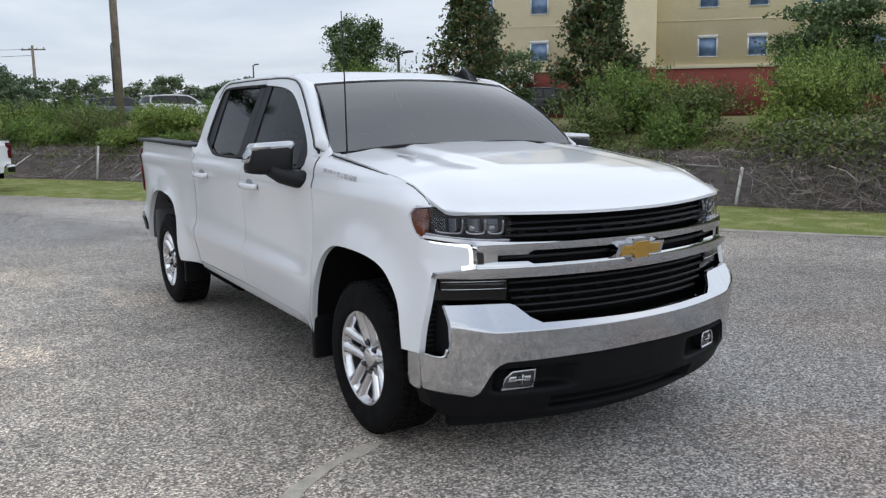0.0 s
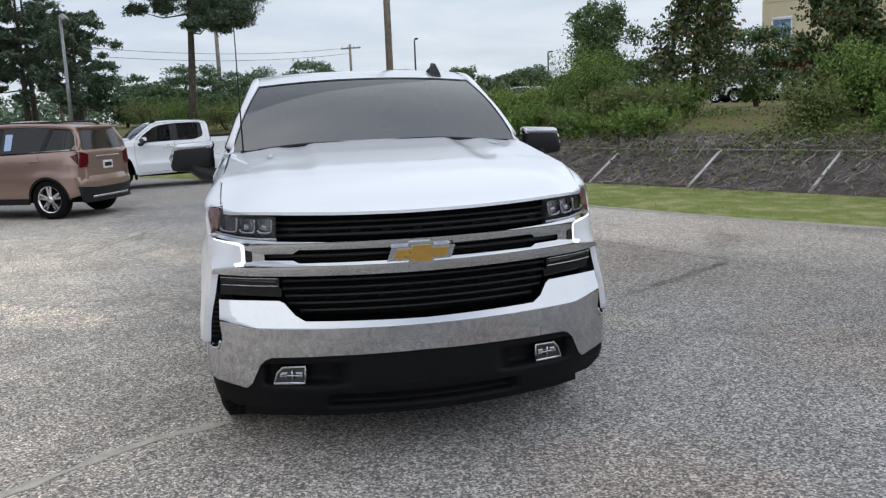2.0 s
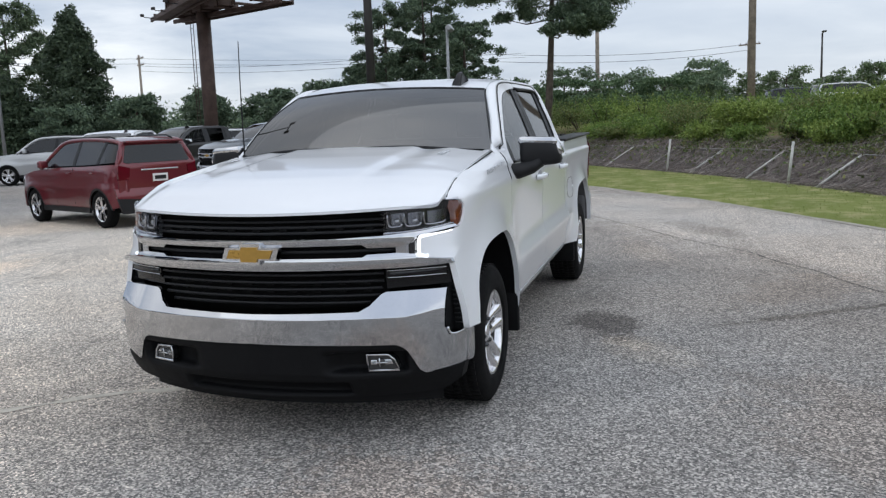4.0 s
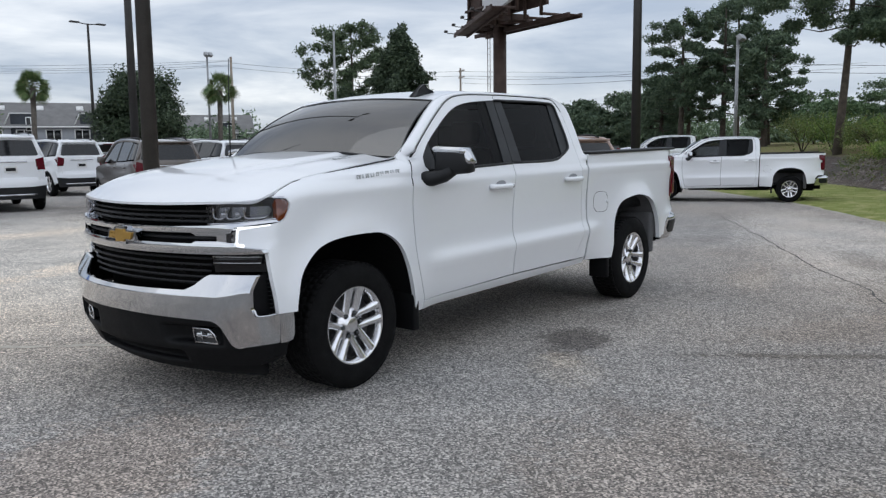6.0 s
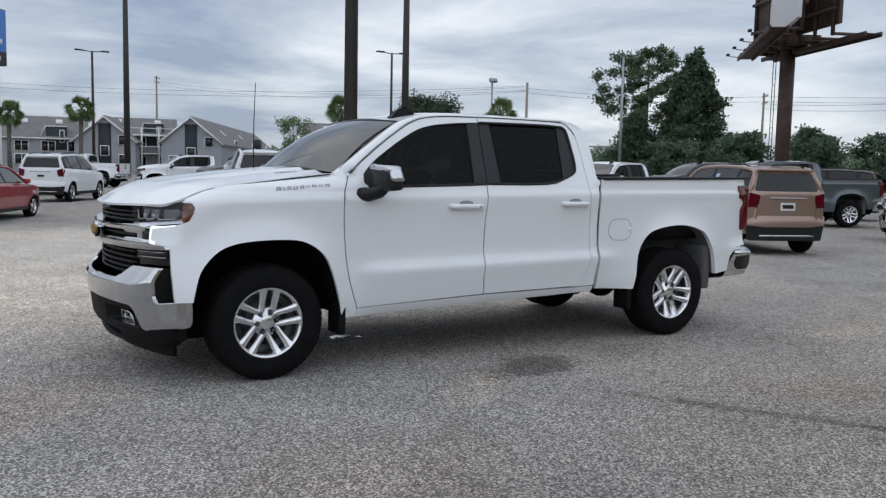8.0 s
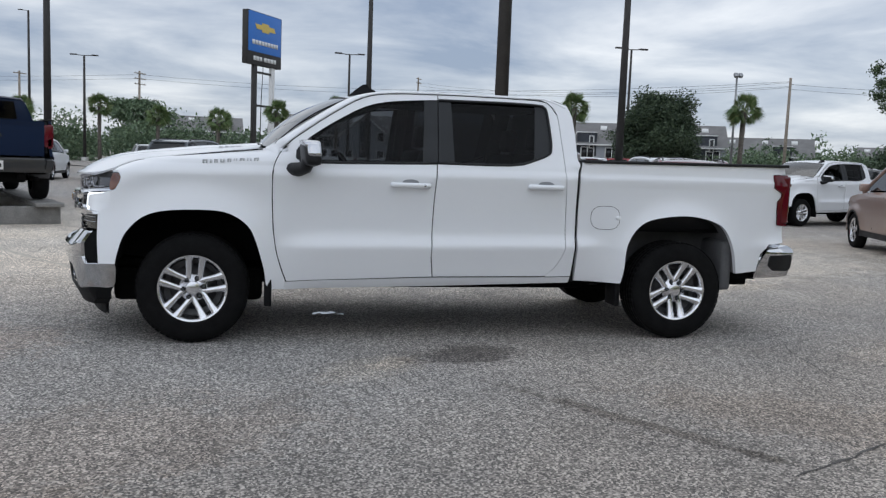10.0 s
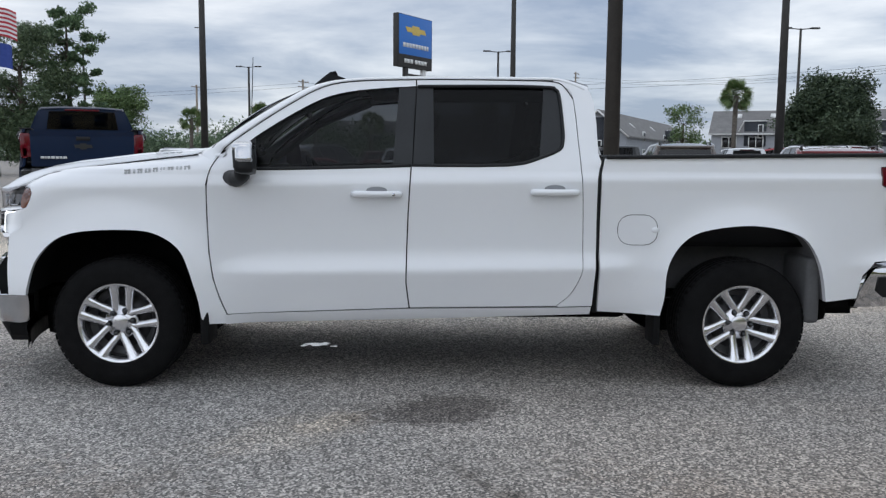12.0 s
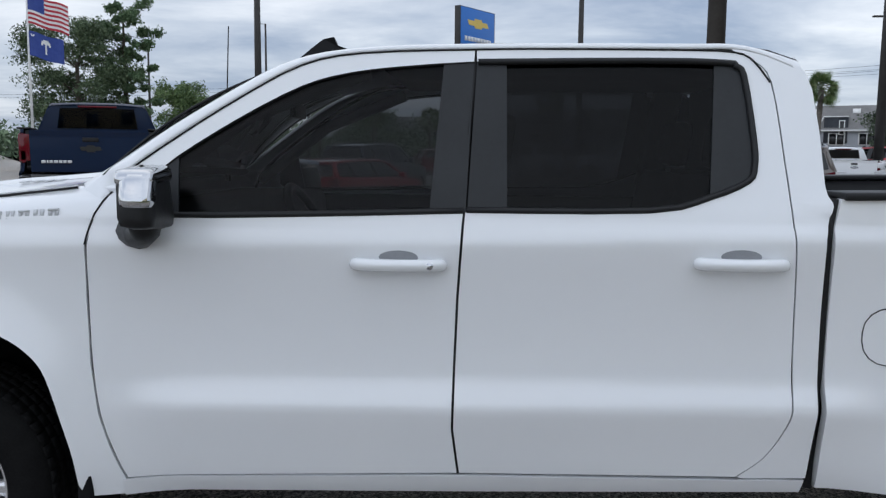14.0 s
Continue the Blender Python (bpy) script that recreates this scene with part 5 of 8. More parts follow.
# ---- ground, verge, bank ----
FENCE = [(26, 24.5), (8, 15.5), (-3.3, 9.9), (-5.4, 8.95), (-7.5, 7.83), (-9.4, 6.65), (-11.3, 5.5), (-13.8, 4.5), (-16.7, 3.25), (-19.2, 1.9), (-23.2, -0.5), (-29, -4.5), (-36, -9.5)]
EDGE = [(28, 21.5), (8, 13.2), (0, 9.0), (-2.2, 7.6), (-3.82, 6.68), (-5.65, 5.45), (-8.06, 4.2), (-10.2, 3.1), (-12.1, 2.1), (-13.7, 0.95), (-16.7, -0.9), (-18.4, -2.2), (-20.5, -4.2), (-26, -9.0), (-34, -15)]


def along(line, n):
    """n + 1 places at even steps of a polyline, each with the unit normal to its right-hand side as one walks back."""
    seg = [math.dist(a, b) for a, b in zip(line, line[1:])]
    total, out = sum(seg), []
    for k in range(n + 1):
        d, i = total * k / n, 0
        while i < len(seg) - 1 and d > seg[i]:
            d -= seg[i]
            i += 1
        a, b = Vector(line[i]), Vector(line[i + 1])
        t = (b - a).normalized()
        out.append((a.lerp(b, min(1, d / seg[i])), Vector((t.y, -t.x))))
    return out


def bank_z(d):
    return lerp_table([(0, 0.0), (0.2, 0.07), (0.9, 0.50), (1.6, 0.88), (3.0, 1.15), (5.0, 1.30), (12, 1.4), (200, 1.5)], d)


m = Mat("mown_grass")
f1, f2, f3 = m.noise(2.2, 5, 0.6), m.noise(60, 3), m.noise(0.5, 4)
gc = m.mix(f2, (0.125, 0.155, 0.042), (0.275, 0.305, 0.10))
gc = m.mix(m.ramp(f1, (0.47, 0.0), (0.66, 0.8)), gc, (0.42, 0.38, 0.20))
m.put(Base_Color=m.mix(m.ramp(f3, (0.4, 0.0), (0.6, 0.35)), gc, (0.125, 0.165, 0.042)), Roughness=0.95, Specular_IOR_Level=0.1)
m.bump(f2, 0.7, 0.02)
GRASS = m.m
m = Mat("bank_soil")
f1, f2 = m.noise(5, 6, 0.65), m.noise(40, 4)
sp = m.n.new("ShaderNodeSeparateXYZ")
m.l.new(m.coord(), sp.inputs[0])
soil = m.mix(f2, m.ramp(f1, (0.35, (0.065, 0.055, 0.050)), (0.65, (0.165, 0.14, 0.128))), (0.11, 0.094, 0.086))
turf = m.mix(m.ramp(f1, (0.42, 0.0), (0.60, 1.0)), m.mix(f2, (0.10, 0.135, 0.035), (0.20, 0.24, 0.075)), (0.20, 0.135, 0.095))
m.put(Base_Color=m.mix(m.ramp(sp.outputs[2], (0.86, 0.0), (1.0, 1.0)), soil, turf), Roughness=0.97, Specular_IOR_Level=0.1)
m.bump(m.math("ADD", f1, m.math("MULTIPLY", f2, 0.4)), 0.8, 0.05)
SOIL = m.m


def leaf_material(name, dark, light, third=None, gloss=0.5):
    m = Mat(name)
    r = m.island()
    stops = [(0.0, dark), (0.75, light), (1.0, third or light)]
    m.put(Base_Color=m.mix(m.math("MULTIPLY", m.noise(0.7, 3), 0.6), m.ramp(r, *stops), dark), Roughness=gloss, Specular_IOR_Level=0.25)
    m.b.inputs["Subsurface Weight"].default_value = 0.0
    return m.m


LEAF_BUSH = leaf_material("bush_leaves", (0.072, 0.130, 0.029), (0.215, 0.321, 0.072), (0.343, 0.415, 0.108))
LEAF_LIME = leaf_material("fresh_leaves", (0.098, 0.149, 0.032), (0.293, 0.391, 0.086), (0.460, 0.506, 0.149))
LEAF_IVY = leaf_material("ivy_leaves", (0.078, 0.111, 0.037), (0.220, 0.283, 0.078), (0.283, 0.212, 0.099))
LEAF_OAK = leaf_material("oak_leaves", (0.053, 0.092, 0.040), (0.158, 0.233, 0.080), (0.215, 0.277, 0.116))
LEAF_MAG = leaf_material("magnolia_leaves", (0.046, 0.075, 0.033), (0.138, 0.187, 0.068), (0.308, 0.162, 0.081), 0.3)
LEAF_PINE = leaf_material("pine_needles", (0.052, 0.093, 0.052), (0.145, 0.222, 0.105), (0.198, 0.269, 0.129), 0.7)
# paler and greyer for distant trees: the haze is mixed into the leaf colour
LEAF_HAZED = leaf_material("hazed_leaves", (0.078, 0.119, 0.076), (0.186, 0.257, 0.146), (0.243, 0.308, 0.186), 0.7)
LEAF_DARK = leaf_material("evergreen_leaves", (0.042, 0.068, 0.039), (0.128, 0.177, 0.090), (0.173, 0.213, 0.112), 0.6)
LEAF_DEEP = leaf_material("shaded_evergreen_leaves", (0.030, 0.048, 0.031), (0.085, 0.120, 0.066), (0.12, 0.155, 0.085), 0.6)
LEAF_MYRTLE = leaf_material("myrtle_leaves", (0.081, 0.122, 0.060), (0.193, 0.265, 0.122), (0.500, 0.500, 0.487), 0.7)
LEAF_PALM = leaf_material("palm_fronds", (0.050, 0.091, 0.032), (0.153, 0.213, 0.081), (0.244, 0.244, 0.122), 0.5)
LEAF_WOOD = leaf_material("dark_pine_needles", (0.047, 0.076, 0.052), (0.141, 0.198, 0.115), (0.194, 0.246, 0.146), 0.7)
BARK = plain("bark", (0.10, 0.080, 0.064), 0.95, 0, 0.3, 5, bump=0.6, bscale=30)
BARK_GREY = plain("grey_bark", (0.16, 0.14, 0.12), 0.95, 0, 0.3, 5, bump=0.6, bscale=30)
VINE = leaf_material("dry_vines", (0.15, 0.122, 0.112), (0.42, 0.36, 0.33), (0.62, 0.56, 0.52), 0.9)

# one sheet to the horizon: flat lot, then the bank and the higher land beyond the fence line
bm = bmesh.new()
rows = []
offs = [0.0, 0.2, 0.5, 0.9, 1.25, 1.6, 2.2, 3.0, 4.0, 5.5, 8, 12, 30, 120, 1500]
pts = along([(500, 262)] + FENCE + [(-80, -41), (-900, -560)], 160)
for p, n in pts:
    rows.append([bm.verts.new((*(p + n * d), bank_z(d) + (0.05 * noise.noise((p.x + n.x * d, p.y + n.y * d, 0)) if 0.3 < d < 12 else 0))) for d in offs])
for a, b in zip(rows, rows[1:]):
    for i in range(len(offs) - 1):
        bm.faces.new((a[i], a[i + 1], b[i + 1], b[i]))
bank = part("bank", bm, SOIL, None)
tagged(bank, "bare sloping earth bank rising behind a sagging fence", "bank", "", "structure")
bm = bmesh.new()
rows = []
for p, n in pts:
    rows.append([bm.verts.new((*p, 0.0)), bm.verts.new((*(p - n * 8), 0.0)), bm.verts.new((*(p - n * 60), 0.0)), bm.verts.new((*(p - n * 1500), 0.0))])
for a, b in zip(rows, rows[1:]):
    for i in range(3):
        bm.faces.new((a[i], a[i + 1], b[i + 1], b[i]))
ground = part("ground", bm, ASPHALT, None)
tagged(ground, "weathered speckled grey asphalt lot with stains", "ground", "", "structure")

# grass verge with a low worn edge
bm = bmesh.new()
e, f = along(EDGE, 120), along(FENCE, 120)
rows = []
for (p, n), (q, _) in zip(e, f):
    w = 0.12 * noise.noise((p.x * 1.7, p.y * 1.7, 3))
    a = p + n * w
    rows.append([bm.verts.new((*a, 0.004)), bm.verts.new((*(a + n * 0.05), 0.035)), bm.verts.new((*a.lerp(q, 0.4), 0.05)), bm.verts.new((*a.lerp(q, 0.75), 0.045)), bm.verts.new((*(q + n * 0.08), 0.035))])
for a, b in zip(rows, rows[1:]):
    for i in range(4):
        bm.faces.new((a[i], a[i + 1], b[i + 1], b[i]))
verge = part("verge", bm, GRASS, None)
tagged(verge, "mown grass verge with dry straw-coloured patches", "grass verge", "", "structure")
rng = random.Random(5)
bm = bmesh.new()
fa = along(FENCE, 400)
ea = along(EDGE, 400)
for k in range(9000):
    i = rng.randrange(60, 330)
    t = rng.random() ** 0.8
    p = ea[i][0].lerp(fa[i][0], t) + Vector((rng.uniform(-0.1, 0.1), rng.uniform(-0.1, 0.1)))
    h, a = rng.uniform(0.02, 0.05), rng.uniform(0, math.tau)
    c, s = math.cos(a) * 0.006, math.sin(a) * 0.006
    l = Vector((rng.uniform(-0.03, 0.03), rng.uniform(-0.03, 0.03), h))
    z = 0.04
    bm.faces.new([bm.verts.new((p.x - c, p.y - s, z)), bm.verts.new((p.x + c, p.y + s, z)), bm.verts.new((p.x + l.x, p.y + l.y, z + h))])
blades = part("grass_blades", bm, leaf_material("grass_blades", (0.14, 0.175, 0.045), (0.27, 0.305, 0.095), (0.40, 0.37, 0.18), 0.9), None)
tagged(blades, "short grass blades along the verge", "grass", "", "stuff")
# pale worn concrete edge of the lot
bm = bmesh.new()
rows = []
for p, n in along(EDGE, 160):
    w = 0.05 * noise.noise((p.x * 2.3, p.y * 2.3, 7))
    rows.append([bm.verts.new((*(p - n * (0.13 + w)), 0.003)), bm.verts.new((*(p - n * 0.11), 0.010)), bm.verts.new((*(p + n * 0.01), 0.012))])
for a, b in zip(rows, rows[1:]):
    for i in range(2):
        bm.faces.new((a[i], a[i + 1], b[i + 1], b[i]))
edge = part("lot_edge", bm, plain("edge_sand", (0.42, 0.39, 0.34), 0.95, 0, 0.2, 6, bump=0.5, bscale=90), None)
tagged(edge, "pale crumbling concrete edge of the lot", "kerb", "", "structure")


def ragged(name, line, width, material, seed, label, z=0.003, step=0.10):
    """A thin crack or seam that wanders along a line on the ground."""
    rg = random.Random(seed)
    n = max(4, int(sum(math.dist(a, b) for a, b in zip(line, line[1:])) / step))
    bm = bmesh.new()
    prev = None
    for k, (p, nn) in enumerate(along(line, n)):
        o = 0.07 * noise.noise((k * 0.13, seed, 0)) + 0.02 * noise.noise((k * 0.7, seed, 4))
        w = width * rg.uniform(0.3, 1.2) * (0.25 if k in (0, n) else 1)
        c = p + nn * o
        cur = (bm.verts.new((*(c - nn * w), z)), bm.verts.new((*(c + nn * w), z)))
        if prev:
            bm.faces.new((prev[0], prev[1], cur[1], cur[0]))
        prev = cur
    ob = part(name, bm, material, ground)
    return tagged(ob, label)


CRACK = plain("crack_dirt", (0.12, 0.112, 0.104), 0.95, 0, 0.3, 9)
SEAM = plain("joint_sand", (0.58, 0.53, 0.45), 0.95, 0, 0.2, 12, bump=0.5, bscale=150)
ragged("sand_seam", [(0.20, -0.95), (0.34, -1.26), (0.50, -1.52), (0.80, -1.93), (1.2, -2.5), (1.9, -3.4), (3.4, -5.6)], 0.046, SEAM, 1, "pale sandy joint in the asphalt")
ragged("crack", [(-13.4, -1.85), (-9.2, 0.52), (-6.7, 1.85), (-5.4, 2.72), (-4.24, 3.22), (-2.79, 3.84)], 0.012, CRACK, 2, "long dark crack in the asphalt")
ragged("crack", [(0.8, -9.0), (-3.5, -7.6), (-8.0, -6.6), (-13.0, -3.4)], 0.009, CRACK, 4, "dark crack across the lot")
ragged("crack", [(-6.0, -3.2), (-9.0, -2.4), (-12.5, -1.2)], 0.009, CRACK, 6, "dark crack across the lot")
ragged("crack", [(-5.6, 3.6), (-4.2, 2.2), (-4.6, 1.2)], 0.005, CRACK, 8, "dark crack in the asphalt")
ragged("crack", [(4.0, 2.2), (6.0, -3.0), (7.5, -9.0), (9.5, -12)], 0.009, CRACK, 9, "dark crack across the lot")
# small puddle of dripped water under the truck
bm = bmesh.new()
for px, py, rx, ry, q in ((-1.02, -0.20, 0.085, 0.07, 4), (-0.90, -0.15, 0.03, 0.025, 6), (-1.13, -0.13, 0.035, 0.02, 8)):
    rim = []
    for k in range(44):
        a = math.tau * k / 44
        r = 0.9 + 0.8 * noise.noise((math.cos(a) * 1.5, math.sin(a) * 1.5, q)) + 0.5 * noise.noise((math.cos(a) * 4, math.sin(a) * 4, q + 5))
        rim.append(bm.verts.new((px + rx * r * math.cos(a), py + ry * r * math.sin(a), 0.004)))
    bm.faces.new(rim)
m = Mat("puddle_water")
m.put(Base_Color=(0.06, 0.06, 0.06), Roughness=0.16, Specular_IOR_Level=1.0, Coat_Weight=1.0, Coat_Roughness=0.16)
m.b.inputs["IOR"].default_value = 1.8
puddle = part("puddle", bm, m.m, None, smooth=False)
tagged(puddle, "small shining puddle of water on the asphalt", "puddle")

# ---- sagging fence on the bank ----
PALEPOST = plain("weathered_post", (0.62, 0.61, 0.58), 0.7, 0, 0.15, 6)
RAILGREY = plain("weathered_rail", (0.36, 0.35, 0.33), 0.7, 0, 0.2, 6)
WIREMESH = plain("weathered_wire", (0.26, 0.25, 0.24), 0.7, 0, 0.2, 6)
fence = thing("fence", pose(0, 0, 0), "low chain-link fence sagging back against the bank", "fence")
posts = [(-5.55, 8.9), (-7.55, 7.83), (-9.42, 6.65), (-11.35, 5.5), (-13.9, 4.45), (-16.75, 3.25), (-19.2, 1.95), (-21.4, 0.65), (-23.6, -0.75), (-2.9, 10.1), (-0.2, 11.4), (2.6, 12.8)]
NB = Vector((-0.45, 0.893))
for k, (x, y) in enumerate(posts):
    bm = bmesh.new()
    lean = 0.40 if x > -6 else 1.02
    tube(bm, [(x, y, 0.05), (x + NB.x * lean * 0.5, y + NB.y * lean * 0.5, 0.36), (x + NB.x * lean, y + NB.y * lean, 0.66)], 0.028, 8)
    part("post", bm, PALEPOST, fence)
for x, y in ((-20.3, 1.3), (-14.9, 4.0)):
    bm = bmesh.new()
    tube(bm, [(x, y, 0), (x - 0.05, y + 0.1, 0.95)], 0.03, 8)
    part("post", bm, PALEPOST, fence)
bm = bmesh.new()
top = []
for p, n in along(FENCE[1:12], 60):
    if p.x > -5.4:
        continue
    lean = 0.40 if p.x > -6 else 1.02
    top.append((p.x + n.x * lean, p.y + n.y * lean, 0.665 + 0.03 * noise.noise((p.x, p.y, 1))))
tube(bm, top, 0.015, 6)
part("top_rail", bm, RAILGREY, fence)
bm = bmesh.new()
seg = [q for q in along(FENCE[1:12], 700)]
H = 16
for d in (1, -1):
    for k in range(0, len(seg) - H, 1):
        a = []
        for j in (0, H // 2, H):
            i = k + j if d > 0 else k + H - j
            p, n = seg[i]
            lean = (0.40 if p.x > -6 else 1.02) * j / H
            a.append(Vector((p.x + n.x * lean, p.y + n.y * lean, 0.04 + 0.62 * j / H + (0.01 if d > 0 else 0.0))))
        for u, v in zip(a, a[1:]):
            w = Vector((0, 0, 0.0018))
            bm.faces.new([bm.verts.new(q) for q in (u - w, v - w, v + w, u + w)])
mesh = part("chain_link", bm, WIREMESH, fence, "rusting chain-link mesh")
mesh["kind"] = "stuff"

# ---- dry vines on the bank, ivy and bushes above ----
rng = random.Random(11)
bm = bmesh.new()
fl = along(FENCE[1:12], 500)


def on_bank(i, d):
    p, n = fl[i]
    return Vector((p.x + n.x * d, p.y + n.y * d, bank_z(d)))


def twig(bm, pts, r, rg):
    """A thin flat strip that twists along pts."""
    a = None
    w = Vector((rg.gauss(0, 1), rg.gauss(0, 1), rg.gauss(0, 1))).normalized() * r
    for q in pts:
        b = [bm.verts.new(q - w), bm.verts.new(q + w)]
        if a:
            bm.faces.new((a[0], a[1], b[1], b[0]))
        a = b


for k in range(17000):
    i = rng.randrange(80, 480)
    d = rng.uniform(0.05, 1.35)
    q = on_bank(i, d) + Vector((0, 0, rng.uniform(0.02, 0.09)))
    way = Vector((rng.gauss(0, 1), rng.gauss(0, 1), rng.gauss(0, 0.5))).normalized()
    pts = [q]
    for s in range(rng.choice((4, 5, 6))):
        way = (way + Vector((rng.gauss(0, 0.75), rng.gauss(0, 0.75), rng.gauss(0.0, 0.6)))).normalized()
        nx = pts[-1] + way * rng.uniform(0.06, 0.16)
        p0, n0 = fl[i]
        dd = (Vector((nx.x, nx.y)) - p0).dot(n0)
        nx.z = max(nx.z, bank_z(max(0, dd)) + 0.02)
        nx.z = min(nx.z, bank_z(max(0, dd)) + (0.10 if dd < 0.95 else 0.20))
        pts.append(nx)
    twig(bm, pts, rng.choice((0.003, 0.004, 0.004, 0.006)), rng)
for k in range(7500):
    i = rng.randrange(0, 178)
    d = rng.uniform(-0.1, 1.9)
    q = on_bank(i, max(0, d)) + Vector((0, 0, rng.uniform(0.0, 0.55)))
    way = Vector((rng.gauss(0, 1), rng.gauss(0, 1), rng.gauss(0.3, 0.9))).normalized()
    pts = [q]
    for s in range(rng.choice((3, 4, 5, 6))):
        way = (way + Vector((rng.gauss(0, 0.5), rng.gauss(0, 0.5), rng.gauss(-0.12, 0.4)))).normalized()
        nx = pts[-1] + way * rng.uniform(0.08, 0.22)
        p0, n0 = fl[i]
        dd = max(0, (Vector((nx.x, nx.y)) - p0).dot(n0))
        nx.z = min(max(nx.z, bank_z(dd) + 0.01), bank_z(dd) + 0.75)
        pts.append(nx)
    twig(bm, pts, rng.choice((0.003, 0.004, 0.005, 0.008)), rng)
vines = part("dry_vines", bm, VINE, None)
tagged(vines, "tangle of dry brown vines covering the bank", "vines", "", "stuff")


def leaf_quad(bm, c, size, rg, flat=0.0, long=1.5, upright=0.0, tri=False):
    n = Vector((rg.gauss(0, 1), rg.gauss(0, 1), rg.gauss(0, 1) + flat)).normalized()
    u = n.orthogonal().normalized()
    u.rotate(Matrix.Rotation(rg.uniform(0, math.tau), 3, n))
    if upright:
        u = (u + Vector((0, 0, upright))).normalized()
    v = n.cross(u)
    a, b = size * long / 2, size / 2
    if tri:
        bm.faces.new([bm.verts.new(c - u * a), bm.verts.new(c + v * b + u * a * 0.4), bm.verts.new(c - v * b + u * a)])
    else:
        bm.faces.new([bm.verts.new(c - u * a), bm.verts.new(c + v * b * 0.9 - u * a * 0.1), bm.verts.new(c + u * a), bm.verts.new(c - v * b * 0.9 - u * a * 0.1)])


def leaf_blob(bm, c, r, count, size, rg, shell=0.55, lump=0.35, flat=0.3, long=1.5, tri=False):
    """Leaves through an uneven ellipsoid, denser towards its skin."""
    c, r = Vector(c), Vector(r)
    for _ in range(count):
        d = Vector((rg.gauss(0, 1), rg.gauss(0, 1), rg.gauss(0, 1))).normalized()
        w = 1 + lump * noise.noise((c.x + d.x * 1.6, c.y + d.y * 1.6, c.z + d.z * 1.6)) * 1.6
        k = (shell + (1 - shell) * rg.random() ** 0.6) * w
        leaf_quad(bm, c + Vector((d.x * r.x, d.y * r.y, d.z * r.z)) * k, size * rg.uniform(0.6, 1.3), rg, flat, long, 0.0, tri)


# ivy over the crest of the bank
bm = bmesh.new()
for k in range(52000):
    i = rng.randrange(60, 490)
    d = abs(rng.gauss(0, 0.9)) + 0.78 if rng.random() < 0.75 else rng.uniform(0.9, 5.0)
    q = on_bank(i, d)
    h = max(0.0, 0.10 + 0.36 * noise.noise((q.x * 0.55, q.y * 0.55, 2)) + 0.2 * noise.noise((q.x * 1.7, q.y * 1.7, 5)))
    thin = noise.noise((q.x * 0.35, q.y * 0.35, 9))
    if thin < -0.25 and d > 1.3 or d < 1.15 and rng.random() < 0.6 or -12.2 < q.x < -9.9 and d > 1.2 and rng.random() < 0.85:
        continue
    leaf_quad(bm, q + Vector((0, 0, rng.uniform(0.02, 0.05 + h))), rng.uniform(0.03, 0.058), rng, 0.9)
for k in range(20000):
    i = rng.randrange(0, 176)
    d = rng.uniform(0.25, 1.9)
    q = on_bank(i, d)
    hang = 0.42 + 0.5 * noise.noise((q.x * 0.6, q.y * 0.6, 12)) + 0.2 * noise.noise((q.x * 2.1, q.y * 2.1, 3))
    z = 1.35 - (1.35 - q.z) * min(1.0, max(0.0, hang + 0.25)) * rng.random() ** 1.4
    if z > q.z + 0.02:
        leaf_quad(bm, Vector((q.x, q.y, z + rng.uniform(-0.05, 0.12))), rng.uniform(0.035, 0.065), rng, 0.6)
for k in range(1500):
    i = rng.randrange(60, 490)
    d = rng.uniform(0.2, 1.1)
    leaf_quad(bm, on_bank(i, d) + Vector((0, 0, rng.uniform(0.02, 0.2))), rng.uniform(0.04, 0.08), rng, 0.5)
ivy = part("ivy", bm, LEAF_IVY, None)
tagged(ivy, "leafy ivy and creepers over the crest of the bank", "ivy", "", "stuff")


def bush(x, y, z, r, h, leaf, size, count, seed, label, stems=5):
    rg = random.Random(seed)
    root = thing("bush", pose(x, y, z), label, "bush")
    bm = bmesh.new()
    for _ in range(stems):
        a = rg.uniform(0, math.tau)
        tip = Vector((math.cos(a) * r * 0.6, math.sin(a) * r * 0.6, h * rg.uniform(0.6, 0.9)))
        tube(bm, [(0, 0, -0.1), tip * 0.5 + Vector((0, 0, 0.1 * h)), tip], [0.03, 0.02, 0.008], 5)
    part("stem", bm, BARK, root)
    bm = bmesh.new()
    for _ in range(7):
        a, d = rg.uniform(0, math.tau), rg.uniform(0, 0.55) * r
        zz = h * rg.uniform(0.30, 0.74)
        leaf_blob(bm, (math.cos(a) * d, math.sin(a) * d, zz), (r * rg.uniform(0.36, 0.6), r * rg.uniform(0.36, 0.6), h * rg.uniform(0.20, 0.34)), count // 7, size, rg, 0.35, 0.6)
    for _ in range(int(count / 110)):
        a, d = rg.uniform(0, math.tau), math.sqrt(rg.random()) * r * 0.85
        foot = Vector((math.cos(a) * d, math.sin(a) * d, h * (0.55 + 0.25 * (1 - d / r))))
        way = Vector((math.cos(a) * 0.35 + rg.gauss(0, 0.15), math.sin(a) * 0.35 + rg.gauss(0, 0.15), 1)).normalized()
        ln = h * rg.uniform(0.18, 0.48)
        for q in range(20):
            t = rg.random()
            spread = 0.07 * (1.1 - t)
            leaf_quad(bm, foot + way * ln * t + Vector((rg.gauss(0, spread), rg.gauss(0, spread), 0)), size * rg.uniform(0.5, 0.9), rg, 0.0, 2.4, 1.1)
    part("crown", bm, leaf, root)
    return root


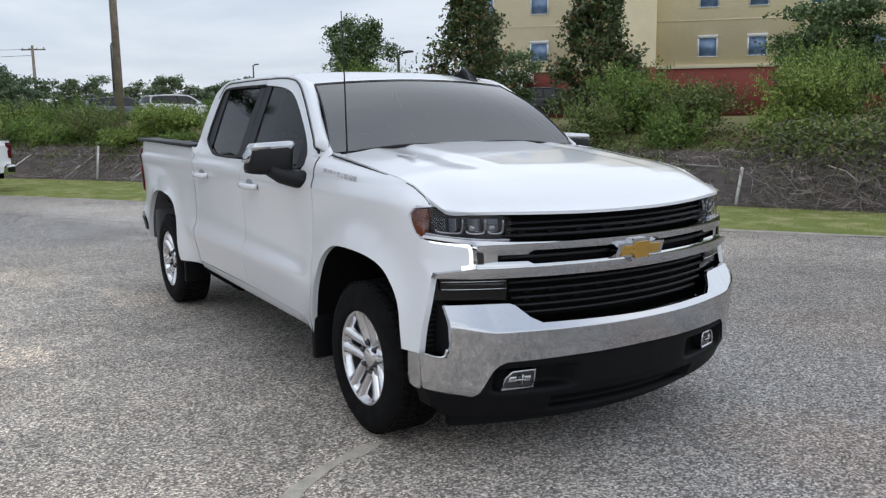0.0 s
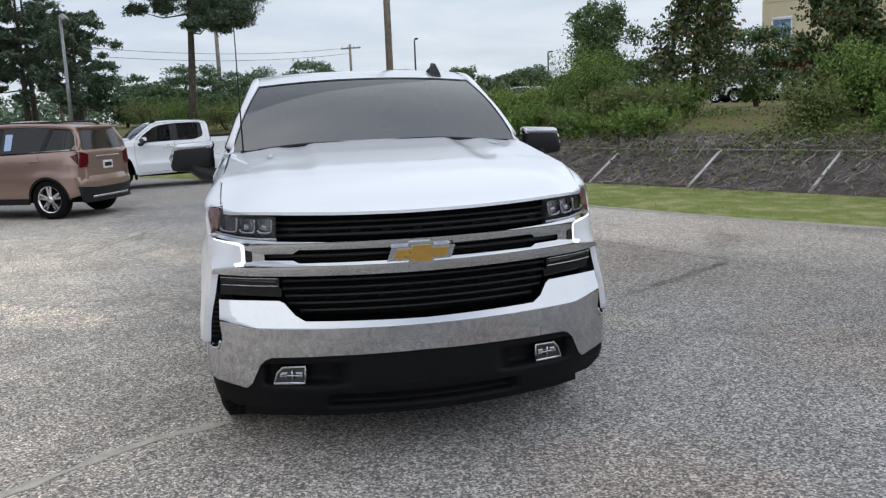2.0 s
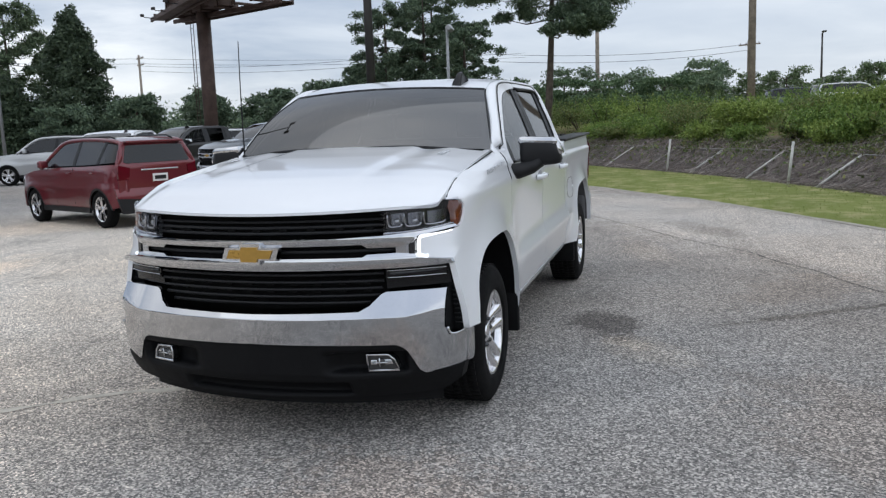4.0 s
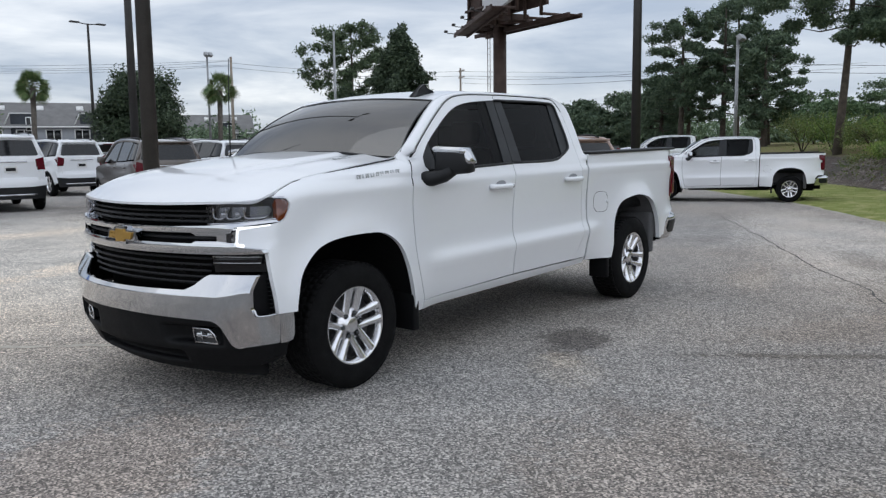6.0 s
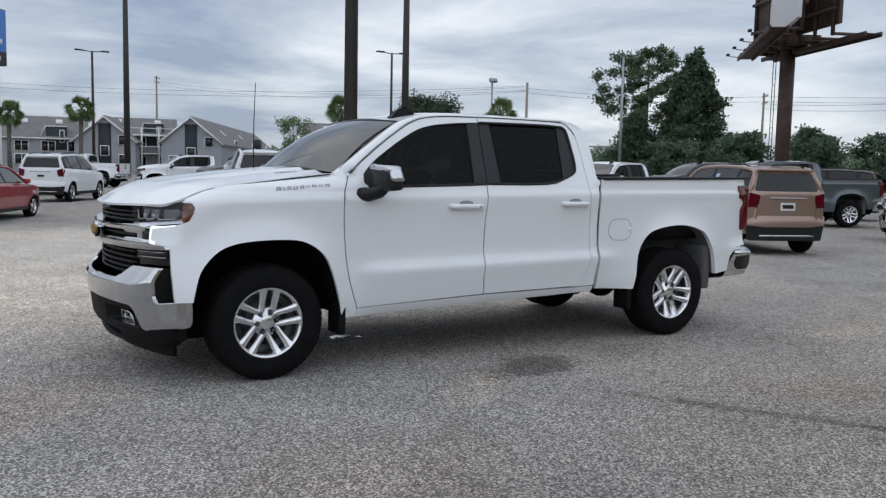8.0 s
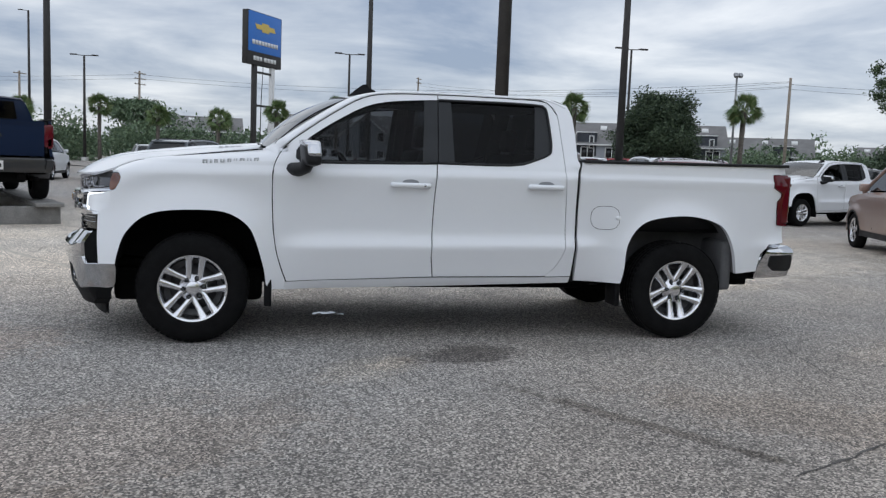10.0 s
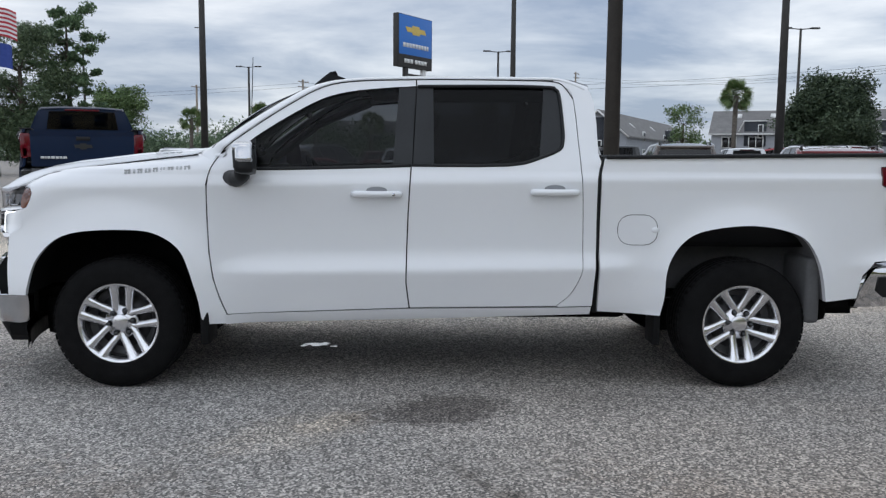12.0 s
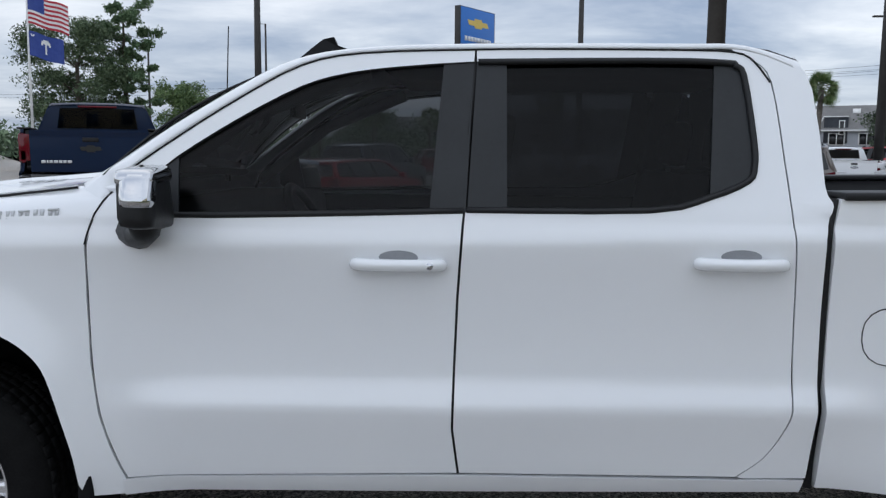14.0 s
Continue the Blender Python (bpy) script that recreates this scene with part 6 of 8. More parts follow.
# bushes along the crest: x, y, radius, height
BUSHES = [(-4.4, 12.6, 1.2, 1.25), (-5.9, 11.4, 1.2, 1.25), (-6.6, 12.6, 1.2, 1.6), (-8.4, 11.0, 1.1, 1.0), (-9.7, 10.4, 1.0, 1.35), (-10.6, 11.8, 1.0, 1.1), (-13.9, 8.6, 0.9, 0.8),
          (-13.4, 7.4, 1.1, 0.8), (-16.4, 7.6, 1.3, 1.7), (-17.6, 6.0, 1.0, 0.9), (-18.9, 7.6, 1.2, 1.1), (-18.6, 5.1, 0.9, 0.7), (-20.6, 5.4, 1.2, 1.0), (-21.2, 3.4, 1.1, 0.8),
          (-22.9, 3.9, 1.2, 0.8), (-24.2, 2.0, 1.2, 0.8), (-26.4, 1.8, 1.5, 1.2), (-28.2, 0.2, 1.5, 1.1), (-29.6, -1.4, 1.5, 1.25), (-31.6, -2.6, 1.6, 1.1), (-26.0, 4.6, 1.5, 1.0), (-24.0, 6.4, 1.4, 1.0),
          (-2.2, 13.4, 1.3, 1.1), (-0.2, 14.3, 1.3, 1.2), (2.4, 15.6, 1.5, 1.3), (5.0, 16.8, 1.6, 1.4), (-33.5, -4.6, 1.7, 1.3), (-35.5, -6.4, 1.7, 1.4)]
rg1 = random.Random(31)
for k, (p, n) in enumerate(along(FENCE[1:12], 46)):
    if -11.2 < p.x < -9.0 or p.x < -27 or rg1.random() < 0.15:
        continue
    q = p + n * rg1.uniform(1.45, 2.1)
    BUSHES.append((q.x, q.y, rg1.uniform(0.55, 0.95), rg1.uniform(0.45, 1.15)))
for k, (x, y, r, h) in enumerate(BUSHES):
    bush(x, y, 1.05 if k < 28 else 0.80, r, h * (1.18 if k < 28 else 1.0), (LEAF_BUSH, LEAF_LIME, LEAF_BUSH, LEAF_IVY)[k % 4], 0.043, 8600 if k < 16 else 4400, 40 + k, "dense green bush on the crest of the bank")

# ---- parked vehicles ----
def repaint(ob, swaps):
    """Gives a copied vehicle other paint on the same meshes."""
    for o in (ob, *ob.children_recursive):
        if o.type == "MESH" and o.data.materials[0] in swaps:
            o.material_slots[0].link = "OBJECT"
            o.material_slots[0].material = swaps[o.data.materials[0]]
    return ob


def park_pickup(x, y, heading, paint, label, scale=1.0, z=0.0, tall=1.0):
    """x, y: where the middle of the vehicle stands."""
    h = radians(heading)
    fx, fy = x + math.cos(h) * 1.93 * scale, y + math.sin(h) * 1.93 * scale
    ob = copy_thing(truck, pose(fx, fy, z, 0, 0, heading) @ Matrix.Diagonal((scale, scale * tall, scale * tall, 1)))
    ob.name = "pickup_truck"
    for o in list(ob.children_recursive):
        if o.name.split(".")[0] in ("aerial_mast", "daytime_light", "tread", "nut_pocket", "key_lock", "wiper"):
            bpy.data.objects.remove(o)
    tagged(ob, label, "pickup truck", "parked vehicles")
    return repaint(ob, {PAINT: paint})


park_pickup(-17.88, -3.24, -71, PAINT, "white mid-size pickup parked beside the grass verge", 0.79, 0.0, 1.08)
park_pickup(-30.05, -10.0, -68, PAINT, "white pickup parked behind another white pickup", 0.95)
park_pickup(-19.4, -10.2, -26, PAINT_GREY, "slate grey pickup parked on the asphalt")
park_pickup(-16.2, -13.9, 14, PAINT, "white pickup parked with its nose to the lane", 0.94)
park_pickup(-22.5, -15.5, -20, PAINT_BLACK, "black pickup parked behind a grey pickup")
park_pickup(-9.0, -37.6, -10, PAINT, "white pickup in the far row")
park_pickup(-10.6, -32.2, 0, PAINT_BLACK, "black pickup in the far row")
park_pickup(-4.5, -47.0, -30, PAINT, "white pickup in the far row", 1.0)
park_pickup(-15.4, -29.5, -100, PAINT, "white pickup among parked cars", 0.95)
park_pickup(-19.8, -35.0, -60, PAINT_RED, "red pickup in the far row", 1.0)
park_pickup(-18.0, -26.5, -75, PAINT_SILVER, "silver pickup among parked cars", 1.0)
blue = park_pickup(4.98, -11.0, -68.3, PAINT_BLUE, "dark blue pickup standing on a low display ramp", 1.0, 0.38)
repaint(blue, {CHROME: PAINT_BLACK})
park_pickup(8.5, -10.2, -68.3, PAINT_BLACK, "black pickup standing on a low display ramp", 1.0, 0.30)
RAMP_GREY = plain("ramp_grey", (0.24, 0.235, 0.225), 0.8, 0, 0.2, 5)
for x, y, h in ((4.98, -11.0, 0.38), (8.5, -10.2, 0.30)):
    ramp = thing("display_ramp", pose(x, y, 0, 0, 0, -68.3), "low grey steel display ramp under a pickup", "ramp", "display ramps")
    for s in (1, -1):
        bm = bmesh.new()
        lo, hi = sorted((s * 0.62, s * 1.08))
        box(bm, (-3.0, lo, h - 0.07), (2.6, hi, h - 0.004), 0.01)
        part("track", bm, RAMP_GREY, ramp)
    for px in (-2.8, -0.2, 2.3):
        bm = bmesh.new()
        box(bm, (px, -1.05, 0), (px + 0.12, 1.05, h - 0.07), 0.01)
        part("trestle", bm, RAMP_GREY, ramp)


WAG_Y = [(0.25, 0.84), (0.45, 0.89), (0.70, 0.915), (0.80, 0.905), (0.95, 0.90), (1.06, 0.885), (1.12, 0.86), (1.60, 0.66)]


def wag_y(x, z):
    y = lerp_table(WAG_Y, z)
    a = abs(x)
    if a > 1.55:
        y -= 0.42 * (a - 1.55) ** 2
    for cx in (1.38, -1.35):
        y += 0.025 * math.exp(-((math.hypot(x - cx, z - 0.35) - 0.40) / 0.09) ** 2)
    return y


def crossover(root, paint=PAINT):
    """A five-door crossover; x forward, the origin on the ground under its middle."""
    XS, ZS = steps(-2.4, 2.4, 40), steps(0.3, 1.6, 26)

    def arch(cx, r=0.40):
        return [(cx + r * math.cos(radians(a)), 0.33 + r * math.sin(radians(a))) for a in range(0, 181, 15)]
    for s in (1, -1):
        put = lambda x, z: (x, s * wag_y(x, z), z)
        inw = Vector((0, -s, 0))
        poly = [(2.18, 0.42), (2.26, 0.60), (2.20, 0.80), (2.05, 0.90), (1.60, 0.99), (0.98, 1.06), (0.20, 1.10), (-0.80, 1.12), (-1.70, 1.15), (-2.16, 1.16), (-2.24, 0.95), (-2.28, 0.70), (-2.20, 0.42), (-1.75, 0.36)]
        poly += list(reversed(arch(-1.35))) + [(-0.9, 0.34), (0.9, 0.34)] + list(reversed(arch(1.38))) + [(1.85, 0.38)]
        part("body_side", sheet(poly, put, XS, ZS, inw, 0.04), paint, root)
        clad = [(0.98, 0.26), (0.98, 0.36), (-0.95, 0.36), (-0.95, 0.26)]
        part("sill_cladding", sheet(clad, lambda x, z: (x, s * (wag_y(x, 0.4) + 0.012), z), XS, [], inw, 0.05), BLACK, root)
        for cx in (1.38, -1.35):
            bm = bmesh.new()
            a, b = arch(cx, 0.405), arch(cx, 0.365)
            for (p, q), (p2, q2) in zip(zip(a, b), list(zip(a, b))[1:]):
                bm.faces.new([bm.verts.new((x, s * (wag_y(x, z) + 0.006), z)) for x, z in (p, p2, q2, q)])
            part("arch_trim", bm, BLACK, root)
            bm = bmesh.new()
            line = arch(cx, 0.40)
            u = [bm.verts.new((x, s * (wag_y(x, z) - 0.01), z)) for x, z in line]
            v = [bm.verts.new((x, s * 0.5, z)) for x, z in line]
            for i in range(len(line) - 1):
                bm.faces.new((u[i], u[i + 1], v[i + 1], v[i]))
            bm.faces.new(v)
            part("wheel_well", bm, LINER, root)
            wh = thing("wheel", Matrix.Identity(4), "", "")
            wh.parent = root
            bm = bmesh.new()
            ro = s * 0.895
            spin(bm, [(0.23, ro), (0.25, ro + s * 0.008), (0.32, ro + s * 0.004), (0.345, ro - s * 0.03), (0.345, ro - s * 0.19), (0.30, ro - s * 0.21), (0.2, ro - s * 0.21)], 40, "y", (cx, 0, 0.345))
            part("tyre", bm, RUBBER, wh)
            bm = bmesh.new()
            spin(bm, [(0.236, ro - s * 0.002), (0.222, ro - s * 0.004), (0.21, ro - s * 0.05)], 36, "y", (cx, 0, 0.345))
            for k in range(5):
                a0 = math.tau * k / 5 + 0.3
                for q in (-0.16, 0.16):
                    p0 = [(r, a0 + q * f) for r, f in ((0.03, 2.0), (0.22, 1.0))]
                    vs = []
                    for r, a in p0:
                        c, t = Vector((cx + r * math.cos(a), ro - s * (0.03 - 0.1 * r), 0.345 + r * math.sin(a))), Vector((-math.sin(a), 0, math.cos(a))) * 0.022
                        vs.append((bm.verts.new(c - t), bm.verts.new(c + t)))
                    bm.faces.new((vs[0][0], vs[0][1], vs[1][1], vs[1][0]))
            spin(bm, [(0.001, ro - s * 0.02), (0.05, ro - s * 0.022), (0.06, ro - s * 0.05)], 16, "y", (cx, 0, 0.345))
            part("rim", bm, ALLOY, wh)
            bm = bmesh.new()
            spin(bm, [(0.001, ro - s * 0.07), (0.215, ro - s * 0.07)], 24, "y", (cx, 0, 0.345))
            part("brake_disc", bm, UNDER, wh)
        win = [(0.86, 1.115), (0.55, 1.36), (0.22, 1.535), (-0.40, 1.575), (-1.20, 1.560), (-1.78, 1.50), (-2.02, 1.30), (-1.86, 1.19), (-0.8, 1.145)]
        part("side_glass", sheet(win, lambda x, z: (x, s * (wag_y(x, z) + 0.001), z), XS, ZS, inw, 0.01), DARKGLASS2, root)
        for a, b, c, d in (((-0.30, 1.13), (-0.42, 1.13), (-0.46, 1.575), (-0.36, 1.575)), ((-1.22, 1.16), (-1.32, 1.165), (-1.46, 1.55), (-1.38, 1.555))):
            part("pillar", sheet([a, b, c, d], lambda x, z: (x, s * (wag_y(x, z) + 0.007), z), [], ZS, inw, 0.01), BLACK, root)
        rail = smooth_line([(1.02, 1.075), (0.62, 1.365), (0.26, 1.56), (-0.40, 1.605), (-1.20, 1.592), (-1.84, 1.53), (-2.12, 1.30), (-2.12, 1.16)], 4)
        bm = bmesh.new()
        tube(bm, [(x, s * (wag_y(max(x, -1.9), z) - 0.005), z) for x, z in rail], 0.042, 8)
        part("roof_rail", bm, paint, root)
        quarter = [(-1.86, 1.19), (-2.02, 1.30), (-1.80, 1.50), (-1.98, 1.46), (-2.14, 1.22), (-2.10, 1.14)]
        part("rear_pillar", sheet(quarter, put, [], ZS, inw, 0.04), paint, root)
        bm = bmesh.new()
        tube(bm, [(0.25, s * 0.60, 1.60), (0.1, s * 0.60, 1.655), (-1.4, s * 0.60, 1.655), (-1.6, s * 0.60, 1.60)], 0.015, 6)
        part("rack_rail", bm, BLACK, root)
        bm = bmesh.new()
        lo, hi = sorted((s * 0.90, s * 1.08))
        box(bm, (0.62, lo, 1.10), (0.76, hi, 1.24), 0.03)
        part("mirror", bm, paint, root)
        for hx in (-0.12, -1.05):
            bm = bmesh.new()
            tube(bm, [(hx, s * (wag_y(hx, 1.0) + 0.02), 1.0), (hx - 0.18, s * (wag_y(hx - 0.18, 1.0) + 0.02), 1.0)], 0.014, 6)
            part("door_handle", bm, paint, root)
        bm = bmesh.new()
        for gx in ((0.78, 0.40), (-0.36, -0.34), (-1.20, -1.22)):
            tube(bm, [(gx[0], s * (wag_y(gx[0], 1.05) + 0.0005), 1.09), (gx[1] - 0.01, s * (wag_y(gx[1], 0.45) + 0.0005), 0.42)], 0.004, 4)
        part("door_seam", bm, GAP, root)
        tl = [(-1.86, 1.07), (-2.20, 1.14), (-2.27, 0.87), (-2.10, 0.90)]
        part("tail_lamp", sheet(tl, lambda x, z: (x, s * (wag_y(x, z) + 0.014), z), XS, [], inw, 0.05), REDLENS, root, "red tail lamp")
        bm = sheet([(s * 0.63, 0.93), (s * 0.61, 1.09), (s * 0.82, 1.14), (s * 0.85, 0.87), (s * 0.72, 0.88)], lambda y, z: (-2.335 + 0.10 * (abs(y) / 0.8) ** 3, y, z), steps(-0.9, 0.9, 20), [], (1, 0, 0), 0.05)
        part("tail_lamp", bm, REDLENS, root, "red tail lamp")
        bm = sheet([(s * 0.46, 0.74), (s * 0.46, 0.80), (s * 0.80, 0.90), (s * 0.84, 0.82)], lambda y, z: (2.305 - 0.32 * (abs(y) / 0.86) ** 3, y, z), steps(-0.9, 0.9, 20), [], (-1, 0, 0), 0.03)
        part("headlamp", bm, LAMPCLEAR, root, "clear headlamp")
    front = [(-0.84, 0.30), (0.84, 0.30), (0.86, 0.55), (0.84, 0.86), (-0.84, 0.86), (-0.86, 0.55)]
    nose = lambda y, z: (2.28 - 0.32 * (abs(y) / 0.86) ** 3 - 0.10 * max(0, z - 0.62) / 0.24, y, z)
    part("front_bumper", sheet(front, nose, steps(-0.9, 0.9, 24), steps(0.3, 0.9, 8), (-1, 0, 0), 0.05), paint, root)
    part("grille", sheet([(-0.44, 0.46), (0.44, 0.46), (0.48, 0.74), (-0.48, 0.74)], lambda y, z: (nose(y, z)[0] + 0.008, y, z), steps(-0.6, 0.6, 10), steps(0.4, 0.8, 6), (-1, 0, 0), 0.02), BLACK, root)
    hood = [(x, y) for x, y in [(0.95, 0.80), (1.5, 0.83), (1.98, 0.72), (2.16, 0.40), (2.19, 0), (2.16, -0.40), (1.98, -0.72), (1.5, -0.83), (0.95, -0.80)]]
    part("hood", sheet(hood, lambda x, y: (x, y, 1.10 - 0.10 * ((x - 0.95) / 1.2) ** 2 - 0.12 * max(0, x - 1.75) - 0.05 * (y / 0.8) ** 2), steps(0.9, 2.2, 12), steps(-0.8, 0.8, 12), (0, 0, -1), 0.05), paint, root)
    for name, a, b, mat_ in (("windscreen", (1.03, 0.78, 1.08), (0.28, 0.60, 1.565), DARKGLASS2), ("roof", None, None, paint)):
        bm = bmesh.new()
        if name == "roof":
            rows = [[bm.verts.new((x, 0.63 * t, z - 0.045 * abs(t) ** 2.5)) for t in steps(-1, 1, 12)] for x, z in ((0.28, 1.585), (0.0, 1.625), (-0.5, 1.645), (-1.2, 1.630), (-1.7, 1.59), (-2.02, 1.545))]
        else:
            rows = [[bm.verts.new((a[0] + (b[0] - a[0]) * k / 4 - 0.06 * t * t, (a[1] + (b[1] - a[1]) * k / 4) * t, a[2] + (b[2] - a[2]) * k / 4 + 0.03 * math.sin(math.pi * k / 4))) for t in steps(-1, 1, 12)] for k in range(5)]
        for u, v in zip(rows, rows[1:]):
            for i in range(12):
                bm.faces.new((u[i], u[i + 1], v[i + 1], v[i]))
        part(name, bm, mat_, root)
    back = lambda y, z: (-2.30 + 0.12 * (abs(y) / 0.86) ** 3 + (0.28 * (z - 1.12) / 0.42 if z > 1.12 else 0), y, z)
    part("tailgate", sheet([(-0.84, 0.62), (0.84, 0.62), (0.83, 1.14), (-0.83, 1.14)], back, steps(-0.9, 0.9, 20), steps(0.6, 1.2, 8), (1, 0, 0), 0.05), paint, root)
    part("rear_window", sheet([(-0.70, 1.19), (-0.66, 1.17), (0.66, 1.17), (0.70, 1.19), (0.60, 1.47), (0.55, 1.49), (-0.55, 1.49), (-0.60, 1.47)], back, steps(-0.8, 0.8, 10), steps(1.1, 1.6, 6), (1, 0, 0), 0.02), DARKGLASS2, root)
    part("rear_frame", sheet([(-0.86, 1.14), (0.86, 1.14), (0.66, 1.56), (-0.66, 1.56)], lambda y, z: (back(y, z)[0] + 0.02, y, z), steps(-0.9, 0.9, 10), steps(1.1, 1.6, 6), (1, 0, 0), 0.05), paint, root)
    bm = bmesh.new()
    box(bm, (-2.18, -0.60, 1.53), (-1.95, 0.60, 1.57), 0.015)
    part("spoiler", bm, paint, root)
    bum = lambda y, z: (-2.40 + 0.20 * (abs(y) / 0.86) ** 3 + 0.5 * max(0, z - 0.58) ** 2 + 0.06 * max(0, (z - 0.60) / 0.12), y, z)
    part("rear_bumper", sheet([(-0.88, 0.55), (-0.5, 0.52), (0.5, 0.52), (0.88, 0.55), (0.90, 0.72), (0.5, 0.72), (-0.5, 0.72), (-0.90, 0.72)], bum, steps(-0.9, 0.9, 20), steps(0.4, 0.75, 7), (1, 0, 0), 0.10), paint, root)
    part("rear_valance", sheet([(-0.80, 0.27), (0.80, 0.27), (0.875, 0.56), (-0.875, 0.56)], lambda y, z: (-2.385 + 0.20 * (abs(y) / 0.86) ** 3, y, z), steps(-0.9, 0.9, 20), [], (1, 0, 0), 0.10), BLACK, root)
    bm = bmesh.new()
    tube(bm, [(-2.39 + 0.20 * (abs(y) / 0.86) ** 3, y, 0.36) for y in steps(-0.6, 0.6, 10)], 0.022, 6)
    part("bumper_strip", bm, CHROME, root)
    bm = bmesh.new()
    box(bm, (-2.325, -0.16, 0.82), (-2.30, 0.16, 0.96), 0.004)
    plate = part("plate", bm, WHITEPLASTIC, root)
    bm = bmesh.new()
    box(bm, (-2.332, -0.12, 0.855), (-2.322, 0.12, 0.925), 0.003)
    part("plate_mark", bm, BLACK, plate)
    bm = bmesh.new()
    box(bm, (-2.345, -0.40, 1.03), (-2.30, 0.40, 1.055), 0.01)
    part("gate_badge", bm, CHROME, root)
    bm = bmesh.new()
    box(bm, (-2.15, -0.75, 0.28), (2.1, 0.75, 0.95))
    box(bm, (-1.9, -0.60, 0.9), (0.85, 0.60, 1.1))
    part("floor_pan", bm, UNDER, root)
    for o in root.children_recursive:
        if o.type == "MESH":
            for v in o.data.vertices:
                if v.co.x < -1.78:
                    v.co.x = -1.78 + (v.co.x + 1.78) * 0.5


DARKGLASS2 = plain("dark_car_glass", (0.012, 0.013, 0.015), 0.05, 0, 0.05, coat=0.1, spec=0.4)
wagon = thing("crossover", pose(-12.05, -5.5, 0, 0, 0, -111), "tan crossover parked on the asphalt with its tail to the lane", "crossover", "parked vehicles")
wagon.scale = (0.97, 0.90, 1.01)
crossover(wagon)
repaint(wagon, {PAINT: PAINT_TAN})
WHITE_SUV = "white sport utility vehicle parked in a row"
for x, y, h, paint, label, sx, sz in (
        (-9.1, -8.85, 246, PAINT_MAROON, "dark red crossover parked with its tail to the lane", 0.98, 0.96),
        (-8.15, -14.5, -106, PAINT_BROWN, "grey-brown crossover parked beside a light pole", 1.0, 1.05),
        (-6.15, -18.4, -104, PAINT, "large white sport utility vehicle seen from behind", 1.12, 1.16),
        (-1.75, -28.0, -118, PAINT, "white crossover parked in the far row", 1.0, 1.04),
        (1.35, -16.9, -112, PAINT_RED, "low red car parked with its tail to the lane", 1.08, 0.80),
        (1.6, -22.5, -112, PAINT_GREY, "dark grey crossover parked behind a red car", 1.05, 1.05),
        (-10.6, -24.0, -95, PAINT, WHITE_SUV, 1.05, 1.12),
        (-13.2, -18.6, -100, PAINT, WHITE_SUV, 1.05, 1.06),
        (-2.3, -34.5, -100, PAINT_BLACK, "black crossover in the far row", 1.05, 1.1),
        (-12.5, -40.0, -120, PAINT_BLACK, "black crossover in the far row", 1.05, 1.15),
        (-15.5, -42.5, -60, PAINT, WHITE_SUV, 1.05, 1.1),
        (-21.5, -21.0, -70, PAINT_SILVER, "silver crossover parked in a row", 1.05, 1.05),
        (-24.5, -12.5, -60, PAINT_BROWN, "brown crossover parked in a row", 1.0, 1.05),
        (-27.0, -17.5, -60, PAINT, WHITE_SUV, 1.05, 1.08),
        (8.5, -31.0, -90, PAINT, WHITE_SUV, 1.05, 1.0),
        (5.0, -38.0, -80, PAINT_SILVER, "silver crossover in the far row", 1.05, 1.0),
        (13.0, -36.0, -100, PAINT_BLACK, "black crossover in the far row", 1.05, 1.0),
        (1.0, -42.0, -80, PAINT_MAROON, "dark red crossover in the far row", 1.05, 1.0)):
    c = copy_thing(wagon, pose(x, y, 0, 0, 0, h) @ Matrix.Diagonal((sx, 1.02, sz, 1)))
    c.name = "crossover"
    tagged(c, label, "crossover", "parked vehicles")
    repaint(c, {PAINT: paint})
part("window_sticker", sheet([(-0.52, 1.19), (-0.66, 1.20), (-0.66, 1.47), (-0.52, 1.47)], lambda x, z: (x, wag_y(x, z) + 0.012, z), [], steps(1.1, 1.6, 6), (0, -1, 0), 0.004), plain("sticker_blue", (0.42, 0.52, 0.72), 0.5), wagon, "pale blue price sticker")
for x, y, h, paint, label in ((-33.6, 23.4, 40, PAINT, "white car parked on the higher lot"), (-31.0, 26.0, 40, PAINT_BLACK, "black car parked on the higher lot"), (-45.0, 10.2, 100, PAINT, "white car parked on the higher lot"),
                              (-50.5, 8.2, 100, PAINT_GREY, "grey car parked on the higher lot"), (-54.0, 13.2, 20, PAINT_GREY, "grey car parked on the higher lot"), (-53.0, 17.3, 20, PAINT, "white car parked on the higher lot"), (-37.5, 24.5, 40, PAINT_GREY, "dark car parked on the higher lot")):
    c = copy_thing(wagon, pose(x, y, 1.42, 0, 0, h) @ Matrix.Diagonal((1.05, 1.02, 0.98, 1)))
    c.name = "crossover"
    tagged(c, label, "crossover", "cars on the higher lot")
    repaint(c, {PAINT: paint})

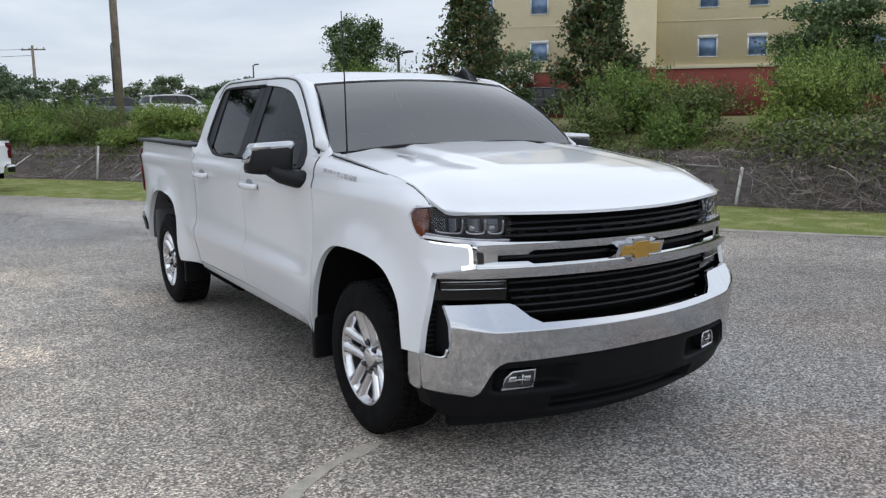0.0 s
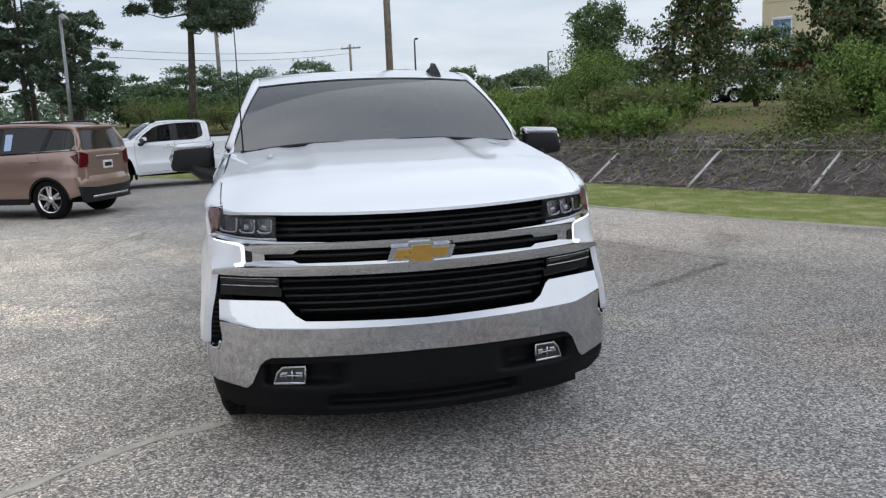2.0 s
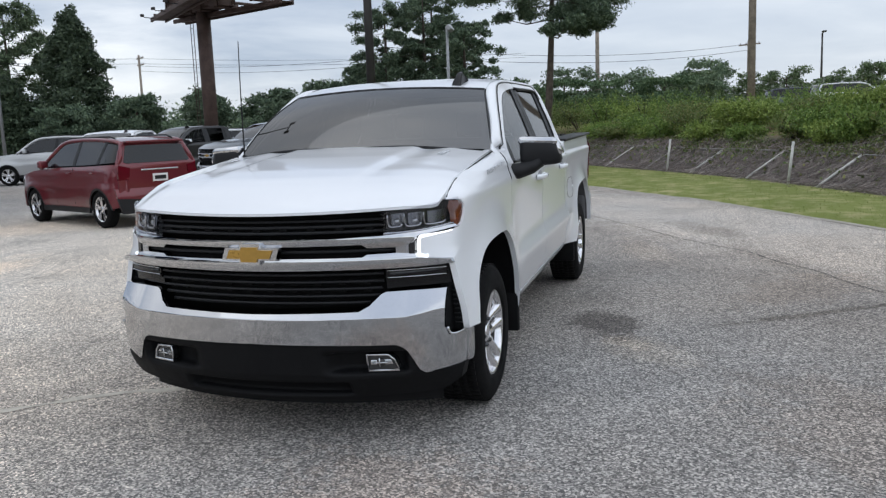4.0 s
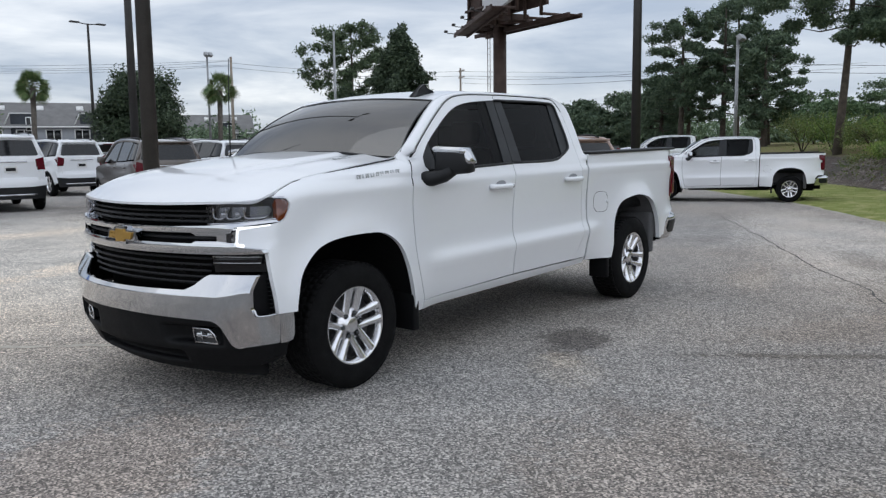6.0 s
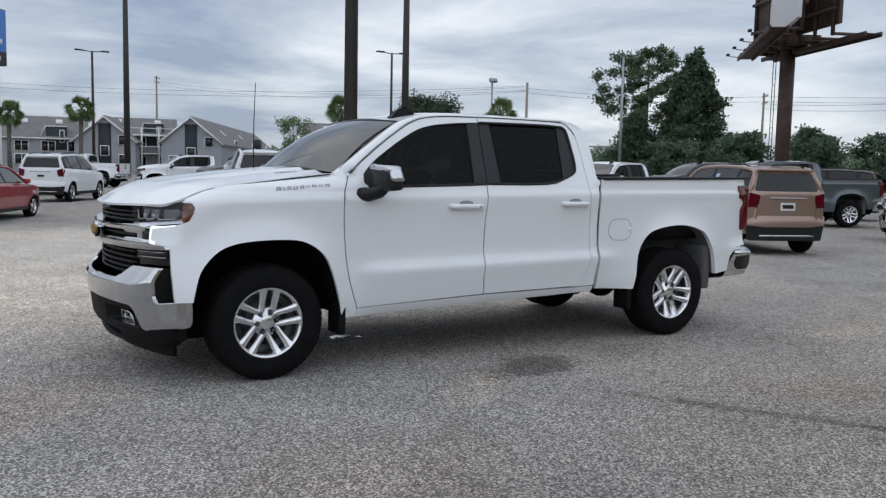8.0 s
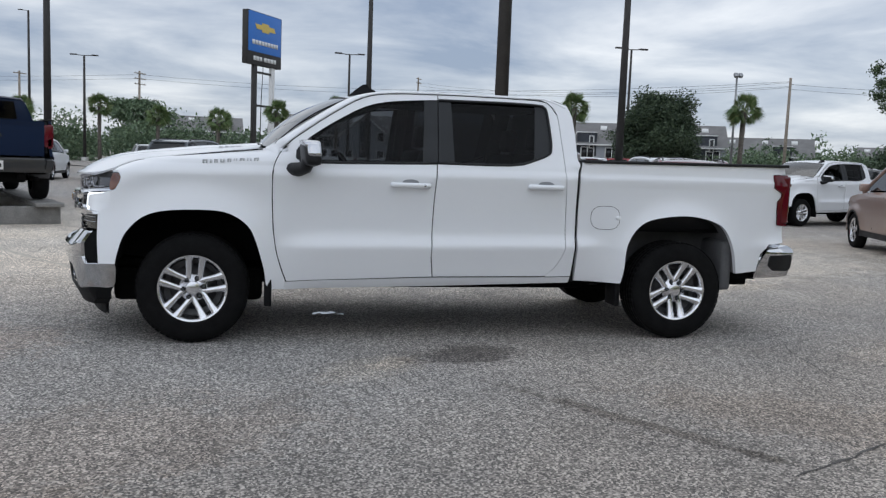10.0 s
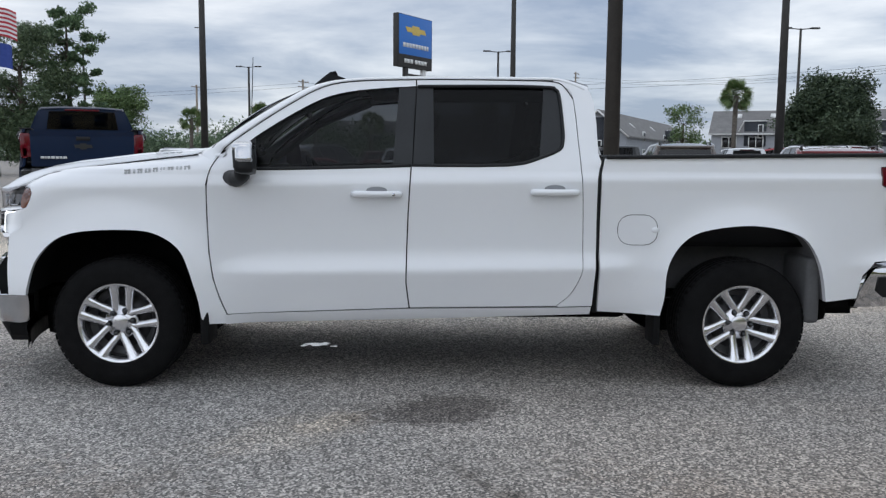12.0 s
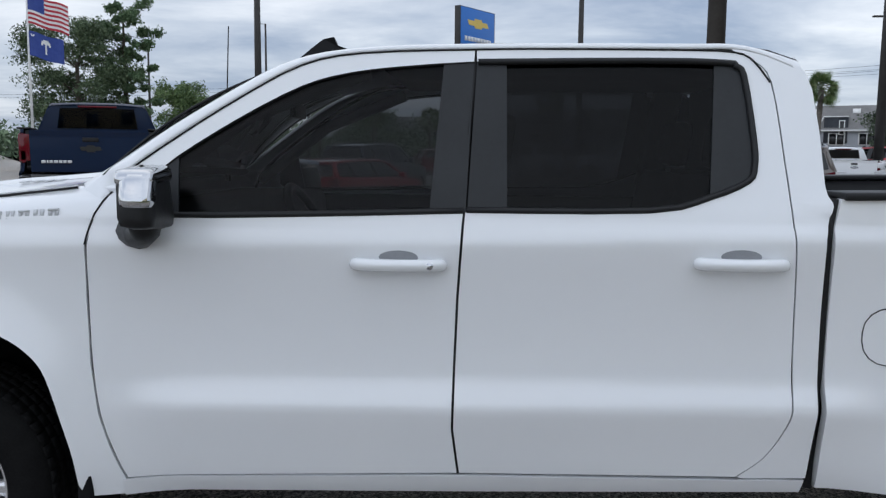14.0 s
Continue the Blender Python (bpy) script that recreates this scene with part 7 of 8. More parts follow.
# ---- poles, lamps, wires ----
def light_pole(x, y, h, r, arms, label, base=0.0, material=None, z=0.0):
    """Tapered lot pole; arms: 0 none, 1 one head, 2 two heads in a T."""
    root = thing("light_pole", pose(x, y, z), label, "light pole", "light poles")
    bm = bmesh.new()
    tube(bm, [(0, 0, base), (0, 0, h * 0.5), (0, 0, h)], [r, r * 0.85, r * 0.62], 14)
    part("pole", bm, material or POLE_DARK, root)
    if base:
        bm = bmesh.new()
        spin(bm, [(0.001, base), (0.30, base), (0.33, base - 0.03), (0.33, 0.0)], 24, "z")
        part("concrete_base", bm, CONCRETE, root, "pale concrete pole base")
        bm = bmesh.new()
        box(bm, (-r - 0.03, -r - 0.03, base), (r + 0.03, r + 0.03, base + 0.03), 0.01)
        part("base_plate", bm, material or POLE_DARK, root)
    for s in ((1, -1) if arms == 2 else (1,) if arms == 1 else ()):
        bm = bmesh.new()
        tube(bm, [(0, 0, h - 0.05), (s * 0.9, 0, h + 0.02)], 0.04, 6)
        part("arm", bm, material or POLE_DARK, root)
        bm = bmesh.new()
        lo, hi = sorted((s * 0.7, s * 1.35))
        box(bm, (lo, -0.16, h - 0.02), (hi, 0.16, h + 0.09), 0.03)
        part("lamp_head", bm, POLE_DARK, root)
    return root


light_pole(-5.3, -9.7, 13, 0.150, 2, "thick dark steel light pole on a pale concrete base", 0.62)
light_pole(-26.6, -10.1, 13, 0.19, 2, "tall dark steel light pole", 0.5)
light_pole(-16.9, -29.4, 13, 0.19, 2, "tall dark steel light pole", 0.5)
light_pole(-7.6, -48.9, 15, 0.20, 2, "tall dark steel light pole", 0.5)
light_pole(11.1, -44.1, 15, 0.22, 2, "tall dark steel light pole", 0.5)
for x, y, h, r in ((-29.0, -54.9, 10.7, 0.13), (-8.5, -69.9, 10.7, 0.14), (16.8, -85, 10.7, 0.16)):
    light_pole(x, y, h, r, 2, "dark light pole with two flat lamp heads", 0.4)
for x, y, h in ((31.6, -124.6, 20.5), (52.6, -131.4, 18.8)):
    light_pole(x, y, h, 0.22, 1, "dark light pole with one lamp head", 0.4)
for x, y, h, z in ((-73.5, 12.3, 6.7, 1.4), (-83.6, 28.5, 5.9, 1.4), (-36.0, 19.5, 3.6, 1.35)):
    light_pole(x, y, h, 0.11, 1, "slim dark lamp post with one flat head", 0, None, z)


def flood_pole(x, y, h, material, label):
    root = thing("flood_light_pole", pose(x, y, 0), label, "light pole", "flood light poles")
    bm = bmesh.new()
    tube(bm, [(0, 0, 0), (0, 0, h)], [0.10, 0.065], 10)
    part("pole", bm, material, root)
    for q in (-0.17, 0.17):
        bm = bmesh.new()
        box(bm, (-0.14, -0.12, -0.15), (0.14, 0.12, 0.15), 0.04, Matrix.Translation((q, 0.15, h - 0.05)) @ Matrix.Rotation(radians(35), 4, "X"))
        part("flood_head", bm, GALV, root)
    return root


flood_pole(-33.2, -46.5, 8.2, GALV, "grey pole with boxy flood lights")
flood_pole(-37.2, -10.0, 6.5, GALV, "grey pole with boxy flood lights")


def utility_pole(x, y, h, r, arms, label, z=0.0, lean=0.0):
    root = thing("utility_pole", pose(x, y, z, lean, lean), label, "utility pole", "utility poles")
    bm = bmesh.new()
    tube(bm, [(0, 0, 0), (0.02, 0, h * 0.5), (0, 0, h)], [r, r * 0.88, r * 0.72], 12)
    part("pole", bm, WOODPOLE, root)
    for k in range(arms):
        zz = h - 0.35 - 0.75 * k
        bm = bmesh.new()
        box(bm, (-1.1, 0.08, zz - 0.06), (1.1, 0.18, zz + 0.06), 0.01, Matrix.Rotation(radians(55), 4, "Z"))
        part("crossarm", bm, WOODPOLE, root)
        for q in (-0.95, -0.35, 0.35, 0.95):
            bm = bmesh.new()
            p = Matrix.Rotation(radians(55), 4, "Z") @ Vector((q, 0.13, zz))
            tube(bm, [p, p + Vector((0, 0, 0.18))], 0.045, 6)
            part("insulator", bm, GALV, root)
    return root


utility_pole(-31.1, 4.2, 14, 0.155, 0, "tall plain wooden utility pole behind the hedge", 1.2)
utility_pole(-79.0, 6.8, 6.9, 0.16, 1, "wooden utility pole with one crossarm", 1.4)
utility_pole(-77.7, -57.9, 10.8, 0.16, 2, "wooden utility pole with two crossarms")
utility_pole(-59.4, -78.2, 12.3, 0.20, 0, "dark wooden utility pole")
utility_pole(-52.3, -4.1, 9.0, 0.15, 0, "wooden pole with a small lamp and a pale sign", 0.8)
utility_pole(-57.0, -15.0, 7.0, 0.15, 1, "wooden utility pole among the pines")
utility_pole(16.0, -120, 12.5, 0.20, 3, "wooden utility pole with three crossarms")
utility_pole(33.0, -125, 12.0, 0.20, 1, "wooden utility pole with a crossarm")
utility_pole(-30.0, -150, 17.0, 0.20, 2, "wooden utility pole with two crossarms")
light_pole(-52.0, -53.0, 12.2, 0.15, 0, "pale grey pole in front of the tall pine", 0, GALV)
for a, b, z0, z1, sag in (((-77.7, -57.9), (-59.4, -78.2), 10.4, 11.6, 0.5), ((-59.4, -78.2), (-30, -150), 11.8, 16, 1.5), ((-77.7, -57.9), (-57, -15), 9.6, 7.2, 0.6), ((-57, -15), (-79, 6.8), 7.0, 8.0, 0.6), ((-59.4, -78.2), (16, -120), 11.9, 12, 1.6), ((16, -120), (120, -150), 12, 12, 1.5), ((-77.7, -57.9), (-110, -20), 10.4, 11, 0.5), ((-31.1, 4.2), (-52.3, -4.1), 13, 9, 0.4)):
    wire = thing("wire", pose(*a, 0), "thin black overhead power wire", "power line", "overhead wires")
    for dz in (0, -0.55):
        bm = bmesh.new()
        pts = []
        for k in range(13):
            t = k / 12
            pts.append((a[0] + (b[0] - a[0]) * t - a[0], a[1] + (b[1] - a[1]) * t - a[1], z0 + (z1 - z0) * t - sag * 4 * t * (1 - t) + dz))
        tube(bm, pts, 0.020, 4)
        part("strand", bm, BLACK, wire)

# ---- dealer sign ----
SIGNBLUE = plain("sign_blue", (0.018, 0.16, 0.56), 0.35, 0, 0.05)
sign = thing("roadside_sign", pose(-0.8, -78, 0, 0, 0, 57) @ Matrix.Diagonal((1.8, 1, 1, 1)), "tall blue and black sign with a gold emblem on two posts", "sign")
for x in (-1.0, 0.75):
    bm = bmesh.new()
    box(bm, (x - 0.16, -0.16, 0), (x + 0.16, 0.16, 10.4), 0.02)
    part("post", bm, WHITEPLASTIC if x < 0 else POLE_DARK, sign)
for z in (6.0, 9.2):
    bm = bmesh.new()
    box(bm, (-1.0, -0.1, z), (0.75, 0.1, z + 0.2), 0.02)
    part("crosspiece", bm, POLE_DARK, sign)
bm = bmesh.new()
box(bm, (-1.68, -0.30, 9.95), (1.68, 0.30, 14.95), 0.04)
part("cabinet", bm, POLE_DARK, sign)
bm = bmesh.new()
box(bm, (-1.60, 0.28, 11.15), (1.60, 0.33, 14.88), 0.01)
part("face", bm, SIGNBLUE, sign, "blue sign face")
shape = [(-1.0, -0.32), (-0.86, 0.14), (-0.36, 0.14), (-0.32, 0.34), (0.34, 0.34), (0.38, 0.14), (1.0, 0.14), (0.86, -0.32), (0.36, -0.32), (0.32, -0.52), (-0.34, -0.52), (-0.38, -0.32)]
bm = sheet([(x, 13.65 + z) for x, z in shape], lambda x, z: (x, 0.36, z), [], [], (0, -1, 0), 0.05)
part("emblem", bm, plain("sign_gold", (0.70, 0.50, 0.10), 0.4), sign, "gold emblem")
bm = bmesh.new()
writing_bars(bm, (1.25, 0.335, 11.85), (-1, 0, 0), (0, 0, 1), 2.5, 0.42, [4, 1, 4, 1, 4, 1, 4, 1, 4, 1, 4, 1, 4, 1, 4, 1, 3], 0.02)
part("lettering_bars", bm, WHITEPLASTIC, sign, "white bars of lettering")
bm = bmesh.new()
writing_bars(bm, (1.1, 0.31, 10.35), (-1, 0, 0), (0, 0, 1), 2.2, 0.40, [3, 1, 4, 1, 4, 3, 4, 1, 4, 1, 4, 1, 4], 0.03)
part("lettering_bars", bm, WHITEPLASTIC, sign, "white bars of lettering")

# ---- billboard ----
bill = thing("billboard", pose(-38.5, -24.8, 0), "tall brown steel billboard with two faces on a single column", "billboard")
bm = bmesh.new()
tube(bm, [(0, 0, -0.2), (0, 0, 8.9)], 0.40, 20)
part("column", bm, RUST, bill)
bm = bmesh.new()
for q in (-0.30, -0.12):
    tube(bm, [(0.42, q - 0.3, 0.5), (0.42, q - 0.3, 8.2)], 0.022, 5)
for k in range(23):
    tube(bm, [(0.42, -0.60, 0.8 + 0.34 * k), (0.42, -0.42, 0.8 + 0.34 * k)], 0.012, 4)
part("ladder", bm, RUST, bill)
BOARD = plain("billboard_face", (0.66, 0.67, 0.69), 0.6)
# each face: far end, near end, the way outwards from the board
for a, b, out, face in (((-0.2, -3.1), (7.2, 5.0), -1, BOARD), ((-1.6, -2.6), (2.3, 6.5), 1, RUST)):
    a, b = Vector(a), Vector(b)
    d = (b - a).normalized()
    n = Vector((-d.y, d.x)) * out
    ln = (b - a).length
    m = Matrix(((d.x, n.x, 0, a.x), (d.y, n.y, 0, a.y), (0, 0, 1, 0), (0, 0, 0, 1)))
    bm = bmesh.new()
    box(bm, (0, -0.42, 8.28), (ln, 0.42, 8.34), 0.0, m)
    for q in (-0.40, 0.40):
        box(bm, (0, q - 0.05, 8.18), (ln, q + 0.05, 8.42), 0.01, m)
    part("walkway", bm, RUST, bill)
    bm = bmesh.new()
    box(bm, (0.5, -1.15, 8.95), (ln - 1.1, -0.95, 13.6), 0.02, m)
    part("panel", bm, face, bill)
    for k in range(6):
        bm = bmesh.new()
        x = 0.7 + (ln - 2.1) * k / 5
        box(bm, (x - 0.06, -1.32, 8.4), (x + 0.06, -1.16, 13.4), 0.0, m)
        box(bm, (x - 0.05, -1.30, 8.42), (x + 0.05, 0.40, 8.56), 0.0, m)
        part("upright", bm, RUST, bill)
    for z in (9.6, 11.2, 12.8):
        bm = bmesh.new()
        box(bm, (0.5, -1.42, z), (ln - 1.1, -1.30, z + 0.14), 0.0, m)
        part("stringer", bm, RUST, bill)
    for k in range(4):
        bm = bmesh.new()
        x = 0.8 + (ln - 2.4) * k / 3
        tube(bm, [m @ Vector((x, 0.4, 8.3)), m @ Vector((x, 0.95, 8.34)), m @ Vector((x, 1.05, 8.42))], 0.025, 5)
        box(bm, (x - 0.16, 0.98, 8.38), (x + 0.16, 1.16, 8.50), 0.02, m)
        part("sign_light", bm, POLE_DARK, bill)
bm = bmesh.new()
for y in (-1.4, 0.2, 1.8):
    box(bm, (-1.2 + 0.3 * y, y - 0.14, 8.50), (2.2 + 0.75 * y, y + 0.14, 8.84), 0.02)
box(bm, (-0.55, -2.6, 8.55), (0.55, 2.6, 8.90), 0.02, Matrix.Rotation(radians(-28), 4, "Z"))
part("cross_frame", bm, RUST, bill)

# ---- flags ----
flagpole = thing("flagpole", pose(19.9, -35.9, 0), "white flagpole with two flags", "flagpole")
bm = bmesh.new()
tube(bm, [(0, 0, 0), (0, 0, 11)], [0.07, 0.04], 10)
part("pole", bm, WHITEPLASTIC, flagpole)


def flag_strip(bm, z0, z1, u0, u1, top):
    n = 10
    for a, b in zip(steps(u0, u1, n), steps(u0, u1, n)[1:]):
        q = []
        for u, z in ((a, z0), (b, z0), (b, z1), (a, z1)):
            q.append(bm.verts.new((-u * 0.95, 0.10 * math.sin(u * 3.5) + 0.02, top - z - 0.28 * u + 0.03 * math.sin(u * 5))))
        bm.faces.new(q)


FLAGRED, FLAGWHITE, FLAGBLUE = plain("flag_red", (0.42, 0.03, 0.05), 0.8), plain("flag_white", (0.7, 0.7, 0.7), 0.8), plain("flag_blue", (0.03, 0.06, 0.26), 0.8)
f1 = thing("flag", pose(19.85, -35.9, 0), "red, white and blue striped flag hanging from a pole", "flag", "flags")
for col, odd in ((FLAGRED, 0), (FLAGWHITE, 1)):
    bm = bmesh.new()
    for k in range(odd, 13, 2):
        flag_strip(bm, k * 0.105, (k + 1) * 0.105, 0.85 if k < 7 else 0.0, 2.1, 8.75)
    part("stripes", bm, col, f1)
bm = bmesh.new()
flag_strip(bm, 0, 0.735, 0, 0.85, 8.752)
part("canton", bm, FLAGBLUE, f1)
f2 = thing("flag", pose(19.85, -35.9, 0), "dark blue flag with a pale device", "flag", "flags")
bm = bmesh.new()
flag_strip(bm, 0, 1.15, 0, 1.75, 7.05)
part("field", bm, FLAGBLUE, f2)
bm = bmesh.new()
for z0, z1, u0, u1 in ((0.42, 0.88, 0.83, 0.90), (0.30, 0.42, 0.68, 1.05), (0.22, 0.32, 0.76, 0.98), (0.40, 0.50, 0.66, 0.74), (0.40, 0.50, 0.99, 1.07), (0.20, 0.26, 0.16, 0.30), (0.14, 0.22, 0.12, 0.18), (0.14, 0.22, 0.28, 0.34)):
    flag_strip(bm, z0, z1, u0, u1, 7.06)
for v in bm.verts:
    v.co.y += 0.02
part("device", bm, FLAGWHITE, f2)

# ---- hotel on the higher ground ----
CREAM = plain("cream_stucco", (0.90, 0.785, 0.54), 0.9, 0, 0.05, 0.6, bump=0.3, bscale=30)
CREAM2 = plain("pale_trim_stucco", (0.66, 0.58, 0.42), 0.9, 0, 0.05, 1.0)
BRICK = plain("red_brown_stucco", (0.24, 0.06, 0.047), 0.9, 0, 0.10, 0.8, bump=0.3, bscale=30)
m = Mat("hotel_glass")
m.put(Base_Color=m.ramp(m.noise(0.8, 2), (0.4, (0.07, 0.13, 0.24)), (0.6, (0.16, 0.26, 0.42))), Roughness=0.06, Metallic=0.0, Coat_Weight=1.0)
HOTELGLASS = m.m
hotel = thing("hotel", pose(-44.5, 29.7, 1.45, 0, 0, 44.6), "cream stucco hotel with a dark red ground floor", "hotel")
bm = bmesh.new()
box(bm, (0, 0, 3.1), (46, 14, 15.5), 0.0)
part("upper_wall", bm, CREAM, hotel, "cream stucco wall")
bm = bmesh.new()
box(bm, (-0.05, -0.06, 0), (46.05, 14, 3.1), 0.0)
part("base_wall", bm, BRICK, hotel, "dark red ground-floor wall")
bm = bmesh.new()
box(bm, (-0.12, -0.16, 3.0), (46.1, 14.1, 3.22), 0.02)
part("belt_course", bm, CREAM2, hotel)
for a, b in ((9.8, 12.4), (27, 29.6)):
    bm = bmesh.new()
    box(bm, (a, -0.9, 3.1), (b, 0.0, 15.9), 0.02)
    part("pier", bm, CREAM, hotel, "projecting cream pier")
    bm = bmesh.new()
    box(bm, (a, -0.96, 0), (b, 0.0, 3.1), 0.02)
    part("pier_base", bm, BRICK, hotel)
for z in (5.95, 8.95, 12.0):
    bm = bmesh.new()
    for a, b in ((0, 9.8), (12.4, 27), (29.6, 46)):
        box(bm, (a, -0.05, z), (b, 0.02, z + 0.07), 0.0)
    part("stucco_joint", bm, CREAM2, hotel)
bm = bmesh.new()
box(bm, (-0.3, -0.4, 15.4), (46.3, 14.3, 15.9), 0.02)
part("cornice", bm, CREAM2, hotel)
for u in (1.2, 4.85, 8.2, 15.6, 18.6, 22.2, 25.4, 32, 35.2, 38.6, 42):
    for z in (3.75, 6.8, 9.85, 12.6):
        w = thing("window", Matrix.Translation((u, 0, z)), "", "")
        w.parent = hotel
        bm = bmesh.new()
        for lo, hi in (((-0.62, -0.10, -0.06), (0.62, 0.02, 0.0)), ((-0.62, -0.08, 1.12), (0.62, 0.02, 1.32)), ((-0.62, -0.07, 0), (-0.52, 0.02, 1.12)), ((0.52, -0.07, 0), (0.62, 0.02, 1.12))):
            box(bm, lo, hi)
        part("frame", bm, WHITEPLASTIC, w)
        bm = bmesh.new()
        box(bm, (-0.52, -0.03, 0), (0.52, 0.015, 1.12))
        part("pane", bm, HOTELGLASS, w)
bm = bmesh.new()
box(bm, (14.6, -0.10, 0), (16.4, 0, 1.2))
part("door_recess", bm, UNDER, hotel)
bm = bmesh.new()
box(bm, (-1.5, -5.5, 2.4), (4.5, 0, 2.9), 0.03)
part("porch_roof", bm, WHITEPLASTIC, hotel, "white entrance canopy")
for px in (-1.2, 4.2):
    bm = bmesh.new()
    box(bm, (px - 0.2, -5.3, 0), (px + 0.2, -4.9, 2.4), 0.02)
    part("porch_post", bm, WHITEPLASTIC, hotel)

# ---- grey townhouses ----
SIDING = plain("grey_siding", (0.30, 0.315, 0.34), 0.85, 0, 0.06, 1.5)
ROOFING = plain("grey_shingle", (0.20, 0.197, 0.195), 0.95, 0, 0.15, 1.2, bump=0.4, bscale=20)
DARKSIDE = plain("dark_siding", (0.035, 0.04, 0.05), 0.8)


def townhouse(x, y, rz, w, d, h, ridge, label, balcony=False, dormers=1):
    """Gable towards local +y; w wide, d deep."""
    root = thing("townhouse", pose(x, y, 0, 0, 0, rz), label, "townhouse", "townhouses")
    bm = bmesh.new()
    prof = [(-w / 2, 0), (w / 2, 0), (w / 2, h), (0, ridge), (-w / 2, h)]
    a, b = [bm.verts.new((px, 0, pz)) for px, pz in prof], [bm.verts.new((px, -d, pz)) for px, pz in prof]
    bm.faces.new(a), bm.faces.new(b[::-1])
    for i in range(5):
        bm.faces.new((a[i], a[(i + 1) % 5], b[(i + 1) % 5], b[i]))
    part("wall", bm, SIDING, root, "grey siding wall", False)
    for s in (1, -1):
        bm = bmesh.new()
        o = 0.35
        sl = (ridge - h) / (w / 2)
        p = [(s * (w / 2 + o), h - o * sl), (0, ridge)]
        vs = []
        for zz in (0.06, 0.26):
            vs.append([bm.verts.new((px, py, pz + zz)) for (px, pz), py in ((p[0], 0.4), (p[1], 0.4), (p[1], -d - 0.4), (p[0], -d - 0.4))])
        bm.faces.new(vs[0]), bm.faces.new(vs[1])
        for i in range(4):
            bm.faces.new((vs[0][i], vs[0][(i + 1) % 4], vs[1][(i + 1) % 4], vs[1][i]))
        roof = part("roof", bm, ROOFING, root, "grey shingle roof", False)
        for k in range(3):
            bm = bmesh.new()
            t = 0.45
            c = Vector((s * (w / 2) * (1 - t), -d * (0.2 + 0.28 * k), h + (ridge - h) * t + 0.28))
            box(bm, (-0.5, -0.4, -0.03), (0.5, 0.4, 0.05), 0.0, Matrix.Translation(c) @ Matrix.Rotation(s * math.atan(sl), 4, "Y"))
            part("skylight", bm, WHITEPLASTIC, roof)
        bm = bmesh.new()
        q = Vector((s * (w / 2 + o), 0.42, h - o * sl + 0.1)), Vector((0, 0.42, ridge + 0.1))
        tube(bm, [q[0], q[1]], 0.14, 4)
        part("barge_board", bm, WHITEPLASTIC, roof)
    bm = bmesh.new()
    box(bm, (-0.75, -0.02, h * 0.35), (0.75, 0.06, ridge - (ridge - h) * 0.25), 0.0)
    part("dark_panel", bm, DARKSIDE, root)
    wins = [(-w * 0.3, 1.2), (w * 0.3, 1.2), (-w * 0.3, 3.6), (0.0, h * 0.55)]
    for k, (wx, wz) in enumerate(wins):
        win = thing("window", Matrix.Translation((wx, 0.08, wz)), "", "")
        win.parent = root
        bm = bmesh.new()
        box(bm, (-0.55, -0.05, 0), (0.55, 0.06, 1.3), 0.0)
        part("frame", bm, WHITEPLASTIC, win)
        bm = bmesh.new()
        box(bm, (-0.45, -0.05, 0.1), (0.45, 0.075, 1.2), 0.0)
        part("pane", bm, DARKGLASS2, win)
    for s in (1, -1):
        for k in range(3):
            for wz in (1.2, 3.6):
                yy = -d * (0.2 + 0.3 * k)
                win = thing("window", pose(s * w / 2, yy, wz, 0, 0, -90 * s), "", "")
                win.parent = root
                bm = bmesh.new()
                box(bm, (-0.8, -0.05, 0), (0.8, 0.08, 1.3), 0.0)
                part("frame", bm, WHITEPLASTIC, win)
                bm = bmesh.new()
                box(bm, (-0.68, -0.05, 0.1), (-0.05, 0.095, 1.2), 0.0)
                box(bm, (0.05, -0.05, 0.1), (0.68, 0.095, 1.2), 0.0)
                part("pane", bm, DARKGLASS2, win)
        bm = bmesh.new()
        dz = h - 0.2
        box(bm, (s * w / 2 - 0.9, -d * 0.55 - 1.3, dz), (s * w / 2 + 0.15, -d * 0.55 + 1.3, dz + 1.7), 0.0)
        part("dormer", bm, DARKSIDE, root)
    if balcony:
        for z in (2.7, 5.2):
            bm = bmesh.new()
            box(bm, (-w / 2, 0.05, z), (w / 2, 1.5, z + 0.15))
            part("balcony_floor", bm, WHITEPLASTIC, root)
            bm = bmesh.new()
            for zz in (z + 0.55, z + 1.05):
                box(bm, (-w / 2, 1.42, zz), (w / 2, 1.5, zz + 0.08))
            part("balcony_rail", bm, WHITEPLASTIC, root)
        for px in (-w / 2, -w / 6, w / 6, w / 2 - 0.2):
            bm = bmesh.new()
            box(bm, (px, 1.35, 0), (px + 0.2, 1.55, 6.3))
            part("balcony_post", bm, WHITEPLASTIC, root)
    return root


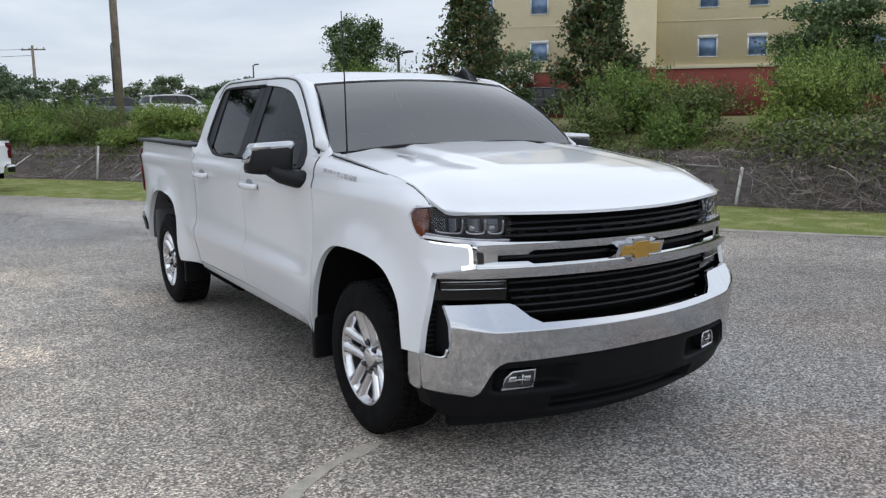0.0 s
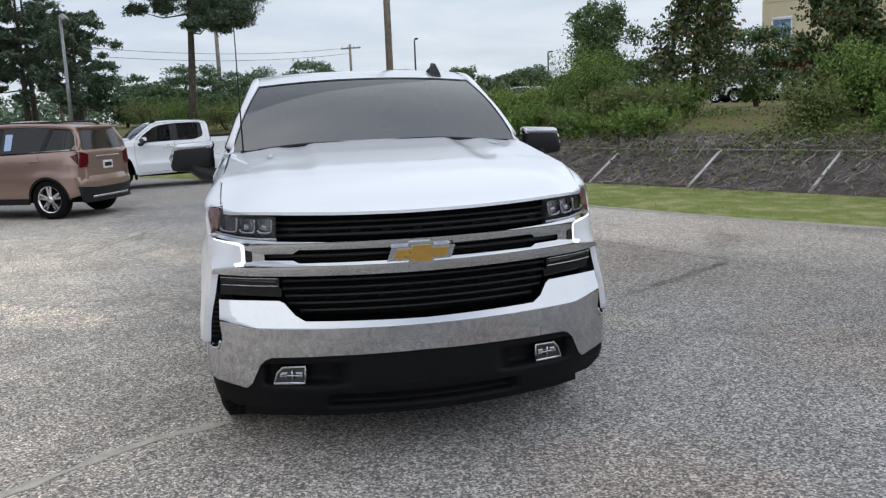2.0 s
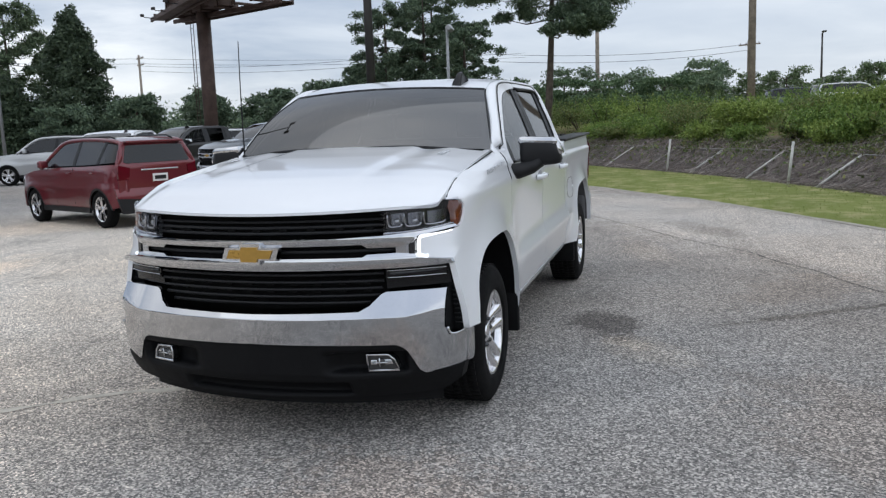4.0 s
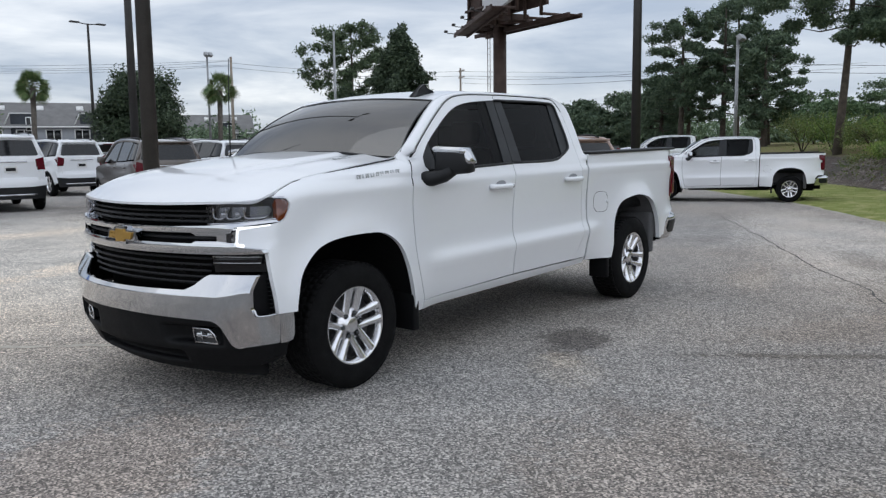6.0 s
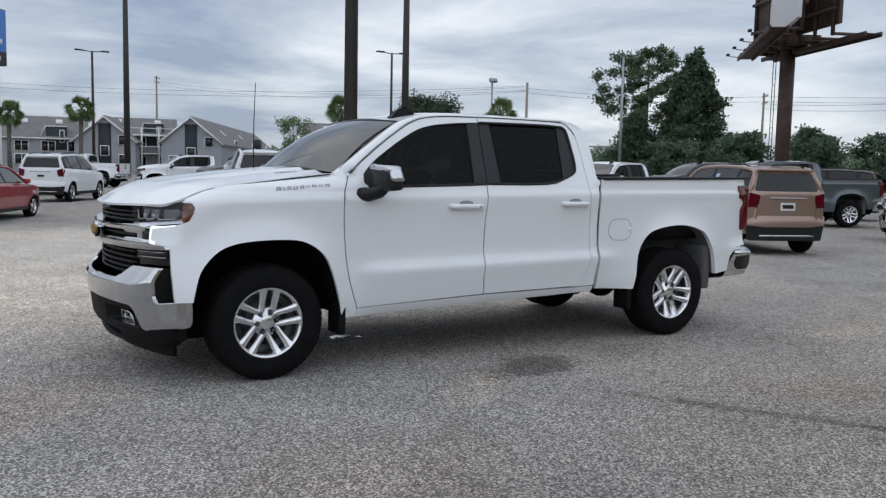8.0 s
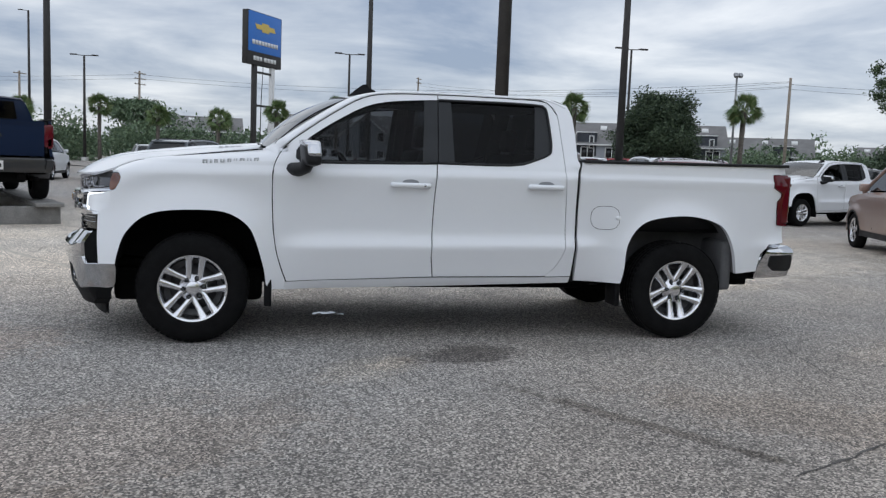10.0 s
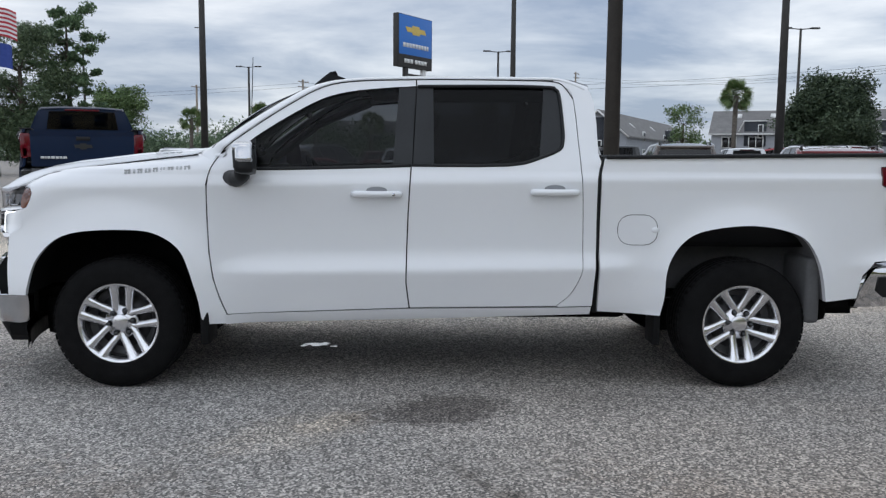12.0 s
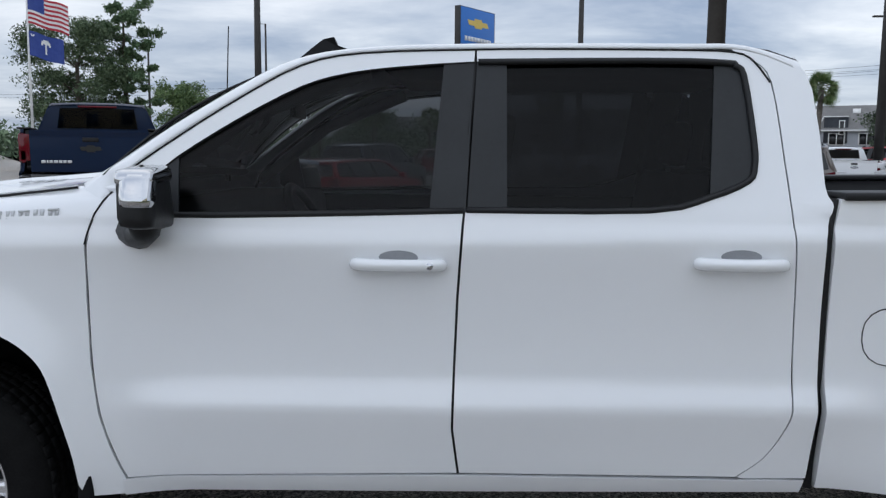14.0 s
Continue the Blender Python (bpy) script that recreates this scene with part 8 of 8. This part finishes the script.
def row_house(x, y, rz, length, d, h, ridge, label, balcony=False, seed=0):
    """A terrace with its eaves towards local +y and the ridge along x."""
    rg = random.Random(seed)
    root = thing("townhouse", pose(x, y, 0, 0, 0, rz), label, "townhouse", "townhouses")
    bm = bmesh.new()
    prof = [(d / 2, 0), (d / 2, h), (0, ridge), (-d / 2, h), (-d / 2, 0)]
    a, b = [bm.verts.new((-length / 2, py, pz)) for py, pz in prof], [bm.verts.new((length / 2, py, pz)) for py, pz in prof]
    bm.faces.new(a), bm.faces.new(b[::-1])
    for i in range(5):
        bm.faces.new((a[i], a[(i + 1) % 5], b[(i + 1) % 5], b[i]))
    part("wall", bm, SIDING, root, "grey siding wall", False)
    sl = (ridge - h) / (d / 2)
    for s in (1, -1):
        bm = bmesh.new()
        p = [(s * (d / 2 + 0.4), h - 0.4 * sl), (0, ridge)]
        vs = [[bm.verts.new((px, py, pz + zz)) for px, (py, pz) in ((-length / 2 - 0.3, p[0]), (length / 2 + 0.3, p[0]), (length / 2 + 0.3, p[1]), (-length / 2 - 0.3, p[1]))] for zz in (0.04, 0.22)]
        bm.faces.new(vs[0]), bm.faces.new(vs[1])
        for i in range(4):
            bm.faces.new((vs[0][i], vs[0][(i + 1) % 4], vs[1][(i + 1) % 4], vs[1][i]))
        roof = part("roof", bm, ROOFING, root, "grey shingle roof", False)
        bm = bmesh.new()
        tube(bm, [(-length / 2 - 0.3, p[0][0], p[0][1] + 0.1), (length / 2 + 0.3, p[0][0], p[0][1] + 0.1)], 0.12, 4)
        part("fascia", bm, WHITEPLASTIC, roof)
        if s > 0:
            for k in range(int(length / 4)):
                bm = bmesh.new()
                c = Vector((-length / 2 + 2.6 + 4 * k + rg.uniform(-0.6, 0.6), d / 2 * 0.28, ridge - (ridge - h) * 0.28 + 0.25))
                box(bm, (-0.4, -0.5, -0.03), (0.4, 0.5, 0.06), 0.0, Matrix.Translation(c) @ Matrix.Rotation(-math.atan(sl), 4, "X"))
                part("skylight", bm, WHITEPLASTIC, roof)
    n = max(1, int(length / 7))
    for k in range(n):
        cx = -length / 2 + length * (k + 0.32) / n
        dm = thing("dormer", Matrix.Translation((cx, d / 2 - 1.2, h - 1.5)), "", "")
        dm.parent = root
        bm = bmesh.new()
        box(bm, (-1.2, -1.0, 0), (1.2, 1.25, 2.9))
        part("dormer_wall", bm, DARKSIDE, dm)
        bm = bmesh.new()
        tube(bm, [(-1.25, 1.28, 2.9), (1.25, 1.28, 2.9), (1.9, 1.2, 1.5)], 0.09, 4)
        part("dormer_trim", bm, WHITEPLASTIC, dm)
        bm = bmesh.new()
        box(bm, (-0.9, 1.2, 0.9), (-0.3, 1.30, 2.5))
        part("dormer_frame", bm, WHITEPLASTIC, dm)
        bm = bmesh.new()
        box(bm, (-0.8, 1.2, 1.0), (-0.4, 1.32, 2.4))
        part("dormer_pane", bm, DARKGLASS2, dm)
    for k in range(int(length / 3)):
        cx = -length / 2 + 1.5 + 3 * k
        for wz in (1.0, h - 1.75):
            win = thing("window", Matrix.Translation((cx, d / 2, wz)), "", "")
            win.parent = root
            bm = bmesh.new()
            box(bm, (-0.85, -0.05, 0), (0.85, 0.06, 1.35))
            part("frame", bm, WHITEPLASTIC, win)
            bm = bmesh.new()
            box(bm, (-0.72, -0.05, 0.1), (-0.05, 0.075, 1.25))
            box(bm, (0.05, -0.05, 0.1), (0.72, 0.075, 1.25))
            part("pane", bm, DARKGLASS2, win)
    if balcony:
        for z in (2.6, 4.9):
            bm = bmesh.new()
            box(bm, (-length / 2, d / 2 + 0.05, z), (length / 2, d / 2 + 1.5, z + 0.15))
            part("balcony_floor", bm, WHITEPLASTIC, root)
            bm = bmesh.new()
            box(bm, (-length / 2, d / 2 + 1.42, z + 0.95), (length / 2, d / 2 + 1.5, z + 1.05))
            part("balcony_rail", bm, WHITEPLASTIC, root)
        for px in steps(-length / 2, length / 2 - 0.2, 4):
            bm = bmesh.new()
            box(bm, (px, d / 2 + 1.35, 0), (px + 0.2, d / 2 + 1.55, 5.9))
            part("balcony_post", bm, WHITEPLASTIC, root)
    return root


G1, G2 = "grey townhouse with a steep gable and dark panel", "long grey townhouse with a shingle roof and dormers"
townhouse(-24.1, -100.8, -25.5, 7.4, 56, 4.1, 7.2, G1)
townhouse(-14.5, -104.7, -22, 7.2, 20, 4.1, 7.0, G1)
row_house(-20.0, -111.0, -10, 8.5, 8, 5.2, 7.2, "grey townhouse with white balconies", True, 1)
row_house(-7.9, -113.5, -5, 11, 9, 4.4, 7.0, G2, False, 2)
row_house(-47.8, -93.0, -24.8, 21.5, 9, 4.3, 6.9, G2, False, 3)
row_house(-71.0, -99.5, -33, 12, 9, 3.8, 6.2, G2, False, 4)
row_house(-88.0, -92.0, -40, 12, 9, 3.4, 5.4, G2, False, 5)
row_house(10.0, -122, 3, 16, 9, 4.4, 6.4, G2, False, 6)

# ---- trees ----
def tree(kind, x, y, z, h, w, leaf, label, seed, leaves=3500, size=0.16, trunk_to=0.35, r=None, bark=None):
    rg = random.Random(seed)
    root = thing("tree", pose(x, y, z), label, "tree")
    r = r or h * 0.018 + 0.03
    bm = bmesh.new()
    bend = Vector((rg.uniform(-0.03, 0.03) * h, rg.uniform(-0.03, 0.03) * h, 0))
    spine = lambda t: bend * math.sin(t * 2.2) + Vector((0, 0, h * t))
    top = 0.95 if kind in ("pine", "cone", "magnolia") else 0.72
    tube(bm, [spine(t) - Vector((0, 0, 0.15 if t == 0 else 0)) for t in steps(0, top, 8)], [r * (1.15 - 1.0 * t) for t in steps(0, top, 8)], 9)
    crown = bmesh.new()
    n = {"pine": 26, "cone": 44, "magnolia": 30, "oak": 34, "tall": 44, "round": 70}[kind]
    far = math.hypot(x, y) > 40
    leaves, size = int(leaves * (4.5 if far else 4.6)), size * (0.62 if far else 0.58)
    long = 2.4 if kind == "pine" else 1.5
    if kind == "pine":
        size *= 0.78
    each = leaves // n
    for k in range(n):
        if kind == "pine":
            t = trunk_to + (0.97 - trunk_to) * (k + rg.random()) / n
            reach = w / 2 * (0.45 + 0.75 * math.sin(math.pi * min(1, (t - trunk_to) / (1 - trunk_to) * 0.85 + 0.12))) * rg.uniform(0.5, 1.1)
            q = rg.uniform(0.7, 1.5)
            cl = (w * 0.085 * q, w * 0.085 * q, w * 0.052 * q * rg.uniform(0.8, 1.3))
        elif kind in ("cone", "magnolia"):
            t = trunk_to + (0.97 - trunk_to) * (k / n) ** 0.9
            reach = w / 2 * (1.02 - (t - trunk_to) / (1 - trunk_to)) ** 0.75 * rg.uniform(0.45, 0.95)
            cl = (w * 0.20 * (1.25 - t), w * 0.20 * (1.25 - t), h * 0.075)
        else:
            t = rg.uniform(trunk_to, 0.92)
            mid_t, half = (0.50, 0.47) if kind == "round" else (0.62, 0.42)
            reach = w / 2 * math.sqrt(max(0.04 if kind == "round" else 0.08, 1 - ((t - mid_t) / half) ** 2)) * rg.uniform(0.35, 0.95 if kind == "round" else 0.9)
            cl = (w * 0.155, w * 0.155, w * 0.14 if kind == "round" else h * 0.075)
        a = k * 2.4 + rg.uniform(-0.4, 0.4)
        base = spine(max(0.12, t - (0.10 if kind != "pine" else 0.01)) if t < top else top * 0.95)
        tip = spine(0) * 0 + Vector((math.cos(a) * reach, math.sin(a) * reach, h * t)) + bend * math.sin(t * 2.2)
        mid = base.lerp(tip, 0.5) + Vector((0, 0, -0.02 * h if kind == "pine" else 0.02 * h))
        tube(bm, [base, mid, tip], [r * 0.32 * (1.1 - t), r * 0.2 * (1.1 - t) + 0.006, 0.006], 5)
        if kind == "pine":
            for q in (rg.uniform(0.45, 0.65), rg.uniform(0.72, 0.9), rg.uniform(0.95, 1.12)):
                side = Vector((rg.gauss(0, 0.06 * w), rg.gauss(0, 0.06 * w), 0.015 * h + rg.gauss(0, 0.012 * h)))
                leaf_blob(crown, base.lerp(tip, q) + side, cl, each // 3, size, rg, 0.15, 0.7, 0.0, long, True)
        else:
            leaf_blob(crown, tip, [c * rg.uniform(0.8, 1.3) for c in cl], each, size, rg, 0.25, 0.6, 0.3, long, far)
    part("trunk", bm, bark or BARK, root)
    part("crown", crown, leaf, root)
    return root


tree("oak", -21.0, 9.6, 1.2, 3.75, 2.3, LEAF_OAK, "small round tree behind the bank", 1, 4600, 0.10, 0.22)
tree("magnolia", -14.6, 9.4, 1.2, 4.3, 2.7, LEAF_MAG, "young magnolia with glossy dark leaves", 2, 2800, 0.13, 0.18)
tree("magnolia", -11.9, 11.6, 1.25, 4.7, 2.2, LEAF_MAG, "conical magnolia with bronze undersides", 3, 5200, 0.13, 0.06)
tree("oak", -8.3, 15.9, 1.3, 3.1, 3.4, LEAF_OAK, "leafy tree behind the bushes", 4, 4500, 0.11, 0.15)
tree("oak", -22.5, 12.0, 1.3, 2.0, 2.2, LEAF_OAK, "small dark tree behind the bank", 5, 2000, 0.10, 0.15)
tree("oak", -5.2, 16.5, 1.3, 2.6, 2.6, LEAF_BUSH, "leafy tree behind the bushes", 6, 2800, 0.11, 0.12)
tree("oak", -17.3, 12.8, 1.3, 2.4, 2.2, LEAF_OAK, "small leafy tree on the bank", 7, 2200, 0.10, 0.15)
tree("pine", -32.0, -4.1, 0.9, 11.5, 7.0, LEAF_WOOD, "tall pine with open branches and a bare trunk", 8, 34000, 0.125, 0.38, 0.16)
rgw = random.Random(9)
for k, (x, y, h, w) in enumerate(((-48.5, -17.6, 9.6, 5.5), (-49.5, -15.2, 10.4, 5.5), (-50.5, -12.6, 8.8, 4.6), (-54.5, -16.0, 10.8, 6.0), (-52.0, -20.5, 6.5, 5.0), (-46.0, -11.4, 7.4, 4.4), (-58, -21, 7.0, 6.0))):
    tree("pine", x, y, 0, h * rgw.uniform(0.95, 1.08), w * 0.8, LEAF_WOOD, "tall dark pine at the edge of the woods", 60 + k, 4200, 0.20, 0.30 if k % 3 else 0.42, 0.2)
for k, (x, y, h, w) in enumerate(((-60, -38.5, 5.9, 5), (-63, -32.2, 5.4, 5), (-65, -42, 5.4, 4.6), (-66, -36, 5.8, 5), (-64, -29, 6.0, 5), (-60, -25, 6.6, 5), (-58, -44, 5.6, 4.6), (-62, -48, 5.2, 5), (-56, -50, 4.8, 5))):
    tree("tall", x, y, 0, h, w, LEAF_WOOD, "dark tree in the far woods", 80 + k, 2600, 0.30, 0.12, 0.18)
for k, (x, y, h) in enumerate(((-49, -9.5, 3.3), (-51, -6.2, 3.8), (-47, -4.2, 2.8), (-53, -2.6, 3.6), (-49, 0.2, 2.9), (-55, 2.6, 3.2), (-46, -7.4, 2.6))):
    tree("oak", x, y, 1.35, h, 4.6, LEAF_HAZED if k % 2 else LEAF_PINE, "low spreading tree beyond the bank", 150 + k, 2400, 0.17, 0.10)
tree("pine", -74.8, -73.7, 0, 17.2, 10.5, LEAF_DARK, "tall flat-topped pine with open branches", 100, 4200, 0.40, 0.42, 0.3)
tree("cone", -63.2, -54.5, 0, 13.6, 9.2, LEAF_DEEP, "broad dark evergreen with dense foliage", 101, 11000, 0.34, 0.02, 0.3)
tree("cone", -60.0, -60.0, 0, 7.5, 8.0, LEAF_DEEP, "broad dark evergreen with dense foliage", 102, 5000, 0.34, 0.02, 0.3)
tree("round", -26.6, -44.2, 0, 6.4, 5.4, LEAF_DEEP, "dark round evergreen oak", 103, 15000, 0.19, 0.12)
tree("oak", -20.9, -55.1, 0, 5.4, 3.2, LEAF_OAK, "thin young tree with sparse leaves", 104, 900, 0.16, 0.3)
tree("tall", 23.8, -48.9, 0, 9.6, 7.5, LEAF_DARK, "large tree behind the flagpole", 105, 11000, 0.18, 0.15, 0.25)
tree("pine", 21.4, -50.6, 0, 10.9, 4.6, LEAF_PINE, "tall pine behind the flagpole", 106, 4200, 0.22, 0.3)
tree("tall", 28.6, -79.4, 0, 8.3, 6.4, LEAF_OAK, "round leafy tree in the distance", 107, 4000, 0.28, 0.15)
tree("tall", 14.0, -101.9, 0, 8.3, 8.0, LEAF_HAZED, "round leafy tree in the distance", 108, 3500, 0.36, 0.2)
for k in range(14):
    t = k / 13
    x, y = -70.4 + 4 * math.sin(3 * t), 0.5 + 27.5 * t
    tree("oak", x, y, 1.4, 3.5 + 0.6 * math.sin(k * 2.1), 3.6, LEAF_MYRTLE, "crepe myrtle with pale flowers in a far row", 120 + k, 1300, 0.22, 0.15)
tree("tall", -86, 3, 1.4, 6.0, 6.0, LEAF_HAZED, "dark tree beyond the far row", 140, 2200, 0.3, 0.2)


def palm(x, y, h, seed, label):
    rg = random.Random(seed)
    root = thing("palm_tree", pose(x, y, 0), label, "palm tree", "palm trees")
    bm = bmesh.new()
    tube(bm, [(0, 0, -0.1), (0.05, 0, h * 0.4), (0, 0.05, h - 0.9)], [0.20, 0.16, 0.19], 10)
    part("trunk", bm, BARK_GREY, root)
    bm = bmesh.new()
    for k in range(60):
        a, el = rg.uniform(0, math.tau), rg.uniform(-0.95, 1.35)
        d = Vector((math.cos(a) * math.cos(el), math.sin(a) * math.cos(el), math.sin(el)))
        q = Vector((0, 0.05, h - 0.85))
        ln = rg.uniform(1.0, 1.45)
        hub = q + d * ln * 0.55
        tube(bm, [q, hub], 0.016, 4, False)
        side = d.cross(Vector((rg.gauss(0, 1), rg.gauss(0, 1), rg.gauss(0, 1)))).normalized()
        for f in range(13):
            b = (f / 12 - 0.5) * 3.0
            e = (d * math.cos(b) + side * math.sin(b)).normalized()
            tip = hub + e * ln * 0.52 * (1 - 0.25 * abs(b) / 1.5) + Vector((0, 0, -0.14))
            w = e.cross(d.cross(side)).normalized() * 0.040
            bm.faces.new([bm.verts.new(hub), bm.verts.new(hub.lerp(tip, 0.5) + w), bm.verts.new(tip), bm.verts.new(hub.lerp(tip, 0.5) - w)])
    part("fronds", bm, LEAF_PALM, root)
    return root


for k, (x, y, h) in enumerate(((-24.1, -53.8, 6.7), (-32.8, -44.7, 6.5), (-2.1, -68.4, 6.0), (-7.3, -67.9, 6.6), (13.9, -76.6, 6.2), (8.8, -77.4, 5.6), (20.0, -74.0, 5.6), (3.0, -72.0, 5.2))):
    palm(x, y, h, 200 + k, "cabbage palm with a round head of fan leaves")

# far woods all round, and the trees behind the camera that the paint reflects
rg = random.Random(77)
bm = bmesh.new()
for k in range(150):
    a = math.tau * k / 150 + rg.uniform(-0.015, 0.015)
    d = rg.uniform(115, 170)
    if 2.05 < a < 2.85:
        d += 40
    h = rg.uniform(3.2, 6.0)
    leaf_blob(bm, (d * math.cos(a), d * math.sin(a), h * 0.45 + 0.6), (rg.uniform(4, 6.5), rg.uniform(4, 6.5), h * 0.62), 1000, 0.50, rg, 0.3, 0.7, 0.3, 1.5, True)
woods = part("far_woods", bm, LEAF_HAZED, None)
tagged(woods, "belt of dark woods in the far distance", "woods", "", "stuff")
rg = random.Random(78)
bm = bmesh.new()
for k in range(70):
    t = k / 69
    x, y = -92 + 40 * t + rg.uniform(-4, 4), -32 - 62 * t + rg.uniform(-5, 5)
    h = rg.uniform(2.6, 4.6)
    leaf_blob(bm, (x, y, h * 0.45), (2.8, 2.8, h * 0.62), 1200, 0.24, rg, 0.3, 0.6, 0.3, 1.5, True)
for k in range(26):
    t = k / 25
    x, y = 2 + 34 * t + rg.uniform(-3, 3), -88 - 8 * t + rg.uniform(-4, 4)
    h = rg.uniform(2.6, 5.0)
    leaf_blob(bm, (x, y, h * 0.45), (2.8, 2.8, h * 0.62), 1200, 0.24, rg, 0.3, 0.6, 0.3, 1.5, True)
scrub = part("far_scrub", bm, LEAF_HAZED, None)
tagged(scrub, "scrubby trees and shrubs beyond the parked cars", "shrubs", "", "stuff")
